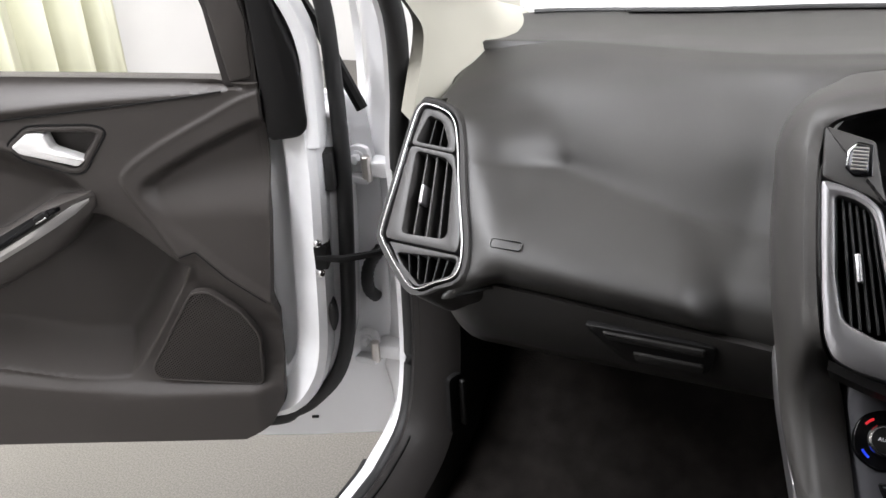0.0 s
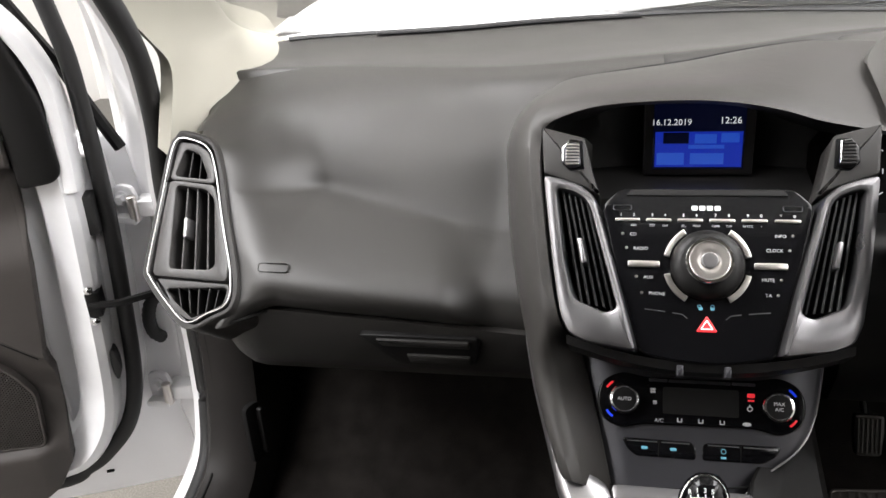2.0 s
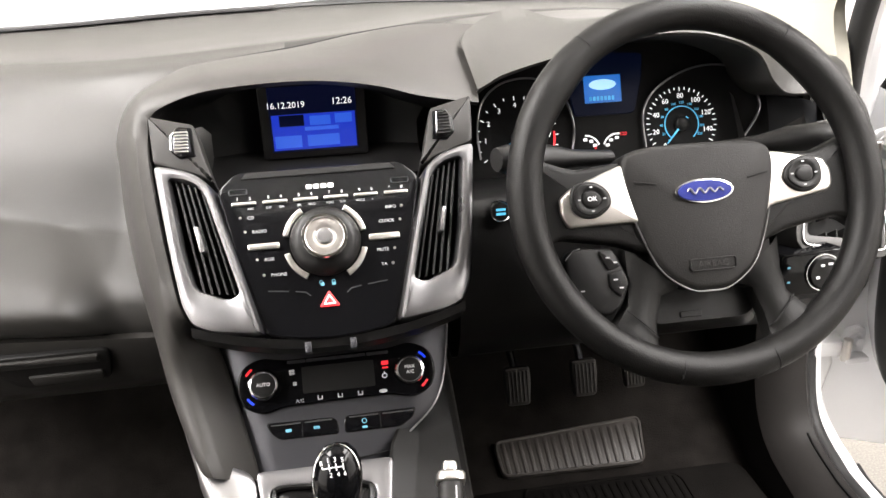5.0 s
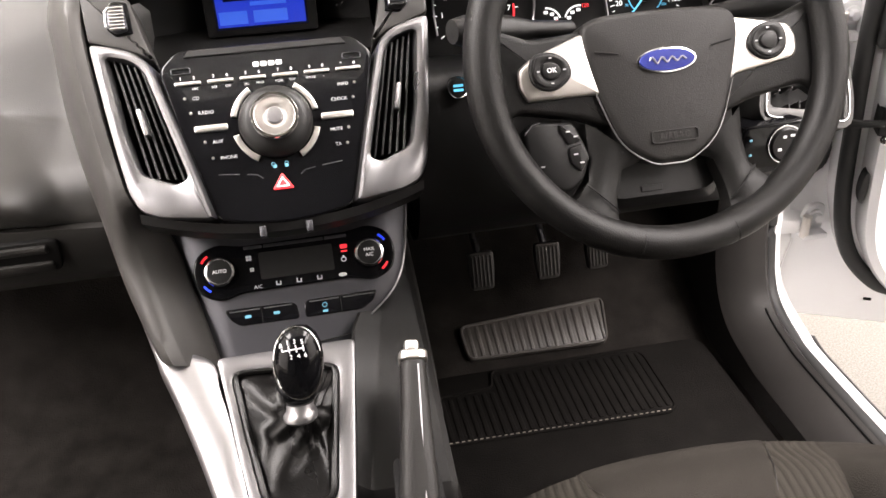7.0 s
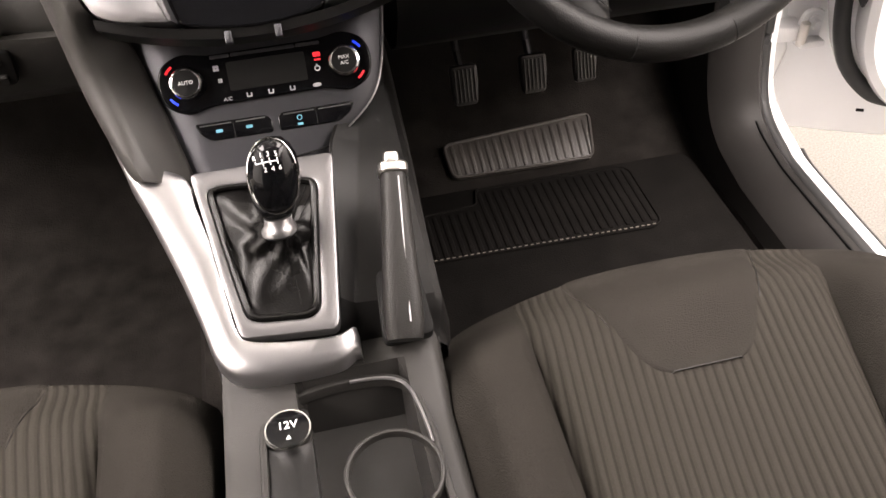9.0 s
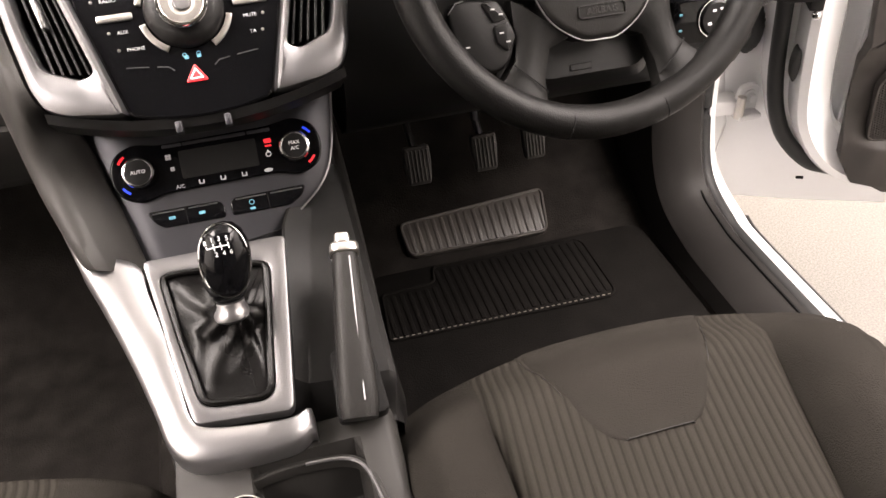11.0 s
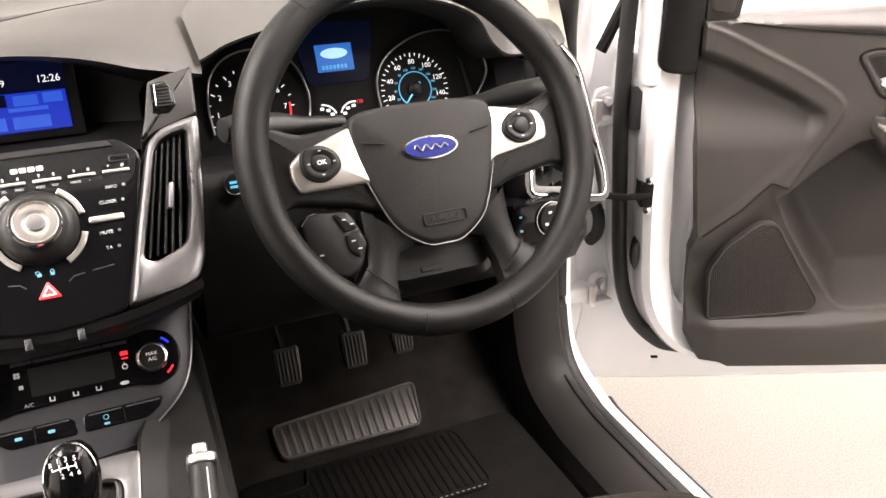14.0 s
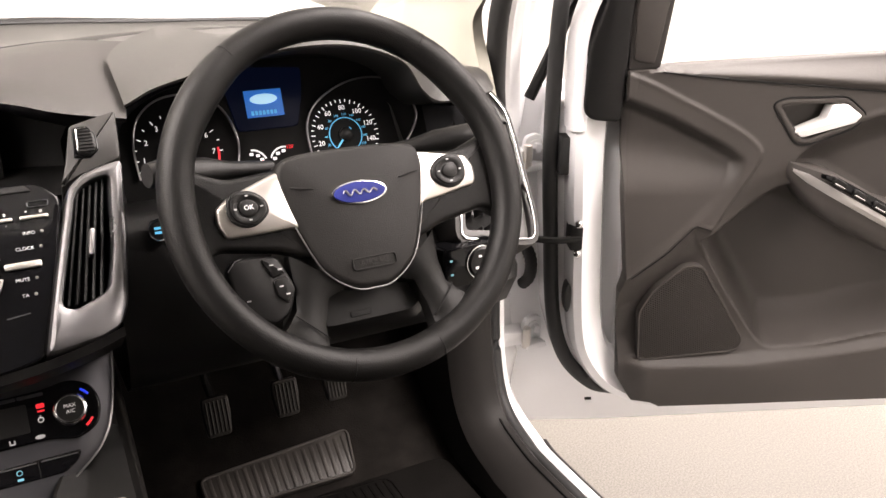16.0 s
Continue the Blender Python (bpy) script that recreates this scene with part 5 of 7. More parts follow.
# underside of the upper stack
under = thing("stack_underside", "dark underside of the upper stack with two clips", "trim panel")
bm = bmesh.new()
rows = []
for k in range(17):
    f = k / 16
    x = -0.128 + 0.256 * f
    g = 1 - (2 * f - 1) ** 2
    rows.append([RADIO @ Vector((x, -0.012 - 0.022 * g, -0.002)), RADIO @ Vector((x, -0.020 - 0.022 * g, -0.006)), RADIO @ Vector((x * 0.97, -0.024 - 0.02 * g, -0.03)), RADIO @ Vector((x * 0.9, -0.015, -0.09))])
loft(bm, rows)
part("skirt", bm, BLACK, under)
for x in (-0.0235, 0.0185):
    bm = bmesh.new()
    slab(bm, rrect(0.006, 0.010, 0.001, x, -0.0410), -0.012, -0.0005, RADIO, 0.001)
    part("clip", bm, GREYSILVER, under)

# climate panel in its dark silver fascia
console = thing("centre_console", "dark grey centre console with satin silver trim", "centre console")
bm = bmesh.new()
FL = [(-0.124, 0.075), (-0.1180, 0.050), (-0.1075, 0.003), (-0.0975, -0.040), (-0.0925, -0.060), (-0.087, -0.081)]
FR = [(0.124, 0.075), (0.1185, 0.050), (0.1085, -0.004), (0.0930, -0.036), (0.0600, -0.064), (0.0440, -0.081)]
l_, r_ = spline(FL, 5, False), spline(FR, 5, False)
rows = []
for a, b in zip(l_, r_):
    row = []
    for k in range(13):
        f = k / 12
        p = a.lerp(b, f)
        w = -0.0030 * (2 * f - 1) ** 4 - 0.006 * ease(abs(2 * f - 1), 0.92, 1.0)
        row.append(CLIMATE @ Vector((p[0], p[1], w)))
    row = [row[0] - 0.03 * FACE_OUT] + row + [row[-1] - 0.05 * FACE_OUT]
    rows.append(row)
loft(bm, rows)
part("fascia", bm, GREYSILVER, console, "dark satin silver fascia")
# highlight on the fascia's driver-side edge, laid on as a silver tube
bm = bmesh.new()
tube(bm, [CLIMATE @ Vector((p[0] - 0.0006, p[1], -0.0052)) for p in r_[4:]], 0.0009, 6)
part("fascia_edge_highlight", bm, SILVER, console, "thin silver line for the lit edge of the fascia")
climate = thing("climate_panel", "glossy black climate control panel with two rotary knobs", "climate control")
bm = bmesh.new()
PILL = spline([(-0.0985, 0.002), (-0.0930, 0.020), (-0.0755, 0.0290), (-0.0560, 0.0265), (-0.0400, 0.0255), (0.0400, 0.0265), (0.0560, 0.0275), (0.0755, 0.0300), (0.0930, 0.0210), (0.0985, 0.003), (0.0930, -0.0150), (0.0755, -0.0240), (0.0560, -0.0205), (0.0400, -0.0195), (-0.0400, -0.0205), (-0.0560, -0.0215), (-0.0755, -0.0250), (-0.0930, -0.0160)], 4)
slab(bm, PILL, -0.01, 0.0035, CLIMATE, 0.002, 3)
part("panel", bm, GLOSS, climate)
bm = bmesh.new()
slab(bm, rrect(0.072, 0.0265, 0.002, 0.0010, 0.0035), 0.0, 0.0042, CLIMATE, 0.0004, 1)
part("readout", bm, MATTBLACK, climate)
for x0, x1 in ((-0.049, -0.030), (-0.030, 0.030), (0.030, 0.053)):
    bm = bmesh.new()
    slab(bm, rrect(x1 - x0 - 0.001, 0.0032, 0.001, (x0 + x1) / 2, 0.0228), 0.0, 0.0046, CLIMATE, 0.0006, 1)
    part("top_key", bm, GREYSILVER, climate)
for s, txt, mats in ((-1, "AUTO", (REDGLOW, BLUEGLOW)), (1, "MAX\nA/C", (BLUEGLOW, REDGLOW))):
    kn = thing("temperature_knob", "chrome-rimmed black temperature knob with red and blue marks", "knob", "temperature knobs")
    KM = CLIMATE @ pose(s * 0.0722, 0.0022, 0.0035)
    bm = bmesh.new()
    lathe(bm, [(0.0148, -0.001), (0.0148, 0.0085), (0.0138, 0.0108), (0.0124, 0.0112), (0.0116, 0.0104), (0.0116, 0.009)], KM, 44)
    part("rim", bm, CHROME, kn)
    bm = bmesh.new()
    lathe(bm, [(0.0116, 0.004), (0.0116, 0.0102), (0.006, 0.0106), (0.001, 0.0107)], KM, 40)
    part("cap", bm, BLACK, kn)
    for j, line in enumerate(txt.split("\n")):
        lettering("cap_word", line, 0.0048, KM @ pose(0, 0.0 if "\n" not in txt else 0.0026 - 0.0052 * j, 0.0108), WHITEMARK, kn)
    for mat_, a0 in ((mats[0], 135 if s < 0 else 45), (mats[1], 225 if s < 0 else -45)):
        bm = bmesh.new()
        pts = [KM @ Vector((0.0205 * math.cos(radians(a0 + d)), 0.0205 * math.sin(radians(a0 + d)), 0.0004)) for d in range(-12, 13, 4)]
        tube(bm, pts, 0.0011, 6)
        part("colour_mark", bm, mat_, kn)
SYM = [(-0.0445, 0.0125, 0.0055), (-0.0425, 0.0010, 0.0040), (-0.0190, -0.0160, 0.0048), (0.0010, -0.0160, 0.0048), (0.0210, -0.0160, 0.0048)]
for x, y, sz in SYM:
    bm = bmesh.new()
    for a in range(4):
        ang = radians(45 + 90 * a) if y > -0.01 else radians(90 * a)
        if y > -0.01:
            slab(bm, circle(sz * 0.26, 10, x + sz * 0.34 * math.cos(ang), y + sz * 0.34 * math.sin(ang)), 0.003, 0.0040, CLIMATE, 0.0001, 1)
    if y < -0.01:
        bars(bm, x - sz * 0.35, y + sz * 0.2, sz * 0.25, sz * 0.9, CLIMATE @ pose(0, 0, 0.0036))
        bars(bm, x + sz * 0.15, y - sz * 0.15, sz * 0.8, sz * 0.25, CLIMATE @ pose(0, 0, 0.0036))
        bars(bm, x + sz * 0.45, y + sz * 0.25, sz * 0.25, sz * 0.6, CLIMATE @ pose(0, 0, 0.0036))
    part("key_symbol", bm, GREYMARK, climate)
lettering("key_word", "A/C", 0.0050, CLIMATE @ pose(-0.0385, -0.0165, 0.0037), GREYMARK, climate)
bm = bmesh.new()
slab(bm, rrect(0.0070, 0.0042, 0.0012, 0.0482, 0.0122), 0.003, 0.0041, CLIMATE, 0.0002, 1)
slab(bm, rrect(0.0060, 0.0016, 0.0004, 0.0482, 0.0074), 0.003, 0.0041, CLIMATE, 0.0002, 1)
part("demist_symbol", bm, REDGLOW, climate, "glowing red demist symbol")
bm = bmesh.new()
band(bm, circle(0.0026, 18, 0.0470, -0.0005), circle(0.0019, 18, 0.0470, -0.0005), 0.003, 0.0041, CLIMATE, 0.0001, 24)
slab(bm, rrect(0.0008, 0.0026, 0.0002, 0.0470, 0.0022), 0.003, 0.0043, CLIMATE, 0.0001, 1)
part("power_symbol", bm, WHITEMARK, climate)
bm = bmesh.new()
slab(bm, circle(0.0042, 16, 0.0440, -0.0155, 0.0019), 0.003, 0.0041, CLIMATE, 0.0001, 1)
part("recirculation_symbol", bm, GREYMARK, climate)
# four oblong keys below
keyrow = thing("switch_row", "row of four glossy black keys below the climate panel", "switch panel")
for pts in ([(-0.0740, -0.0345), (-0.0080, -0.0352), (-0.0028, -0.0400), (-0.0028, -0.0525), (-0.0600, -0.0520), (-0.0690, -0.0450)], [(0.0055, -0.0352), (0.0760, -0.0345), (0.0715, -0.0440), (0.0590, -0.0520), (0.0025, -0.0525), (0.0022, -0.0400)]):
    bm = bmesh.new()
    slab(bm, rounded(pts, 0.004), -0.006, 0.0012, CLIMATE, 0.0016)
    part("key_block", bm, GLOSS, keyrow)
for x0, x1 in ((-0.0690, -0.0400), (-0.0360, -0.0090), (0.0080, 0.0370), (0.0410, 0.0720)):
    bm = bmesh.new()
    tube(bm, [CLIMATE @ Vector((x0, -0.0374, 0.0013)), CLIMATE @ Vector((x1, -0.0374, 0.0013))], 0.0006, 6)
    part("key_line", bm, SILVER, keyrow)
for x in (-0.0520, -0.0245):
    bm = bmesh.new()
    slab(bm, rrect(0.0062, 0.0030, 0.0010, x, -0.0436), 0.0005, 0.0016, CLIMATE, 0.0002, 1)
    part("key_symbol", bm, KEYGLOW, keyrow)
bm = bmesh.new()
band(bm, circle(0.0026, 16, 0.0225, -0.0425), circle(0.0018, 16, 0.0225, -0.0425), 0.0005, 0.0016, CLIMATE, 0.0001, 24)
slab(bm, rrect(0.005, 0.0022, 0.0003, 0.0225, -0.0485), 0.0005, 0.0016, CLIMATE, 0.0001, 1)
part("key_symbol", bm, KEYGLOW, keyrow)
bm = bmesh.new()
tube(bm, [CLIMATE @ Vector((0.0385, -0.036, 0.0010)), CLIMATE @ Vector((0.0385, -0.052, 0.0010))], 0.0005, 6)
part("key_gap", bm, MATTBLACK, keyrow)
bm = bmesh.new()
tube(bm, [CLIMATE @ Vector((-0.0385, -0.036, 0.0010)), CLIMATE @ Vector((-0.0385, -0.052, 0.0010))], 0.0005, 6)
part("key_gap", bm, MATTBLACK, keyrow)

# ---- instrument cluster ----
def tilted(o, deg):
    a = radians(deg)
    return axes(o, (1, 0, 0), (0, math.sin(a), math.cos(a)), (0, -math.cos(a), math.sin(a)))


DIALS = tilted((0.40, 1.19, 0.95), 22)
cluster = thing("instrument_cluster", "instrument cluster with two dials and a lit blue display", "instrument cluster")
bm = bmesh.new()
slab(bm, rounded([(-0.240, -0.075), (0.150, -0.075), (0.150, 0.050), (0.100, 0.085), (0.02, 0.100), (-0.10, 0.105), (-0.20, 0.075), (-0.240, 0.04)], 0.02), -0.02, -0.001, DIALS, 0.002)
part("backplate", bm, MATTBLACK, cluster)
LIPDARK = material("dark_cluster_cowl", (0.016, 0.016, 0.017), 0.4, grain=0.1, blotch=0.08)
bm = bmesh.new()
rows = []
INSIDE = spline([(-0.238, -0.060), (-0.236, 0.020), (-0.195, 0.062), (-0.125, 0.082), (-0.06, 0.097), (0.03, 0.095), (0.095, 0.075), (0.146, 0.040), (0.150, -0.060)], 5, False)
for p in INSIDE:
    c = Vector((-0.045, -0.02))
    rows.append([DIALS @ Vector((*(c + (p - c) * g), w)) for g, w in ((0.97, -0.002), (1.0, 0.02), (1.05, 0.075))])
    for q in rows[-1]:
        q[2] = min(q[2], float(np.interp(q[0], [h[0] for h in HOOD_LIP], [h[2] for h in HOOD_LIP])) - 0.005)
loft(bm, rows)
part("cowl", bm, LIPDARK, cluster)
for pts in ([(-0.2150, -0.030), (-0.2165, 0.005), (-0.2080, 0.036), (-0.1849, 0.0555), (-0.1520, 0.0600), (-0.1240, 0.0500), (-0.1080, 0.030), (-0.1010, 0.0), (-0.1060, -0.030)], [(-0.0150, -0.030), (-0.0160, 0.008), (-0.002, 0.034), (0.028, 0.0530), (0.060, 0.0615), (0.0910, 0.0600), (0.117, 0.046), (0.1300, 0.022), (0.1290, 0.0), (0.1000, -0.036)]):
    bm = bmesh.new()
    tube(bm, [DIALS @ Vector((a, b, 0.006)) for a, b in spline(pts, 5, False)], 0.0012, 6)
    part("dial_rim", bm, SILVER, cluster)
    bm = bmesh.new()
    row = [[DIALS @ Vector((a, b, w)) for w in (0.0, 0.006)] for a, b in spline(pts, 5, False)]
    loft(bm, row)
    part("dial_wall", bm, LIPDARK, cluster)


def dial(cx, cy, r, a0, a1, n, words, size, rw, red=None):
    bm = bmesh.new()
    for k in range(n + 1):
        a = radians(a0 + (a1 - a0) * k / n)
        long = 0.0048 if k % 2 == 0 else 0.0030
        p = Vector((cx + r * math.cos(a), cy + r * math.sin(a)))
        q = Vector((cx + (r - long) * math.cos(a), cy + (r - long) * math.sin(a)))
        d = (p - q).normalized()
        e = Vector((-d[1], d[0])) * 0.0005
        slab(bm, [p - e, p + e, q + e, q - e], -0.0005, 0.0006, DIALS, 0.0001, 1)
    part("tick_marks", bm, WHITEGLOW, cluster)
    for txt, ang, col in words:
        a = radians(ang)
        lettering("dial_number", txt, size, DIALS @ pose(cx + rw * math.cos(a), cy + rw * math.sin(a), 0.0004), col, cluster)


dial(0.0336, -0.0054, 0.0440, 228, -48, 32, [(str(20 * k), 228 - 34.6 * k, WHITEGLOW) for k in range(0, 8)], 0.0085, 0.0335)
for k in range(0, 12):
    a = radians(228 - 23.5 * k)
    lettering("dial_number", str(20 * k), 0.0042, DIALS @ pose(0.0336 + 0.0255 * math.cos(a), -0.0054 + 0.0255 * math.sin(a), 0.0004), CYANGLOW, cluster)
bm = bmesh.new()
tube(bm, [DIALS @ Vector((0.0336 + 0.0212 * math.cos(radians(a)), -0.0054 + 0.0212 * math.sin(radians(a)), 0.0006)) for a in range(-50, 232, 8)], 0.0007, 6)
part("cyan_ring", bm, CYANGLOW, cluster)
dial(-0.1680, -0.0080, 0.0490, 211, -28, 16, [(str(k), 211 - 29.9 * k, WHITEGLOW if k < 7 else WHITEGLOW) for k in range(1, 9)], 0.0085, 0.0385)
bm = bmesh.new()
tube(bm, [DIALS @ Vector((-0.1680 + 0.0440 * math.cos(radians(a)), -0.0080 + 0.0440 * math.sin(radians(a)), 0.0006)) for a in range(-28, 12, 5)], 0.0013, 6)
part("red_band", bm, REDGLOW, cluster, "red line band")
for cx, cy, a in ((0.0336, -0.0054, 228), (-0.1680, -0.0080, 212)):
    bm = bmesh.new()
    d = Vector((math.cos(radians(a)), math.sin(radians(a))))
    e = Vector((-d[1], d[0]))
    c = Vector((cx, cy))
    slab(bm, [c - d * 0.010 - e * 0.0016, c - d * 0.010 + e * 0.0016, c + d * 0.030 + e * 0.0006, c + d * 0.030 - e * 0.0006], 0.002, 0.0036, DIALS, 0.0004, 1)
    part("needle", bm, CYANGLOW, cluster)
    bm = bmesh.new()
    lathe(bm, [(0.0085, 0.0), (0.0085, 0.004), (0.006, 0.006), (0.001, 0.0064)], DIALS @ pose(cx, cy, 0), 24)
    part("needle_cap", bm, BLACK, cluster)
for cx, cy, flip in ((-0.0870, -0.0285, 1), (-0.0480, -0.0285, -1)):
    bm = bmesh.new()
    tube(bm, [DIALS @ Vector((cx + flip * 0.0 + 0.0175 * math.cos(radians(a)), cy + 0.0175 * math.sin(radians(a)), 0.0005)) for a in (range(20, 100, 10) if flip > 0 else range(80, 165, 10))], 0.0010, 6)
    for a in ((25, 55, 90) if flip > 0 else (90, 125, 158)):
        bars(bm, cx + 0.0128 * math.cos(radians(a)), cy + 0.0128 * math.sin(radians(a)), 0.0045, 0.0034, DIALS)
    part("small_gauge", bm, WHITEGLOW, cluster)
lettering("gauge_number", "120", 0.006, DIALS @ pose(-0.0400, -0.0118, 0.0004), REDGLOW, cluster)
lettering("gauge_number", "0", 0.006, DIALS @ pose(-0.0750, -0.0262, 0.0004), REDGLOW, cluster)
CLUSTERBLUE = material("cluster_blue_display", (0.02, 0.05, 0.1), 0.3, blotch=0, emit=(0.01, 0.18, 0.70), power=0.7)
CLUSTERDIM = material("cluster_dim_blue", (0.003, 0.004, 0.010), 0.3, blotch=0, emit=(0.002, 0.015, 0.10), power=0.06, spec=0.1)
bm = bmesh.new()
slab(bm, rounded([(-0.098, 0.012), (-0.025, 0.012), (-0.014, 0.050), (-0.010, 0.082), (-0.108, 0.088), (-0.104, 0.05)], 0.006), -0.002, 0.0010, DIALS, 0.0005, 1)
part("display_surround", bm, CLUSTERDIM, cluster)
bm = bmesh.new()
slab(bm, rrect(0.0450, 0.0320, 0.001, -0.0618, 0.0425), 0.0, 0.0018, DIALS, 0.0003, 1)
part("display", bm, CLUSTERBLUE, cluster, "lit blue display")
bm = bmesh.new()
slab(bm, circle(0.0165, 28, -0.0618, 0.0475, 0.0062), 0.001, 0.0024, DIALS, 0.0002, 1)
part("display_mark", bm, material("pale_display_mark", (0.5, 0.6, 0.7), 0.4, blotch=0, emit=(0.35, 0.75, 1.0), power=0.8), cluster, "pale oval mark on the display")
bm = bmesh.new()
for k in range(7):
    bars(bm, -0.0775 + 0.0046 * k, 0.0315, 0.0032, 0.0050, DIALS @ pose(0, 0, 0.0019))
part("counter_bars", bm, CYANGLOW, cluster)

# ---- driver side lower dashboard ----
lower = thing("driver_panel", "dark lower dashboard panel behind the steering wheel", "dashboard panel")
bm = bmesh.new()
rows = []
for k in range(29):
    f = k / 28
    x = 0.132 + 0.56 * f
    bulge = 0.02 * math.exp(-((x - 0.354) / 0.12) ** 2)
    e = 0.20 * ease(x, 0.58, 0.70)
    g = 0.10 * ease(x, 0.475, 0.505)
    rows.append([Vector((x, y + e + g * ease(z, 0.80, 0.85), z)) for y, z in ((1.16, 0.905), (1.085, 0.920), (1.058, 0.918), (1.047, 0.905), (1.032, 0.86), (1.020 - bulge, 0.82), (1.024 - bulge, 0.785), (1.045, 0.745), (1.09, 0.715), (1.25, 0.70))])
rows.insert(0, [Vector((0.128, p[1] + 0.12, p[2])) for p in rows[0]])
loft(bm, rows)
part("panel", bm, BLACK, lower, sharp=50)
bm = bmesh.new()
rows = []
for k in range(13):
    f = k / 12
    x = 0.495 + 0.20 * f
    e = 0.22 * ease(x, 0.585, 0.70)
    g = 0.10 * ease(x, 0.485, 0.515)
    rows.append([Vector((x, y + e + g * ease(z, 0.79, 0.835), z)) for y, z in ((1.22, 0.985), (1.16, 0.975), (1.12, 0.935), (1.082, 0.890), (1.050, 0.850), (1.030, 0.815), (1.030, 0.785), (1.06, 0.76), (1.12, 0.75))])
loft(bm, rows)
part("end_panel", bm, HARD, lower, sharp=50)
start = thing("start_button", "round black start button with a chrome ring", "button")
SB = axes((0.179, 1.046, 0.911), (1, 0, 0), (0, 0.30, 0.954), (0, -0.954, 0.30))
bm = bmesh.new()
lathe(bm, [(0.0112, -0.008), (0.0112, 0.004), (0.0102, 0.006), (0.0092, 0.005), (0.0092, 0.001)], SB, 32)
part("rim", bm, CHROME, start)
bm = bmesh.new()
lathe(bm, [(0.0090, -0.004), (0.0090, 0.0052), (0.005, 0.0058), (0.001, 0.0058)], SB, 32)
part("cap", bm, BLACK, start)
bm = bmesh.new()
for y in (0.0022, -0.0022):
    bars(bm, 0, y, 0.0100, 0.0026, SB @ pose(0, 0, 0.0056))
part("glow_word", bm, CYANGLOW, start)
switch = thing("light_switch", "black rotary light switch with a chrome rim", "switch")
LS = axes((0.5215, 1.003, 0.8275), (1, 0, 0), (0, 0.20, 0.98), (0, -0.98, 0.20))
bm = bmesh.new()
slab(bm, rounded([(-0.050, -0.024), (0.032, -0.024), (0.030, 0.024), (-0.050, 0.022)], 0.008), -0.045, 0.003, LS, 0.003)
part("plate", bm, GLOSS, switch)
bm = bmesh.new()
band(bm, circle(0.0205, 36), circle(0.0188, 36), 0.0, 0.0055, LS, 0.0006, 48)
part("rim", bm, CHROME, switch)
bm = bmesh.new()
lathe(bm, [(0.0185, 0.0), (0.0185, 0.006), (0.0165, 0.0085), (0.004, 0.009)], LS, 36)
part("dial", bm, BLACK, switch)
for x, y, w, h, m_ in ((-0.004, 0.009, 0.004, 0.0025, WHITEMARK), (0.005, 0.010, 0.005, 0.0022, WHITEMARK), (-0.009, -0.004, 0.004, 0.003, WHITEMARK), (0.008, -0.005, 0.004, 0.004, WHITEMARK)):
    bm = bmesh.new()
    bars(bm, x, y, w, h, LS @ pose(0, 0, 0.009))
    part("symbol", bm, m_, switch)
for y in (0.008, -0.008):
    bm = bmesh.new()
    bars(bm, -0.039, y, 0.0036, 0.0024, LS @ pose(0, 0, 0.003))
    part("symbol", bm, KEYGLOW, switch)

# ---- steering wheel ----
SPOKESKIN = material("smooth_spoke_skin", (0.007, 0.0068, 0.0065), 0.42, grain=0.2, grain_size=900, blotch=0.08, spec=0.12)
COVERSKIN = material("airbag_cover_skin", (0.0088, 0.0083, 0.0078), 0.5, grain=0.35, grain_size=1000, blotch=0.06, spec=0.2)
WHEEL = tilted((0.3552, 0.9690, 0.9490), 28.3)
wheel = thing("steering_wheel", "black leather four-spoke steering wheel with silver spoke inserts", "steering wheel")
bm = bmesh.new()
RN = 120
rows = []
for k in range(RN):
    a = 2 * math.pi * k / RN
    deg = math.degrees(a) % 360
    grip = math.exp(-((deg - 38) / 14) ** 2) + math.exp(-((deg - 142) / 14) ** 2) + 0.6 * math.exp(-((deg - 180) / 16) ** 2) + 0.6 * (math.exp(-((deg - 360) / 16) ** 2) + math.exp(-(deg / 16) ** 2))
    rr, ra = 0.0160 + 0.0018 * grip, 0.0170 + 0.001 * grip
    groove = 0
    for s_ in (55, 125, 256, 287):
        groove += math.exp(-((deg - s_) / 0.9) ** 2)
    rr, ra = rr - 0.0012 * groove, ra - 0.0012 * groove
    cen = 0.1698 - 0.0014 * grip
    rows.append([WHEEL @ Vector(((cen + rr * math.cos(t)) * math.cos(a), (cen + rr * math.cos(t)) * math.sin(a), ra * math.sin(t))) for t in [2 * math.pi * j / 18 for j in range(18)]])
vs = [[bm.verts.new(p) for p in row] for row in rows]
for i in range(RN):
    bridge(bm, vs[i], vs[(i + 1) % RN])
part("rim", bm, WHEELSKIN, wheel, "grained black leather rim", sharp=80)
for s_ in (55, 125, 256, 287):
    bm = bmesh.new()
    a = radians(s_)
    pts = [WHEEL @ Vector(((0.1705 + 0.0147 * math.cos(t)) * math.cos(a), (0.1705 + 0.0147 * math.cos(t)) * math.sin(a), 0.0170 * math.sin(t))) for t in [2 * math.pi * j / 20 for j in range(20)]]
    tube(bm, pts, 0.0006, 5, closed=True)
    part("rim_seam", bm, MATTBLACK, wheel)
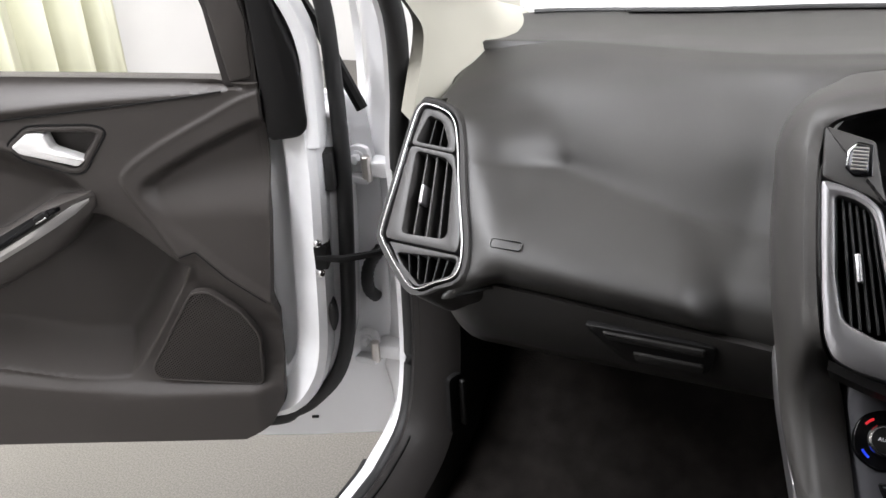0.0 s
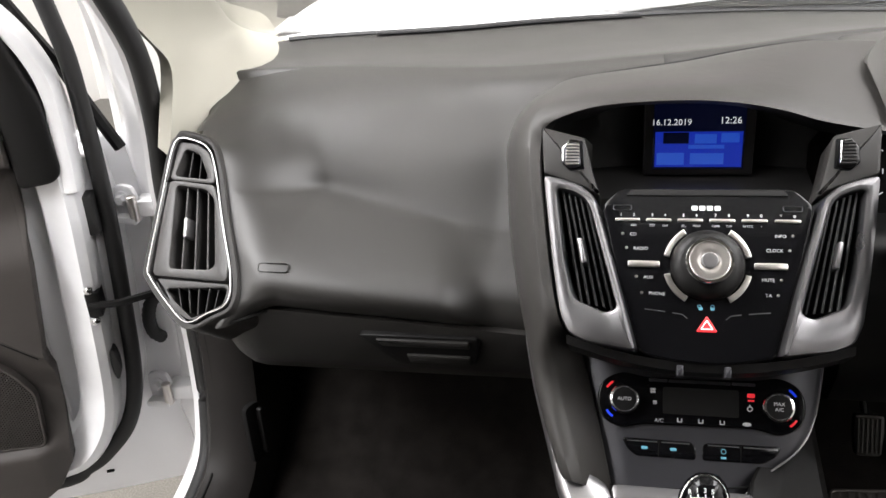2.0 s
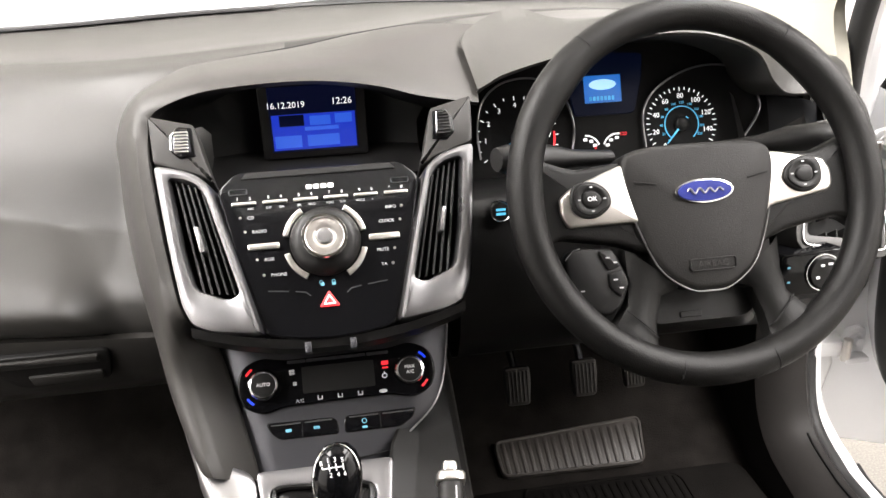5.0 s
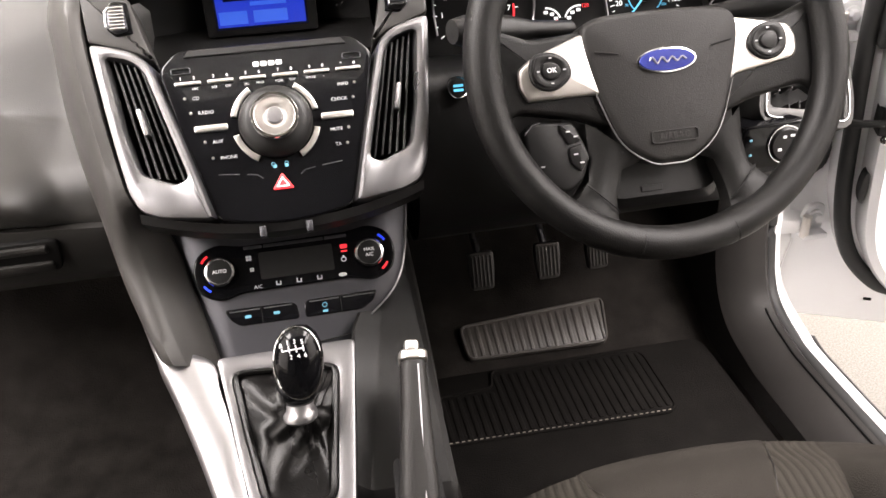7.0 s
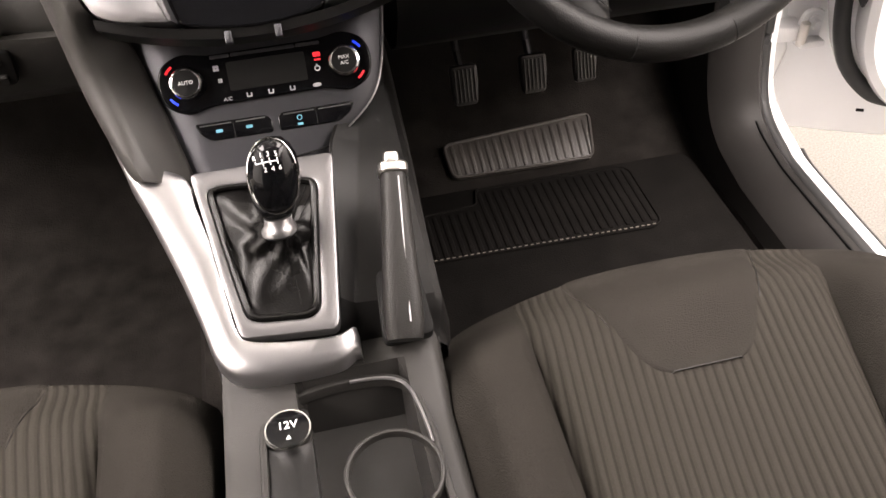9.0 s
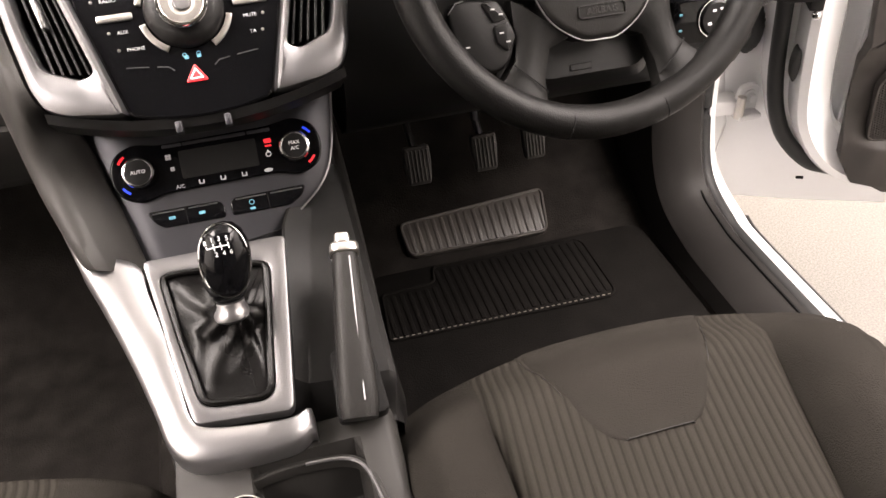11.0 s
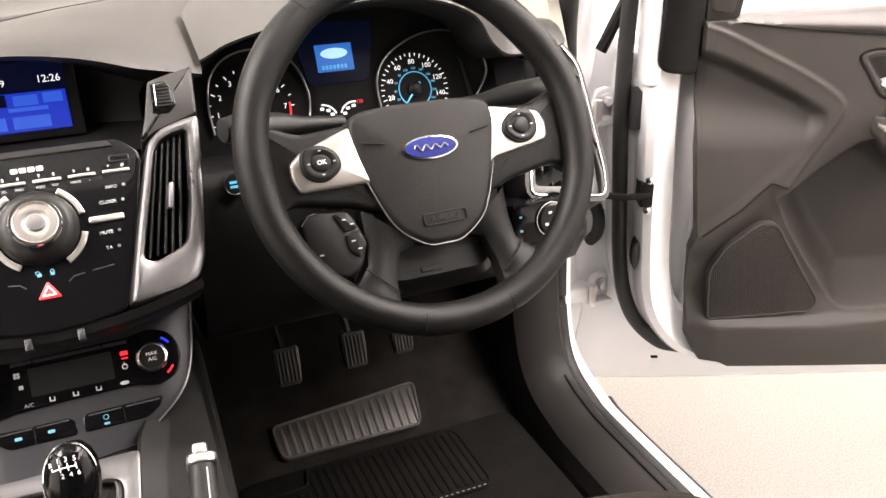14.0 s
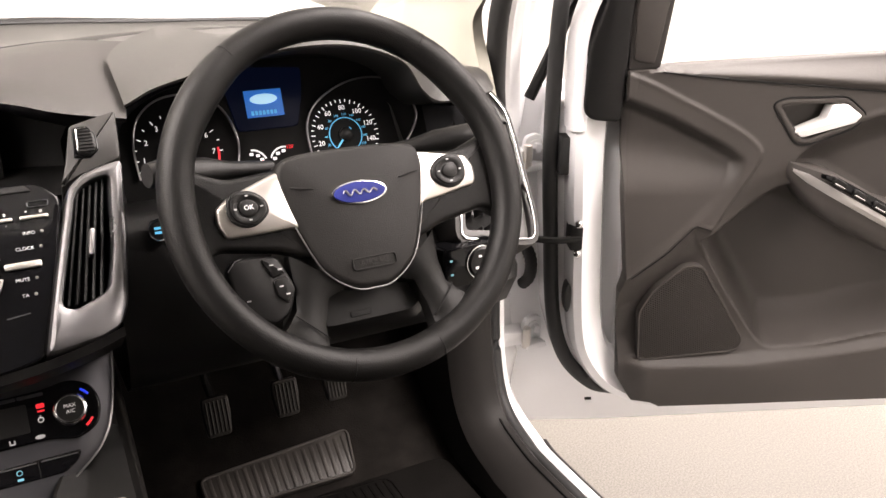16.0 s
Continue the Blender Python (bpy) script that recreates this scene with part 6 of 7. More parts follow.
for s_ in (-1, 1):
    bm = bmesh.new()
    slab(bm, rounded([(s_ * 0.050, 0.034), (s_ * 0.120, 0.028), (s_ * 0.166, 0.046), (s_ * 0.170, 0.0), (s_ * 0.166, -0.056), (s_ * 0.140, -0.036), (s_ * 0.085, -0.046), (s_ * 0.050, -0.060)], 0.008), -0.020, -0.003, WHEEL, 0.006, 3)
    part("upper_spoke", bm, WHEELSKIN, wheel)
    bm = bmesh.new()
    wing = [(-0.0774, 0.0275), (-0.0650, 0.0290), (-0.0600, -0.0290), (-0.0700, -0.0270), (-0.1310, -0.0275), (-0.1375, -0.0140), (-0.1372, 0.0014), (-0.1250, 0.0105)] if s_ < 0 else [(0.0540, 0.0330), (0.0800, 0.0300), (0.1285, 0.0200), (0.1350, 0.0080), (0.1350, -0.0050), (0.1310, -0.0120), (0.0711, -0.0220), (0.0600, -0.0290), (0.0600, 0.0270)]
    slab(bm, rounded(wing, 0.004), -0.006, 0.0020, WHEEL, 0.004, 3, dome=0.0015)
    part("spoke_insert", bm, BRUSHED, wheel, "brushed silver spoke insert")
    PAD = WHEEL @ pose(-0.1085, -0.0025, 0.0030) if s_ < 0 else WHEEL @ pose(0.1020, 0.0055, 0.0030)
    shield = spline([(-0.0190, 0.0060), (-0.0125, 0.0155), (0.0040, 0.0160), (0.0165, 0.0070), (0.0185, -0.0060), (0.0060, -0.0165), (-0.0080, -0.0165), (-0.0180, -0.0080)], 5)
    shield = [Vector((p[0] * (1 if s_ < 0 else -1), p[1])) for p in shield]
    bm = bmesh.new()
    slab(bm, shield, 0.0, 0.0042, PAD, 0.0018, 3)
    pad_ = part("button_ring", bm, BLACK, wheel, "round black button pad")
    bm = bmesh.new()
    band(bm, [p * 0.86 for p in shield], [p * 0.50 for p in shield], 0.003, 0.0060, PAD, 0.0016, 60, 0.0008)
    part("rocker_ring", bm, BLACK, pad_)
    bm = bmesh.new()
    slab(bm, [p * 0.44 for p in shield], 0.003, 0.0066, PAD, 0.0014, 2)
    part("centre_button", bm, BLACK, pad_)
    if s_ < 0:
        lettering("button_word", "OK", 0.0062, PAD @ pose(0, 0, 0.0068), WHITEMARK, pad_)
    for a in (0, 90, 180, 270):
        bm = bmesh.new()
        bars(bm, 0.0122 * math.cos(radians(a)), 0.0112 * math.sin(radians(a)), 0.0026, 0.0013, PAD @ pose(0, 0, 0.0058))
        part("button_symbol", bm, GREYMARK, pad_)
    bm = bmesh.new()
    rows = []
    for p, q, w in (((-0.078, -0.050), (-0.025, -0.092), -0.006), ((-0.0775, -0.082), (-0.045, -0.098), -0.007), ((-0.0800, -0.103), (-0.0535, -0.124), -0.005), ((-0.0920, -0.1160), (-0.0550, -0.145), -0.001), ((-0.104, -0.1250), (-0.0500, -0.154), 0.001), ((-0.120, -0.1320), (-0.0440, -0.166), -0.001)):
        a_, b_ = Vector((s_ * -p[0], p[1])), Vector((s_ * -q[0], q[1]))
        rows.append([WHEEL @ Vector((*a_.lerp(b_, f), w + dw)) for f, dw in ((0, -0.020), (0.03, -0.003), (0.2, 0.002), (0.5, 0.003), (0.8, 0.002), (0.97, -0.003), (1.0, -0.020))])
    loft(bm, rows)
    part("lower_spoke", bm, SPOKESKIN, wheel)
    bm = bmesh.new()
    tube(bm, [WHEEL @ Vector((s_ * x, y, w)) for x, y, w in ((0.0830, -0.1075, -0.002), (0.0780, -0.1130, 0.0015), (0.0680, -0.1230, 0.0022), (0.0590, -0.1320, 0.0015), (0.0550, -0.1360, -0.003))], 0.0008, 6)
    part("spoke_seam", bm, MATTBLACK, wheel)
bm = bmesh.new()
HUB = spline([(-0.060, 0.0410), (0.0, 0.0440), (0.060, 0.0410), (0.0755, 0.0270), (0.0720, -0.0020), (0.0600, -0.0420), (0.0450, -0.0740), (0.0200, -0.0930), (0.0, -0.0955), (-0.0200, -0.0930), (-0.0450, -0.0740), (-0.0600, -0.0420), (-0.0720, -0.0020), (-0.0755, 0.0270)], 5)
slab(bm, HUB, -0.030, 0.0045, WHEEL, 0.006, 4, dome=0.0045)
part("airbag_cover", bm, COVERSKIN, wheel, "dark grey airbag cover")
bm = bmesh.new()
line = [WHEEL @ Vector((p[0], p[1], 0.0005)) for p in inset(HUB, -0.0012) if p[1] < 0.026]
tube(bm, line, 0.0008, 6)
part("chrome_line", bm, SILVER, wheel, "thin chrome line round the airbag cover")
bm = bmesh.new()
slab(bm, circle(0.0290, 44, 0.0, -0.0035, 0.0118), 0.004, 0.0108, WHEEL, 0.0015, 2)
badge = part("badge", bm, CHROME, wheel, "oval blue and chrome badge")
bm = bmesh.new()
slab(bm, circle(0.0268, 44, 0.0, -0.0035, 0.0100), 0.004, 0.0114, WHEEL, 0.0006, 1, dome=0.0006)
part("badge_field", bm, material("deep_blue_enamel", (0.012, 0.018, 0.13), 0.5, blotch=0.05, spec=0.15), badge)
bm = bmesh.new()
tube(bm, [WHEEL @ Vector((-0.0175 + 0.00146 * k, -0.0035 + 0.0030 * math.sin(k * 0.95) * (1 - 0.5 * k / 24), 0.0122)) for k in range(25)], [0.0006 + 0.0005 * abs(math.sin(k * 0.475)) for k in range(25)], 6)
part("badge_mark", bm, SILVER, badge)
bm = bmesh.new()
band(bm, rrect(0.046, 0.0115, 0.002, 0.002, -0.0720), rrect(0.044, 0.0098, 0.0016, 0.002, -0.0720), 0.004, 0.0078, WHEEL, 0.0002, 40)
part("airbag_mark", bm, COVERSKIN, wheel)
lettering("airbag_word", "AIRBAG", 0.0088, WHEEL @ pose(0.002, -0.0720, 0.0076), HARD, wheel)
for s_ in (-1, 1):
    bm = bmesh.new()
    tube(bm, [WHEEL @ Vector((s_ * 0.045, 0.006, 0.0086)), WHEEL @ Vector((s_ * 0.066, 0.010, 0.0066))], 0.0007, 6)
    part("cover_line", bm, MATTBLACK, wheel)
# cruise switch pad at the driver's left thumb
bm = bmesh.new()
slab(bm, rounded([(-0.1365, -0.0520), (-0.1253, -0.0450), (-0.0875, -0.0480), (-0.0745, -0.0808), (-0.0840, -0.1040), (-0.1000, -0.1130), (-0.1190, -0.1037), (-0.1345, -0.0762)], 0.008), -0.022, -0.008, WHEEL, 0.004, 3)
cruise = part("cruise_pad", bm, BLACK, wheel, "black cruise control pad")
for pts in ([(-0.1040, -0.0500), (-0.0905, -0.0500), (-0.0830, -0.0660), (-0.0960, -0.0690)], [(-0.0960, -0.0715), (-0.0820, -0.0690), (-0.0770, -0.0830), (-0.0860, -0.0950), (-0.0950, -0.0860)]):
    bm = bmesh.new()
    slab(bm, rounded(pts, 0.003), -0.010, -0.0045, WHEEL, 0.002)
    part("rocker", bm, BLACK, cruise)
for x, y in ((-0.0955, -0.0570), (-0.0885, -0.0620), (-0.0900, -0.0780), (-0.0850, -0.0860), (-0.1215, -0.0860)):
    bm = bmesh.new()
    bars(bm, x, y, 0.0040, 0.0014, WHEEL @ pose(0, 0, -0.0044 if x > -0.11 else -0.0079))
    part("rocker_word", bm, GREYMARK, cruise)
bm = bmesh.new()
tube(bm, [WHEEL @ Vector((-0.1350, -0.0560, -0.0085)), WHEEL @ Vector((-0.1270, -0.0475, -0.0082)), WHEEL @ Vector((-0.1200, -0.0462, -0.0082))], 0.0005, 5)
part("pad_line", bm, SILVER, cruise)

# column shroud and stalks
column = thing("steering_column", "black steering column shroud with two stalks", "steering column")
bm = bmesh.new()
rows = []
for w, hw, v0, v1 in ((-0.030, 0.058, -0.125, 0.020), (-0.045, 0.066, -0.135, 0.032), (-0.10, 0.070, -0.135, 0.040), (-0.20, 0.070, -0.12, 0.040)):
    rows.append([WHEEL @ Vector((p[0], p[1], w)) for p in rounded([(-hw, v0), (hw, v0), (hw, v1), (-hw, v1)], 0.02, 4)])
loft(bm, rows, closed=True, caps=True)
part("shroud", bm, BLACK, column)
bm = bmesh.new()
slab(bm, rrect(0.022, 0.006, 0.001, -0.010, -0.118), -0.03, -0.0285, WHEEL, 0.0005, 1)
part("label_plate", bm, BLACK, column)
for s_, end in ((1, (0.545, 1.030, 0.972)), (-1, (0.172, 1.030, 0.972))):
    a_ = Vector((0.354 + s_ * 0.055, 1.06, 0.955))
    b_ = Vector(end)
    bm = bmesh.new()
    tube(bm, [a_, a_.lerp(b_, 0.35), a_.lerp(b_, 0.55), a_.lerp(b_, 0.9), b_], [0.009, 0.011, 0.0175, 0.0185, 0.014], 14, squash=0.8)
    stalk = part("stalk", bm, BLACK, column, "black control stalk")
    if s_ > 0:
        for f in (0.55, 0.68, 0.82):
            bm = bmesh.new()
            c = a_.lerp(b_, f) + Vector((0, -0.0145, 0.002))
            bars(bm, 0, 0, 0.0022, 0.009, axes(c, (1, 0, 0), (0, 0, 1), (0, -1, 0)), 0.0008)
            part("stalk_mark", bm, GREYMARK, stalk)

# ---- centre console ----
bm = bmesh.new()
rows = []
PROF = [  # y, top z, left x, right x
    (1.20, 0.780, -0.135, 0.128), (1.05, 0.745, -0.140, 0.126), (0.98, 0.722, -0.140, 0.125), (0.93, 0.706, -0.135, 0.124), (0.88, 0.688, -0.117, 0.122), (0.83, 0.665, -0.100, 0.118), (0.79, 0.642, -0.088, 0.112),
    (0.768, 0.618, -0.086, 0.109), (0.752, 0.615, -0.087, 0.108), (0.70, 0.600, -0.090, 0.107), (0.60, 0.594, -0.092, 0.107), (0.30, 0.585, -0.095, 0.107), (0.0, 0.585, -0.095, 0.107), (-0.5, 0.585, -0.095, 0.107)]
rows_y = []
for (ya, za, la, ra), (yb, zb, lb, rb) in zip(PROF, PROF[1:]):
    n_ = max(1, round((ya - yb) / 0.02)) if 0.5 < ya < 0.80 else 1
    rows_y += [(ya + (yb - ya) * k / n_, za + (zb - za) * k / n_, la + (lb - la) * k / n_, ra + (rb - ra) * k / n_) for k in range(n_)]
rows_y.append(PROF[-1])
for y, z, l, r in rows_y:
    dip = 0.055 * ease(y, 0.52, 0.53) * (1 - ease(y, 0.738, 0.746))
    left = z
    z -= 0.030 * ease(y, 0.772, 0.785)
    rows.append([Vector((l + 0.035, y, 0.345)), Vector((l + 0.02, y, left - 0.12)), Vector((l + 0.002, y, left - 0.016)), Vector((l + 0.004, y, left - 0.004)), Vector((l + 0.012, y, left)), Vector((-0.022, y, z)), Vector((-0.016, y, z - dip)), Vector((0.068, y, z - dip)), Vector((0.074, y, z)), Vector((r - 0.012, y, z)), Vector((r - 0.004, y, z - 0.004)), Vector((r, y, z - 0.014)), Vector((r + 0.004, y, z - 0.12)), Vector((r + 0.012, y, 0.345))])
loft(bm, rows)
part("body", bm, HARD, console, sharp=50)
CON = tilted((-0.012, 0.85, 0.684), 66)
bm = bmesh.new()
PLATE = rounded([(-0.0720, 0.0790), (0.0585, 0.0790), (0.0466, -0.0135), (0.0374, -0.0830), (0.0340, -0.0900), (-0.0462, -0.0830), (-0.0552, -0.0332), (-0.0631, 0.0225)], 0.006)
BOOTHOLE = rounded([(-0.0590, 0.0590), (-0.0470, 0.0625), (0.0310, 0.0570), (0.0395, 0.0510), (0.0310, -0.0098), (0.0235, -0.0690), (0.0150, -0.0760), (-0.0320, -0.0710), (-0.0392, -0.0640), (-0.0508, 0.0031)], 0.008)
band(bm, PLATE, BOOTHOLE, -0.012, 0.0045, CON, 0.0025, 110)
part("shift_plate", bm, material("shift_plate_paint", (0.135, 0.132, 0.135), 0.34, metal=0.7, grain=0.05, grain_size=3000, blotch=0.05), console, "dark silver plate round the gear lever")
bm = bmesh.new()
tube(bm, [CLIMATE @ Vector((-0.088 + 0.0145 * k, -0.081 - 0.004 * math.sin(math.pi * k / 10) + 0.0009 * k, 0.0012)) for k in range(11)], 0.0008, 6)
part("fascia_joint", bm, MATTBLACK, console)
# satin silver trim: down the passenger side and round the rear
bm = bmesh.new()
OUTL = [(-0.176, 1.040, 0.815), (-0.166, 1.005, 0.785), (-0.152, 0.965, 0.757), (-0.139, 0.928, 0.733), (-0.134, 0.915, 0.724), (-0.123, 0.890, 0.708), (-0.104, 0.840, 0.680), (-0.090, 0.795, 0.656), (-0.081, 0.764, 0.640), (-0.062, 0.747, 0.633), (-0.024, 0.743, 0.6315), (0.018, 0.744, 0.6320), (0.034, 0.752, 0.6345)]
INL = [(-0.171, 1.036, 0.817), (-0.160, 1.000, 0.787), (-0.143, 0.958, 0.760), (-0.128, 0.931, 0.736), (-0.0890, 0.9195, 0.7195), (-0.0815, 0.890, 0.7065), (-0.0720, 0.850, 0.6890), (-0.0650, 0.806, 0.6690), (-0.0605, 0.780, 0.6575), (-0.0500, 0.7695, 0.6525), (-0.0140, 0.7630, 0.6500), (0.0190, 0.7620, 0.6480), (0.0345, 0.7690, 0.6470)]
rows = []
for a, b in zip(spline(OUTL, 5, False), spline(INL, 5, False)):
    up = Vector((0, -0.3, 0.95))
    rows.append([a - up * 0.018 + (a - b) * 0.03, a - up * 0.004, a + (b - a) * 0.06 + up * 0.0012, a + (b - a) * 0.16 + up * 0.0032, a.lerp(b, 0.5) + up * 0.0028, b - (b - a) * 0.08 + up * 0.001, b - up * 0.0012, b - up * 0.02])
rows.append([p + Vector((0.0035, 0.001, -0.003)) for p in rows[-1]])
rows.append([p + Vector((0.0015, 0.001, -0.014)) for p in rows[-1]])
loft(bm, rows)
part("silver_trim", bm, SILVER, console, "satin silver trim strip", sharp=50)
# dark passenger-side flank under the beam
bm = bmesh.new()
rows = []
for y, x, zt in ((1.25, -0.165, 0.80), (1.05, -0.166, 0.80), (1.00, -0.155, 0.775), (0.95, -0.143, 0.740), (0.90, -0.124, 0.705), (0.84, -0.102, 0.668), (0.78, -0.088, 0.630)):
    rows.append([Vector((x + 0.006, y, zt)), Vector((x + 0.012, y, zt - 0.03)), Vector((x + 0.030, y, zt - 0.15)), Vector((x + 0.036, y, 0.345))])
loft(bm, rows)
part("flank", bm, HARD, console)
# driver side shoulder: two facets between the shift plate and the handbrake, with a ramp at the rear
SHOULDER = material("dark_gloss_plastic", (0.0060, 0.0057, 0.0054), 0.38, grain=0.12, grain_size=1300, blotch=0.08, spec=0.18)
bm = bmesh.new()
rows = []
for k in range(19):
    y = 1.12 - 0.325 * k / 18
    z = 0.684 + 0.445 * (y - 0.85) if y < 0.923 else 0.7165 + 0.060 * (y - 0.923) / 0.197
    xl = 0.118 - 0.075 * ease((1.12 - y) / 0.36, 0.15, 0.55) if y > 0.922 else 0.043 - 0.125 * (0.922 - y)
    xe = max(xl + 0.010, 0.043 + 0.212 * (y - 0.80))
    xe = min(xe, 0.110)
    rows.append([Vector(p) for p in ((xl - 0.003, y, z - 0.020), (xl, y, z - 0.003), (xl + 0.003, y, z - 0.0025), (xe - 0.002, y, z - 0.0115), (xe + 0.002, y, z - 0.0125), (0.112, y, z - 0.018), (0.118, y, z - 0.023), (0.124, y, 0.60), (0.129, y, 0.345))])
end = rows[-1]
for y, f in ((0.790, 0.85), (0.784, 0.55), (0.778, 0.22), (0.772, 0.05), (0.766, 0.0)):
    rows.append([Vector((p[0] - 0.008 * (1 - f), y, min(p[2], 0.6065 + (p[2] - 0.6065) * f))) for p in end])
loft(bm, rows)
part("shoulder", bm, SHOULDER, console, sharp=20)
bm = bmesh.new()
tube(bm, [(0.028, 0.7665, 0.6075), (0.070, 0.770, 0.6070), (0.108, 0.777, 0.6065)], 0.0007, 6)
part("panel_joint", bm, MATTBLACK, console)

# cup tray with its 12 volt socket
tray = thing("cup_tray", "dark cup tray with a silver rim highlight and 12 volt socket", "cup holder")
TRAY = axes((0.012, 0.66, 0.600), (1, 0, 0), (0, 1, 0), (0, 0, 1))
TO = rounded([(-0.072, -0.09), (0.078, -0.09), (0.074, 0.030), (0.066, 0.074), (0.044, 0.088), (-0.010, 0.090), (-0.052, 0.080), (-0.068, 0.060)], 0.022, 6)
bm = bmesh.new()
band(bm, TO, inset(TO, 0.006), -0.006, 0.0055, TRAY, 0.002, 100)
part("rim", bm, HARD, tray)
# silver line painted as the highlight on the rim's driver side
bm = bmesh.new()
tube(bm, [TRAY @ Vector((*p, 0.006)) for p in inset(TO, 0.006) if p[0] > 0.005 and p[1] > -0.06], 0.0016, 6)
part("rim_highlight", bm, SILVER, tray)
bm = bmesh.new()
slab(bm, rounded([(-0.066, -0.085), (-0.026, -0.085), (-0.026, 0.070), (-0.046, 0.074), (-0.062, 0.056)], 0.008), -0.004, 0.0012, TRAY, 0.001)
part("tray_floor", bm, BLACK, tray)
bm = bmesh.new()
band(bm, circle(0.040, 40, 0.034, -0.012), circle(0.036, 40, 0.034, -0.012), 0.0, 0.008, TRAY, 0.002, 60)
part("cup_ring", bm, HARD, tray)
sock = thing("power_socket", "round 12 volt socket with a chrome rim", "socket")
SM = TRAY @ pose(-0.044, 0.046, 0.003)
bm = bmesh.new()
lathe(bm, [(0.0200, -0.003), (0.0200, 0.0055), (0.0190, 0.0072), (0.0178, 0.0070), (0.0176, 0.001)], SM, 36)
part("rim", bm, CHROME, sock)
bm = bmesh.new()
lathe(bm, [(0.0174, 0.0), (0.0174, 0.0062), (0.008, 0.0072), (0.001, 0.0073)], SM, 36)
part("cap", bm, GLOSS, sock)
lettering("socket_word", "12V", 0.0105, SM @ pose(0, 0.003, 0.0075), WHITEMARK, sock)
bm = bmesh.new()
slab(bm, [Vector((-0.0022, -0.0105)), Vector((0.0022, -0.0105)), Vector((0, -0.0068))], 0.006, 0.0078, SM, 0.0002, 1)
part("arrow", bm, WHITEMARK, sock)

# ---- gear lever ----
gear = thing("gear_lever", "gear lever with glossy black knob and black leather boot", "gear lever")
base = [Vector(p) for p in resample(BOOTHOLE, 48)]
bm = bmesh.new()
rows = []
topc = Vector((-0.002, 0.010))
for k in range(12):
    f = k / 11
    hgt = 0.002 + 0.029 * f ** 1.35
    sc = 1.0 - 0.74 * f ** 0.80
    row = []
    for j, p in enumerate(base):
        neck = Vector((0.001, 0.0175)) + (p - topc).normalized() * 0.0125
        q = (topc + (p - topc) * sc).lerp(neck, f * f)
        a = math.atan2(p[1] - topc[1], p[0] - topc[0])
        fold = 0.0068 * math.sin(math.pi * f) * (math.sin(3 * a + 5 * f) * 0.7 + math.sin(7 * a - 9 * f) * 0.5)
        sag = -0.004 * math.sin(math.pi * min(1, f * 1.15)) * (1 if math.sin(a) < 0 else 0.5)
        row.append(CON @ Vector((q[0] + fold * math.cos(a), q[1] + fold * math.sin(a) - 0.012 * f, hgt + sag + 0.4 * fold)))
    rows.append(row)
loft(bm, rows, closed=True)
bm.normal_update()
boot_tree = BVHTree.FromBMesh(bm)
part("boot", bm, LEATHER, gear, "folded black leather boot", sharp=80)
bm = bmesh.new()
tube(bm, [CON @ Vector((*p, 0.0052)) for p in inset(base, 0.003)], 0.0028, 8, closed=True)
part("boot_rim", bm, LEATHER, gear)
for start_, stop_ in (((0.029, 0.050), (0.014, 0.016)), ((0.034, 0.046), (0.018, 0.012)), ((0.004, -0.016), (0.008, -0.062))):
    seam = []
    for q in range(17):
        eye = CON @ Vector((start_[0] + (stop_[0] - start_[0]) * q / 16, start_[1] + (stop_[1] - start_[1]) * q / 16, 0.08))
        hit = boot_tree.ray_cast(eye, CON.to_3x3() @ Vector((0, 0, -1)))[0]
        if hit:
            seam.append(hit)
    bm = bmesh.new()
    tube(bm, seam, [0.0005 + 0.0003 * (q % 2) for q in range(len(seam))], 6)
    part("stitched_seam", bm, LEATHER, gear)
GK = axes((-0.012, 0.838, 0.700), (1, 0, 0), Vector((0.0, 0.94, -0.34)).normalized(), Vector((0.09, 0.34, 0.94)).normalized())
bm = bmesh.new()
lathe(bm, [(0.0125, 0.002), (0.0150, 0.0045), (0.0152, 0.008), (0.0140, 0.011), (0.0122, 0.014), (0.0118, 0.019)], GK, 32)
part("collar", bm, SILVER, gear, "bright silver collar")
bm = bmesh.new()
prof = [(0.0105, 0.018), (0.0150, 0.023), (0.0195, 0.034), (0.0220, 0.048), (0.0222, 0.060), (0.0203, 0.072), (0.0163, 0.081), (0.0105, 0.0870), (0.004, 0.0890)]
rows = []
for r, h in prof:
    rows.append([GK @ Vector((r * math.cos(2 * math.pi * i / 36), r * 0.92 * math.sin(2 * math.pi * i / 36) - 0.10 * (h - 0.05), h)) for i in range(36)])
loft(bm, rows, closed=True, caps=True)
bm.normal_update()
knob_tree = BVHTree.FromBMesh(bm)
part("knob", bm, GLOSS, gear, "glossy black gear knob", sharp=70)
rimn = Vector((0.06, -0.66, 0.75)).normalized()
rx_ = (Vector((1, 0, 0)) - rimn * rimn[0]).normalized()
ry2 = rimn.cross(rx_)
FACEK = axes(GK @ Vector((0, -0.004, 0.052)), rx_, ry2, rimn)


def on_knob(x, y, lift=0.0003):
    """The pose on the knob's skin under the point (x, y) of its face."""
    hit, nrm, _, _ = knob_tree.ray_cast(FACEK @ Vector((x, y, 0.1)), -rimn)
    if hit is None:
        return FACEK @ pose(x, y, 0.01)
    nrm = nrm if nrm.dot(rimn) > 0 else -nrm
    e1 = (rx_ - nrm * rx_.dot(nrm)).normalized()
    return axes(hit + nrm * lift, e1, nrm.cross(e1), nrm)


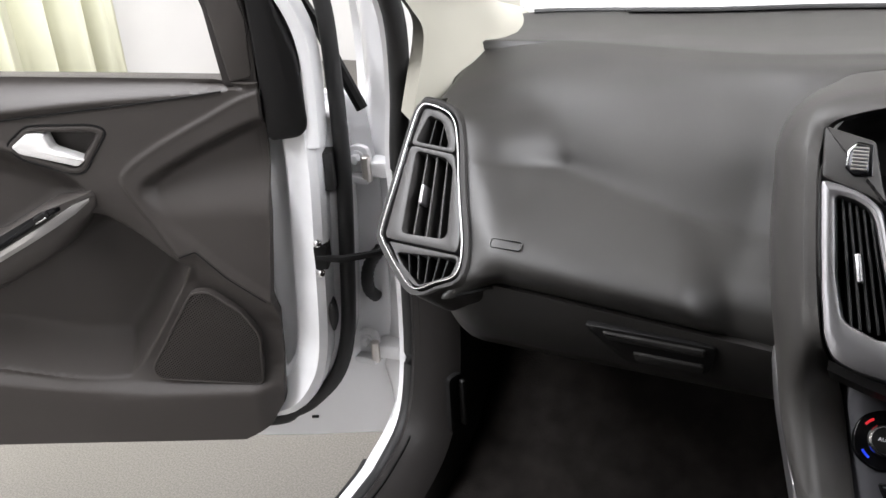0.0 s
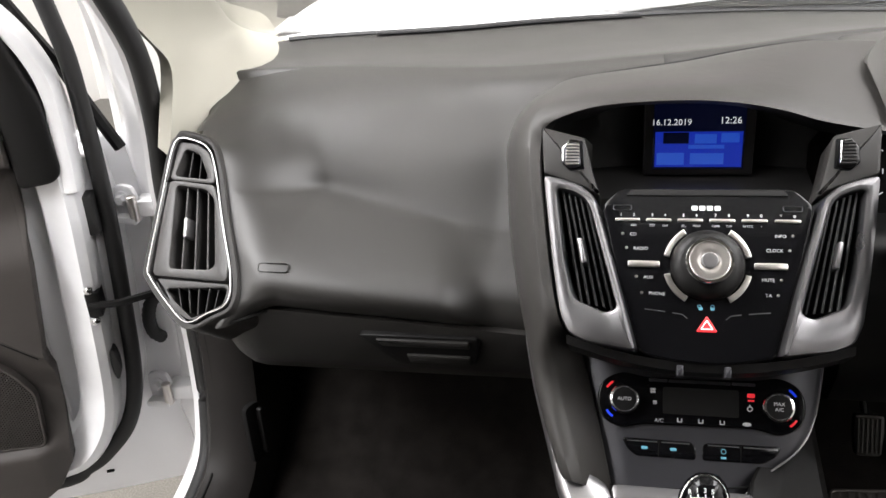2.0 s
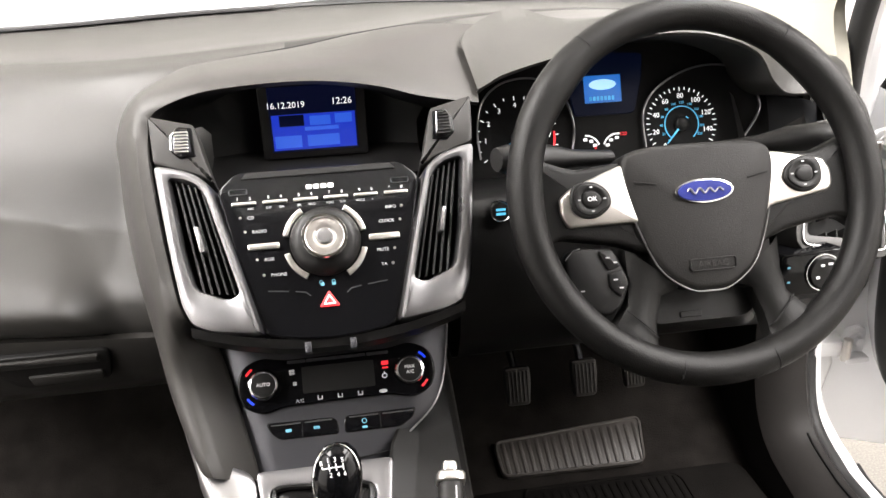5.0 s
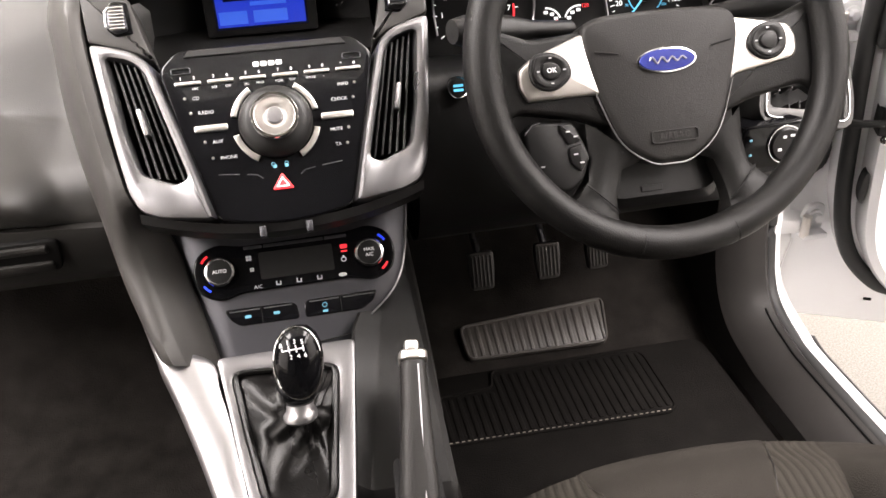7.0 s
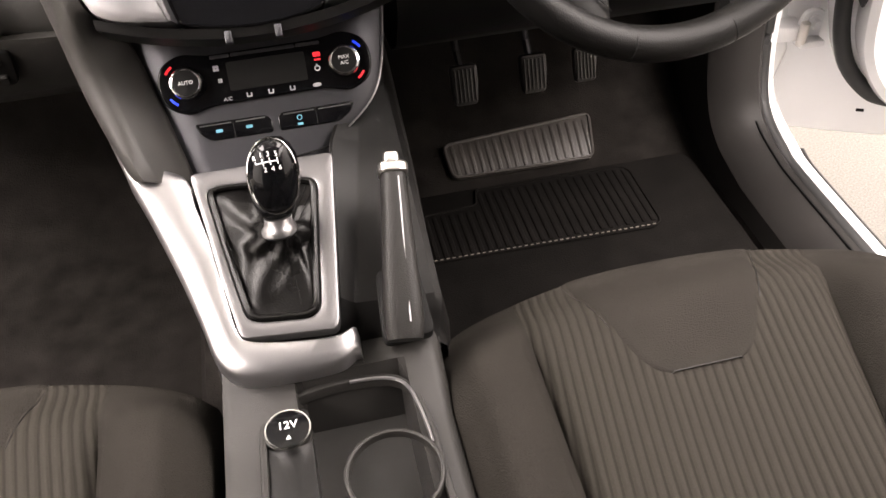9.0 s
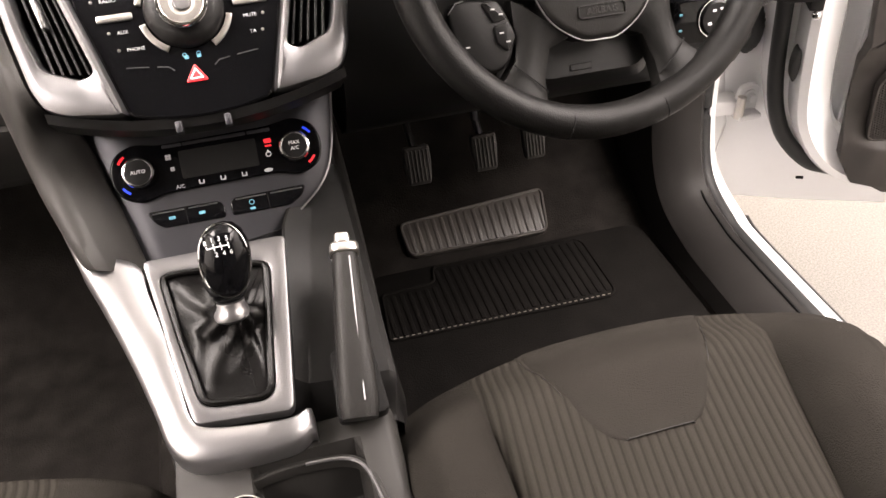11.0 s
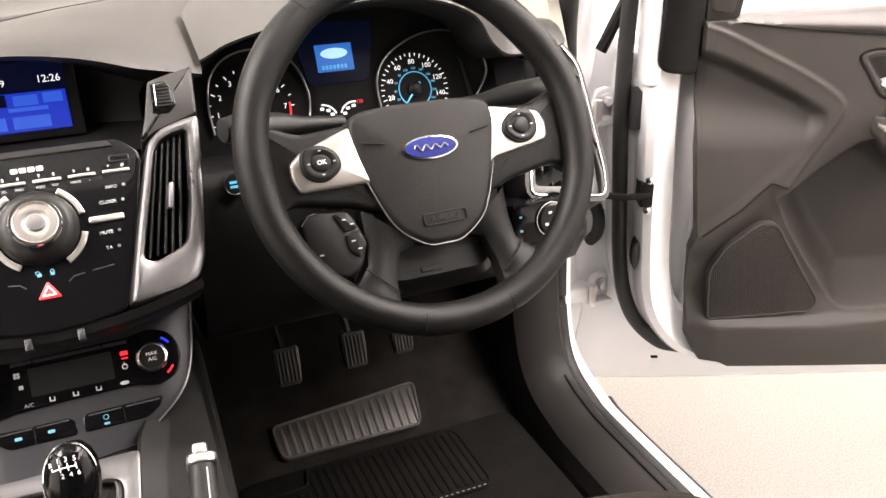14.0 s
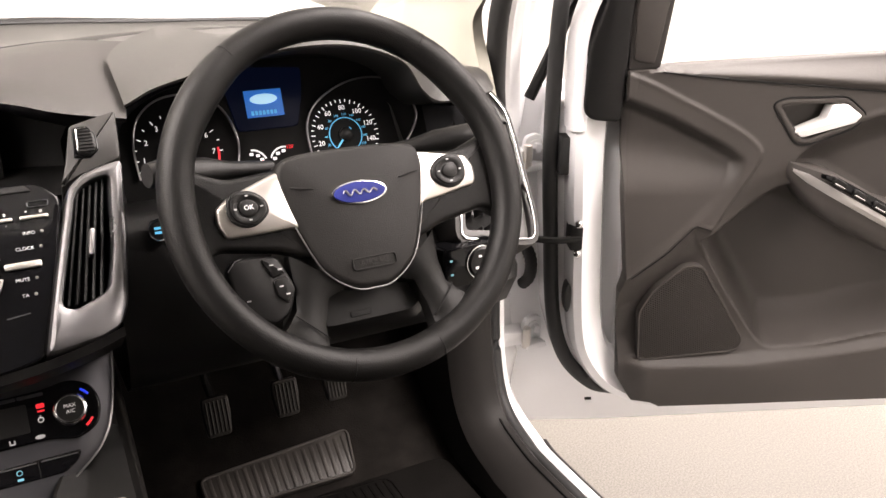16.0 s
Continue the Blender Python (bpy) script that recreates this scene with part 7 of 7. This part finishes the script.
bm = bmesh.new()
tube(bm, [on_knob(0.0198 * math.cos(radians(a)), 0.0285 * math.sin(radians(a)) + 0.002).translation for a in range(0, 360, 10)], 0.0010, 6, closed=True)
part("knob_rim", bm, CHROME, gear, "thin chrome rim")
for txt, x, y in (("R", -0.0122, 0.0160), ("1", -0.0068, 0.0172), ("3", -0.0012, 0.0172), ("5", 0.0048, 0.0166), ("2", -0.0050, 0.0056), ("4", 0.0010, 0.0056), ("6", 0.0066, 0.0060)):
    lettering("gear_number", txt, 0.0056, on_knob(x, y, 0.0008), WHITEMARK, gear)
bm = bmesh.new()
for pts in ([(-0.0118, 0.0112), (0.0056, 0.0112)], [(-0.0118, 0.0112), (-0.0120, 0.0134)], [(-0.0060, 0.0086), (-0.0066, 0.0142)], [(-0.0002, 0.0086), (-0.0008, 0.0142)], [(0.0056, 0.0088), (0.0052, 0.0138)]):
    p, q = Vector(pts[0]), Vector(pts[1])
    tube(bm, [on_knob(*p.lerp(q, f)).translation for f in (0, 0.25, 0.5, 0.75, 1)], 0.0005, 5)
part("gear_lines", bm, WHITEMARK, gear)

# ---- handbrake ----
brake = thing("handbrake", "grey leather handbrake lever with silver button", "handbrake")
HB0, HB1 = Vector((0.0775, 0.756, 0.652)), Vector((0.0937, 0.866, 0.729))
ax_dir = (HB1 - HB0).normalized()
side = Vector((1, 0, 0)) - ax_dir * ax_dir[0]
side.normalize()
upv = side.cross(ax_dir)
HBM = axes(HB0, side, upv, ax_dir)
bm = bmesh.new()
rows = []
Ltot = (HB1 - HB0).length
for f, hw, hh in ((-0.10, 0.0150, 0.015), (-0.02, 0.0168, 0.017), (0.15, 0.0165, 0.018), (0.4, 0.0148, 0.017), (0.7, 0.0128, 0.0155), (0.93, 0.0116, 0.0145), (0.97, 0.0112, 0.0140)):
    rows.append([HBM @ Vector((p[0], p[1], f * Ltot)) for p in rounded([(-hw, -hh), (hw, -hh), (hw, hh), (-hw, hh)], 0.011, 4)])
loft(bm, rows, closed=True, caps=True)
part("grip", bm, material("grey_leather_grip", (0.0105, 0.0099, 0.0092), 0.48, grain=0.35, grain_size=800, blotch=0.1, spec=0.2), brake, "stitched grey leather grip")
bm = bmesh.new()
tube(bm, [HBM @ Vector((0.0045 - 0.001 * f, 0.0176 - 0.0033 * f, f * Ltot)) for f in (0.0, 0.2, 0.4, 0.7, 0.93)], 0.0007, 5)
part("grip_seam", bm, GREYMARK, brake)
bm = bmesh.new()
rows = []
for f, hw, hh in ((0.965, 0.0120, 0.0145), (0.975, 0.0130, 0.0158), (1.02, 0.0130, 0.0158), (1.035, 0.0118, 0.0145), (1.04, 0.0100, 0.0125)):
    rows.append([HBM @ Vector((p[0], p[1], f * Ltot)) for p in rounded([(-hw, -hh), (hw, -hh), (hw, hh), (-hw, hh)], 0.009, 4)])
loft(bm, rows, closed=True, caps=True)
part("end_cap", bm, BRUSHED, brake, "bright silver end cap")
bm = bmesh.new()
slab(bm, rrect(0.0135, 0.015, 0.004, -0.001, 0.003), 1.03 * Ltot, 1.11 * Ltot, HBM, 0.003)
part("button", bm, BRUSHED, brake, "silver release button")
bm = bmesh.new()
slab(bm, rounded([(-0.023, -0.016), (0.023, -0.016), (0.020, 0.050), (-0.018, 0.050)], 0.008), -0.012, 0.003, axes((0.081, 0.770, 0.640), (1, 0, 0), (0, 0.92, 0.39), (0, -0.39, 0.92)), 0.003)
part("slot", bm, MATTBLACK, brake)

# ---- pedals ----
for x, z, w, h, nm in ((0.263, 0.518, 0.040, 0.058, "clutch_pedal"), (0.367, 0.520, 0.040, 0.056, "brake_pedal"), (0.446, 0.522, 0.036, 0.050, "accelerator_pedal")):
    p = thing(nm, "ribbed black rubber pedal on a steel arm", "pedal", "foot pedals")
    PM = tilted((x, 1.300, z), 22)
    bm = bmesh.new()
    slab(bm, rounded([(-w * 0.42, -h / 2), (w * 0.42, -h / 2), (w / 2, h * 0.1), (w * 0.48, h / 2), (-w * 0.48, h / 2), (-w / 2, h * 0.1)], 0.005), -0.006, 0.005, PM, 0.003)
    pad_ = part("pad", bm, material("pedal_rubber", (0.026, 0.023, 0.020), 0.5, grain=0.2, blotch=0.25, blotch_size=40), p)
    for k in range(6):
        bm = bmesh.new()
        slab(bm, rrect(0.0028, h * 0.82, 0.001, -w * 0.36 + w * 0.144 * k, 0), 0.004, 0.0070, PM, 0.0008, 1)
        part("rib", bm, pad_.data.materials[0], pad_)
    bm = bmesh.new()
    tube(bm, [PM @ Vector((0, 0.01, -0.005)), PM @ Vector((-0.006, 0.05, -0.010)), PM @ Vector((-0.014, 0.10, 0.01)), PM @ Vector((-0.014, 0.18, 0.02))], 0.0055, 8)
    part("arm", bm, GREYSILVER if nm == "brake_pedal" else BLACK, p)

# ---- mats ----
mat_ = thing("floor_mat", "black ribbed driver floor mat with stitched edge", "floor mat")
MATM = axes((0, 0, 0.3475), (1, 0, 0), (0, 1, 0), (0, 0, 1))
bm = bmesh.new()
slab(bm, rounded([(0.14, 0.70), (0.62, 0.70), (0.62, 1.26), (0.16, 1.26)], 0.03, 5), 0.0, 0.008, MATM, 0.003)
part("carpet_base", bm, MATCLOTH, mat_)
bm = bmesh.new()
RUBBED = rounded([(0.165, 1.112), (0.500, 1.104), (0.511, 1.115), (0.511, 1.235), (0.500, 1.248), (0.266, 1.252), (0.257, 1.216), (0.175, 1.212)], 0.008)
slab(bm, RUBBED, 0.0, 0.0105, MATM, 0.002)
part("ribbed_field", bm, MATCLOTH, mat_)
for k in range(26):
    x = 0.176 + 0.0130 * k
    y1 = 1.205 if x < 0.262 else 1.242
    bm = bmesh.new()
    slab(bm, rrect(0.0074, y1 - 1.116, 0.002, x, (y1 + 1.116) / 2), 0.008, 0.0122, MATM, 0.0016)
    part("rib", bm, MATCLOTH, mat_)
bm = bmesh.new()
tube(bm, [MATM @ Vector((*p, 0.0105)) for p in RUBBED], 0.0022, 6, closed=True)
part("field_edge", bm, MATCLOTH, mat_)
STITCH = material("pale_stitching", (0.16, 0.14, 0.12), 0.8, blotch=0.2)
bm = bmesh.new()
for k in range(38):
    bars(bm, 0.172 + 0.0088 * k, 1.1125 - 0.0215 * (0.0088 * k) + 0.001, 0.0046, 0.0016, MATM @ pose(0, 0, 0.0125), 0.0006)
part("stitching", bm, STITCH, mat_)
heel = thing("heel_pad", "worn grey ribbed heel pad on the driver mat", "heel pad")
ha = math.atan(0.5)
HP = axes((0.353, 1.303, 0.3835), (1, 0, 0), (0, math.cos(ha), math.sin(ha)), (0, -math.sin(ha), math.cos(ha)))
bm = bmesh.new()
HPO = rounded([(-0.118, -0.033), (0.113, -0.037), (0.127, 0.044), (-0.123, 0.028)], 0.014, 5)
slab(bm, HPO, -0.009, -0.001, HP, 0.003)
part("base", bm, PADRUBBER, heel)
for k in range(17):
    f = (k + 0.5) / 17
    x = -0.114 + 0.232 * f
    bm = bmesh.new()
    slab(bm, rrect(0.0080, 0.056 + 0.010 * f, 0.003, 0, 0), -0.003, 0.0006, HP @ pose(x, 0.000 + 0.004 * (f - 0.5), 0, 0, 0, -6 * (f - 0.5)), 0.0025)
    part("rib", bm, PADRUBBER, heel)
bm = bmesh.new()
tube(bm, [HP @ Vector((*p, 0.0)) for p in inset(HPO, 0.002)], 0.0024, 6, closed=True)
part("edge", bm, PADRUBBER, heel)


# ---- seats ----
def striped_cloth(turn):
    m = material("striped_seat_cloth", (0.085, 0.078, 0.066), 0.85, blotch=0, spec=0.06)
    nt = m.node_tree
    b = nt.nodes["Principled BSDF"]
    co = nt.nodes.new("ShaderNodeTexCoord")
    wv = nt.nodes.new("ShaderNodeTexWave")
    wv.bands_direction = "X"
    wv.inputs["Scale"].default_value = 35.0
    wv.inputs["Distortion"].default_value = 0.25
    wv.inputs["Detail Scale"].default_value = 20.0
    mp = nt.nodes.new("ShaderNodeMapping")
    mp.inputs["Rotation"].default_value = (0, 0, turn)
    nt.links.new(co.outputs["Object"], mp.inputs["Vector"])
    nt.links.new(mp.outputs["Vector"], wv.inputs["Vector"])
    ramp = nt.nodes.new("ShaderNodeValToRGB")
    ramp.color_ramp.elements[0].position, ramp.color_ramp.elements[0].color = 0.05, (0.0160, 0.0141, 0.0118, 1)
    ramp.color_ramp.elements[1].position, ramp.color_ramp.elements[1].color = 0.26, (0.0255, 0.0229, 0.0192, 1)
    nt.links.new(wv.outputs["Fac"], ramp.inputs["Fac"])
    n = nt.nodes.new("ShaderNodeTexNoise")
    n.inputs["Scale"].default_value, n.inputs["Detail"].default_value = 900, 2
    nt.links.new(co.outputs["Object"], n.inputs["Vector"])
    mx = nt.nodes.new("ShaderNodeMix")
    mx.data_type, mx.blend_type = "RGBA", "MULTIPLY"
    mx.inputs["Factor"].default_value = 0.35
    nt.links.new(ramp.outputs["Color"], mx.inputs["A"])
    nt.links.new(n.outputs["Fac"], mx.inputs["B"])
    nt.links.new(mx.outputs["Result"], b.inputs["Base Color"])
    bump = nt.nodes.new("ShaderNodeBump")
    bump.inputs["Strength"].default_value, bump.inputs["Distance"].default_value = 0.6, 0.002
    nt.links.new(wv.outputs["Fac"], bump.inputs["Height"])
    nt.links.new(bump.outputs["Normal"], b.inputs["Normal"])
    return m


STRIPES = {1: striped_cloth(radians(7)), -1: striped_cloth(radians(-7))}


def cushion_top(a, b):
    """Height of the seat cushion: a across (-1..1), b from the front edge (0) to the back (1)."""
    a = a + 0.50 * min(b, 0.45) * max(0.0, min(1.0, (a + 0.3) / 0.6)) * max(0.0, min(1.0, (1.05 - a) / 0.3))
    front = 0.030 * (1 - ease(b, 0, 0.16)) ** 2
    wing = 0.030 * ease(abs(a), 0.62, 0.86) - 0.030 * ease(abs(a), 0.90, 1.02)
    crease = -0.016 * math.exp(-((abs(a) - 0.66) / 0.030) ** 2) * ease(b, 0.04, 0.15)
    return 0.606 - front - 0.05 * b + wing * ease(b, -0.05, 0.2) + crease - 0.012 * math.exp(-(a / 0.5) ** 2) * ease(b, 0.1, 0.5)


# front patch: its depth, and its edges across at the front and the back
PATCH_B, PATCH_L, PATCH_R = 0.232, (-0.43, -0.30), (0.44, 0.17)


def seat(s, xc, label):
    st = thing("front_seat", label, "car seat", "front seats")
    HW, Y0, LEN = 0.236, 0.838, 0.62

    def rim(outer, b):
        return 0.66 - (0.50 * min(b, 0.45) if outer > 0 else 0)

    def place(a, b):
        bow = 0.055 * abs(a) ** 2.4
        return Vector((xc + HW * a, Y0 - bow * (1 - b) - LEN * b, cushion_top(a * s, b)))
    rws = [0, 0.008, 0.02, 0.04, 0.07] + [0.10 + 0.9 * k / 24 for k in range(25)]
    for sgn in (-1, 1):
        bm = bmesh.new()
        rr = []
        for b in rws:
            e0 = rim(sgn * s, b) - 0.005
            row = [place(sgn * (e0 + (1 - e0) * k / 14), b) for k in range(15)]
            last = row[-1]
            row += [last + Vector((sgn * 0.012, 0, -0.02)), last + Vector((sgn * 0.016, 0, -0.06)), last + Vector((sgn * 0.004, 0, -0.16))]
            rr.append(row)
        rr.insert(0, [p + Vector((0, 0.006, -0.012)) for p in rr[0]])
        rr.insert(0, [p + Vector((0, 0.002, -0.05)) for p in rr[0]])
        rr.insert(0, [p + Vector((0, -0.03, -0.10)) for p in rr[0]])
        loft(bm, rr)
        part("side_bolster", bm, FABRIC, st, "plain dark grey cloth bolster", sharp=70)
    bm = bmesh.new()
    rr = [[place(-rim(-s, b) + (rim(s, b) + rim(-s, b)) * k / 40, b) for k in range(41)] for b in rws]
    rr.insert(0, [p + Vector((0, 0.006, -0.012)) for p in rr[0]])
    rr.insert(0, [p + Vector((0, 0.002, -0.05)) for p in rr[0]])
    rr.insert(0, [p + Vector((0, -0.03, -0.10)) for p in rr[0]])
    loft(bm, rr)
    part("striped_panel", bm, STRIPES[s], st, "ribbed striped cloth centre", sharp=70)
    # plain cloth patch at the front edge, narrowing to the back
    bm = bmesh.new()
    rr = []
    for k in range(31):
        f = k / 30
        b = PATCH_B * f
        lo, hi = np.interp(f, (0.0, 1.0), PATCH_L), np.interp(f, (0.0, 1.0), PATCH_R)
        cut = max(0.0, (f - 0.66) / 0.34)
        lo, hi = lo + 0.10 * (1 - math.sqrt(max(0.0, 1 - cut * cut))), hi - 0.08 * (1 - math.sqrt(max(0.0, 1 - cut * cut)))
        lo, hi = (lo, hi) if s > 0 else (-hi, -lo)
        rr.append([place(a_, b) + Vector((0, 0.0015 * (1 - f), 0.0014 - (0.003 if q in (0, 24) else 0))) for q, a_ in [(q, lo + (hi - lo) * q / 24) for q in range(25)]])
    rr.insert(0, [p + Vector((0, 0.006, -0.012)) for p in rr[0]])
    rr.insert(0, [p + Vector((0, 0.002, -0.05)) for p in rr[0]])
    loft(bm, rr)
    part("front_patch", bm, FABRIC, st, "plain dark grey front patch", sharp=70)
    bm = bmesh.new()
    edge = [rr[k][-1] + Vector((0, 0, 0.001)) for k in range(2, len(rr))] + [p + Vector((0, 0, 0.001)) for p in reversed(rr[-1])] + [rr[k][0] + Vector((0, 0, 0.001)) for k in range(len(rr) - 1, 1, -1)]
    tube(bm, edge, 0.0006, 5)
    part("patch_seam", bm, BLACK, st)
    bm = bmesh.new()
    block(bm, (0.40, 0.50, 0.13), pose(xc, 0.50, 0.344), 0.02)
    part("seat_frame", bm, MATTBLACK, st)
    # backrest and headrest
    back = Matrix.Translation((xc, 0.20, 0.55)) @ pose(0, 0, 0, 18, 0, 0)
    bm = bmesh.new()
    rr = []
    for h, hw, dp in ((0.0, 0.225, 0.06), (0.12, 0.235, 0.065), (0.35, 0.235, 0.06), (0.52, 0.205, 0.05), (0.60, 0.165, 0.04), (0.625, 0.12, 0.025)):
        rr.append([back @ Vector((p[0], p[1], h)) for p in rounded([(-hw, -dp), (hw, -dp), (hw, dp), (-hw, dp)], dp * 0.8, 4)])
    loft(bm, rr, closed=True, caps=True)
    part("backrest", bm, FABRIC, st, "dark grey cloth backrest", sharp=70)
    bm = bmesh.new()
    rr = []
    for h, hw, dp in ((0.66, 0.10, 0.03), (0.69, 0.125, 0.042), (0.77, 0.125, 0.042), (0.82, 0.10, 0.03)):
        rr.append([back @ Vector((p[0], p[1], h)) for p in rounded([(-hw, -dp), (hw, -dp), (hw, dp), (-hw, dp)], dp * 0.8, 4)])
    loft(bm, rr, closed=True, caps=True)
    head = part("headrest", bm, FABRIC, st, sharp=70)
    for side_ in (-0.06, 0.06):
        bm = bmesh.new()
        tube(bm, [back @ Vector((side_, 0, 0.60)), back @ Vector((side_, 0, 0.70))], 0.006, 8)
        part("post", bm, CHROME, head)
    return st


seat(1, 0.347, "dark grey cloth driver seat with striped centre")
seat(-1, -0.347, "dark grey cloth passenger seat with striped centre")

# ---- glovebox handle, airbag mark, kick vent ----
bm = bmesh.new()
GH = axes((-0.285, 1.055, 0.782), (1, 0, 0), (0, -0.30, 0.954), (0, -0.954, -0.30))
# the grey recess is drawn as a black plate, its shade put into colour
slab(bm, rounded([(-0.085, 0.016), (0.058, 0.016), (0.050, -0.030), (-0.040, -0.034)], 0.010), -0.02, 0.0030, GH, 0.003)
part("handle_shade_plate", bm, BLACK, glovebox, "black plate for the shade in the glovebox handle recess")
bm = bmesh.new()
slab(bm, rounded([(-0.062, 0.012), (0.046, 0.012), (0.046, 0.001), (-0.055, 0.001)], 0.003), -0.01, 0.0065, GH, 0.003)
part("handle_lip", bm, HARD, glovebox)
bm = bmesh.new()
slab(bm, rounded([(-0.030, -0.012), (0.046, -0.012), (0.044, -0.026), (-0.026, -0.026)], 0.004), -0.01, 0.0065, GH, 0.003)
part("handle_pull", bm, HARD, glovebox)
bm = bmesh.new()
row_ = pad_row(-0.455)
low_, mid_, high_ = row_[47], row_[44], row_[41]
AB = axes(mid_ + Vector((0, -0.0008, 0.0008)), (1, 0, 0), (high_ - low_).normalized(), Vector((1, 0, 0)).cross((high_ - low_).normalized()))
band(bm, rrect(0.036, 0.011, 0.003), rrect(0.0348, 0.0098, 0.0026), -0.003, 0.0006, AB, 0.0003, 40)
part("airbag_mark", bm, SOFT, dash)
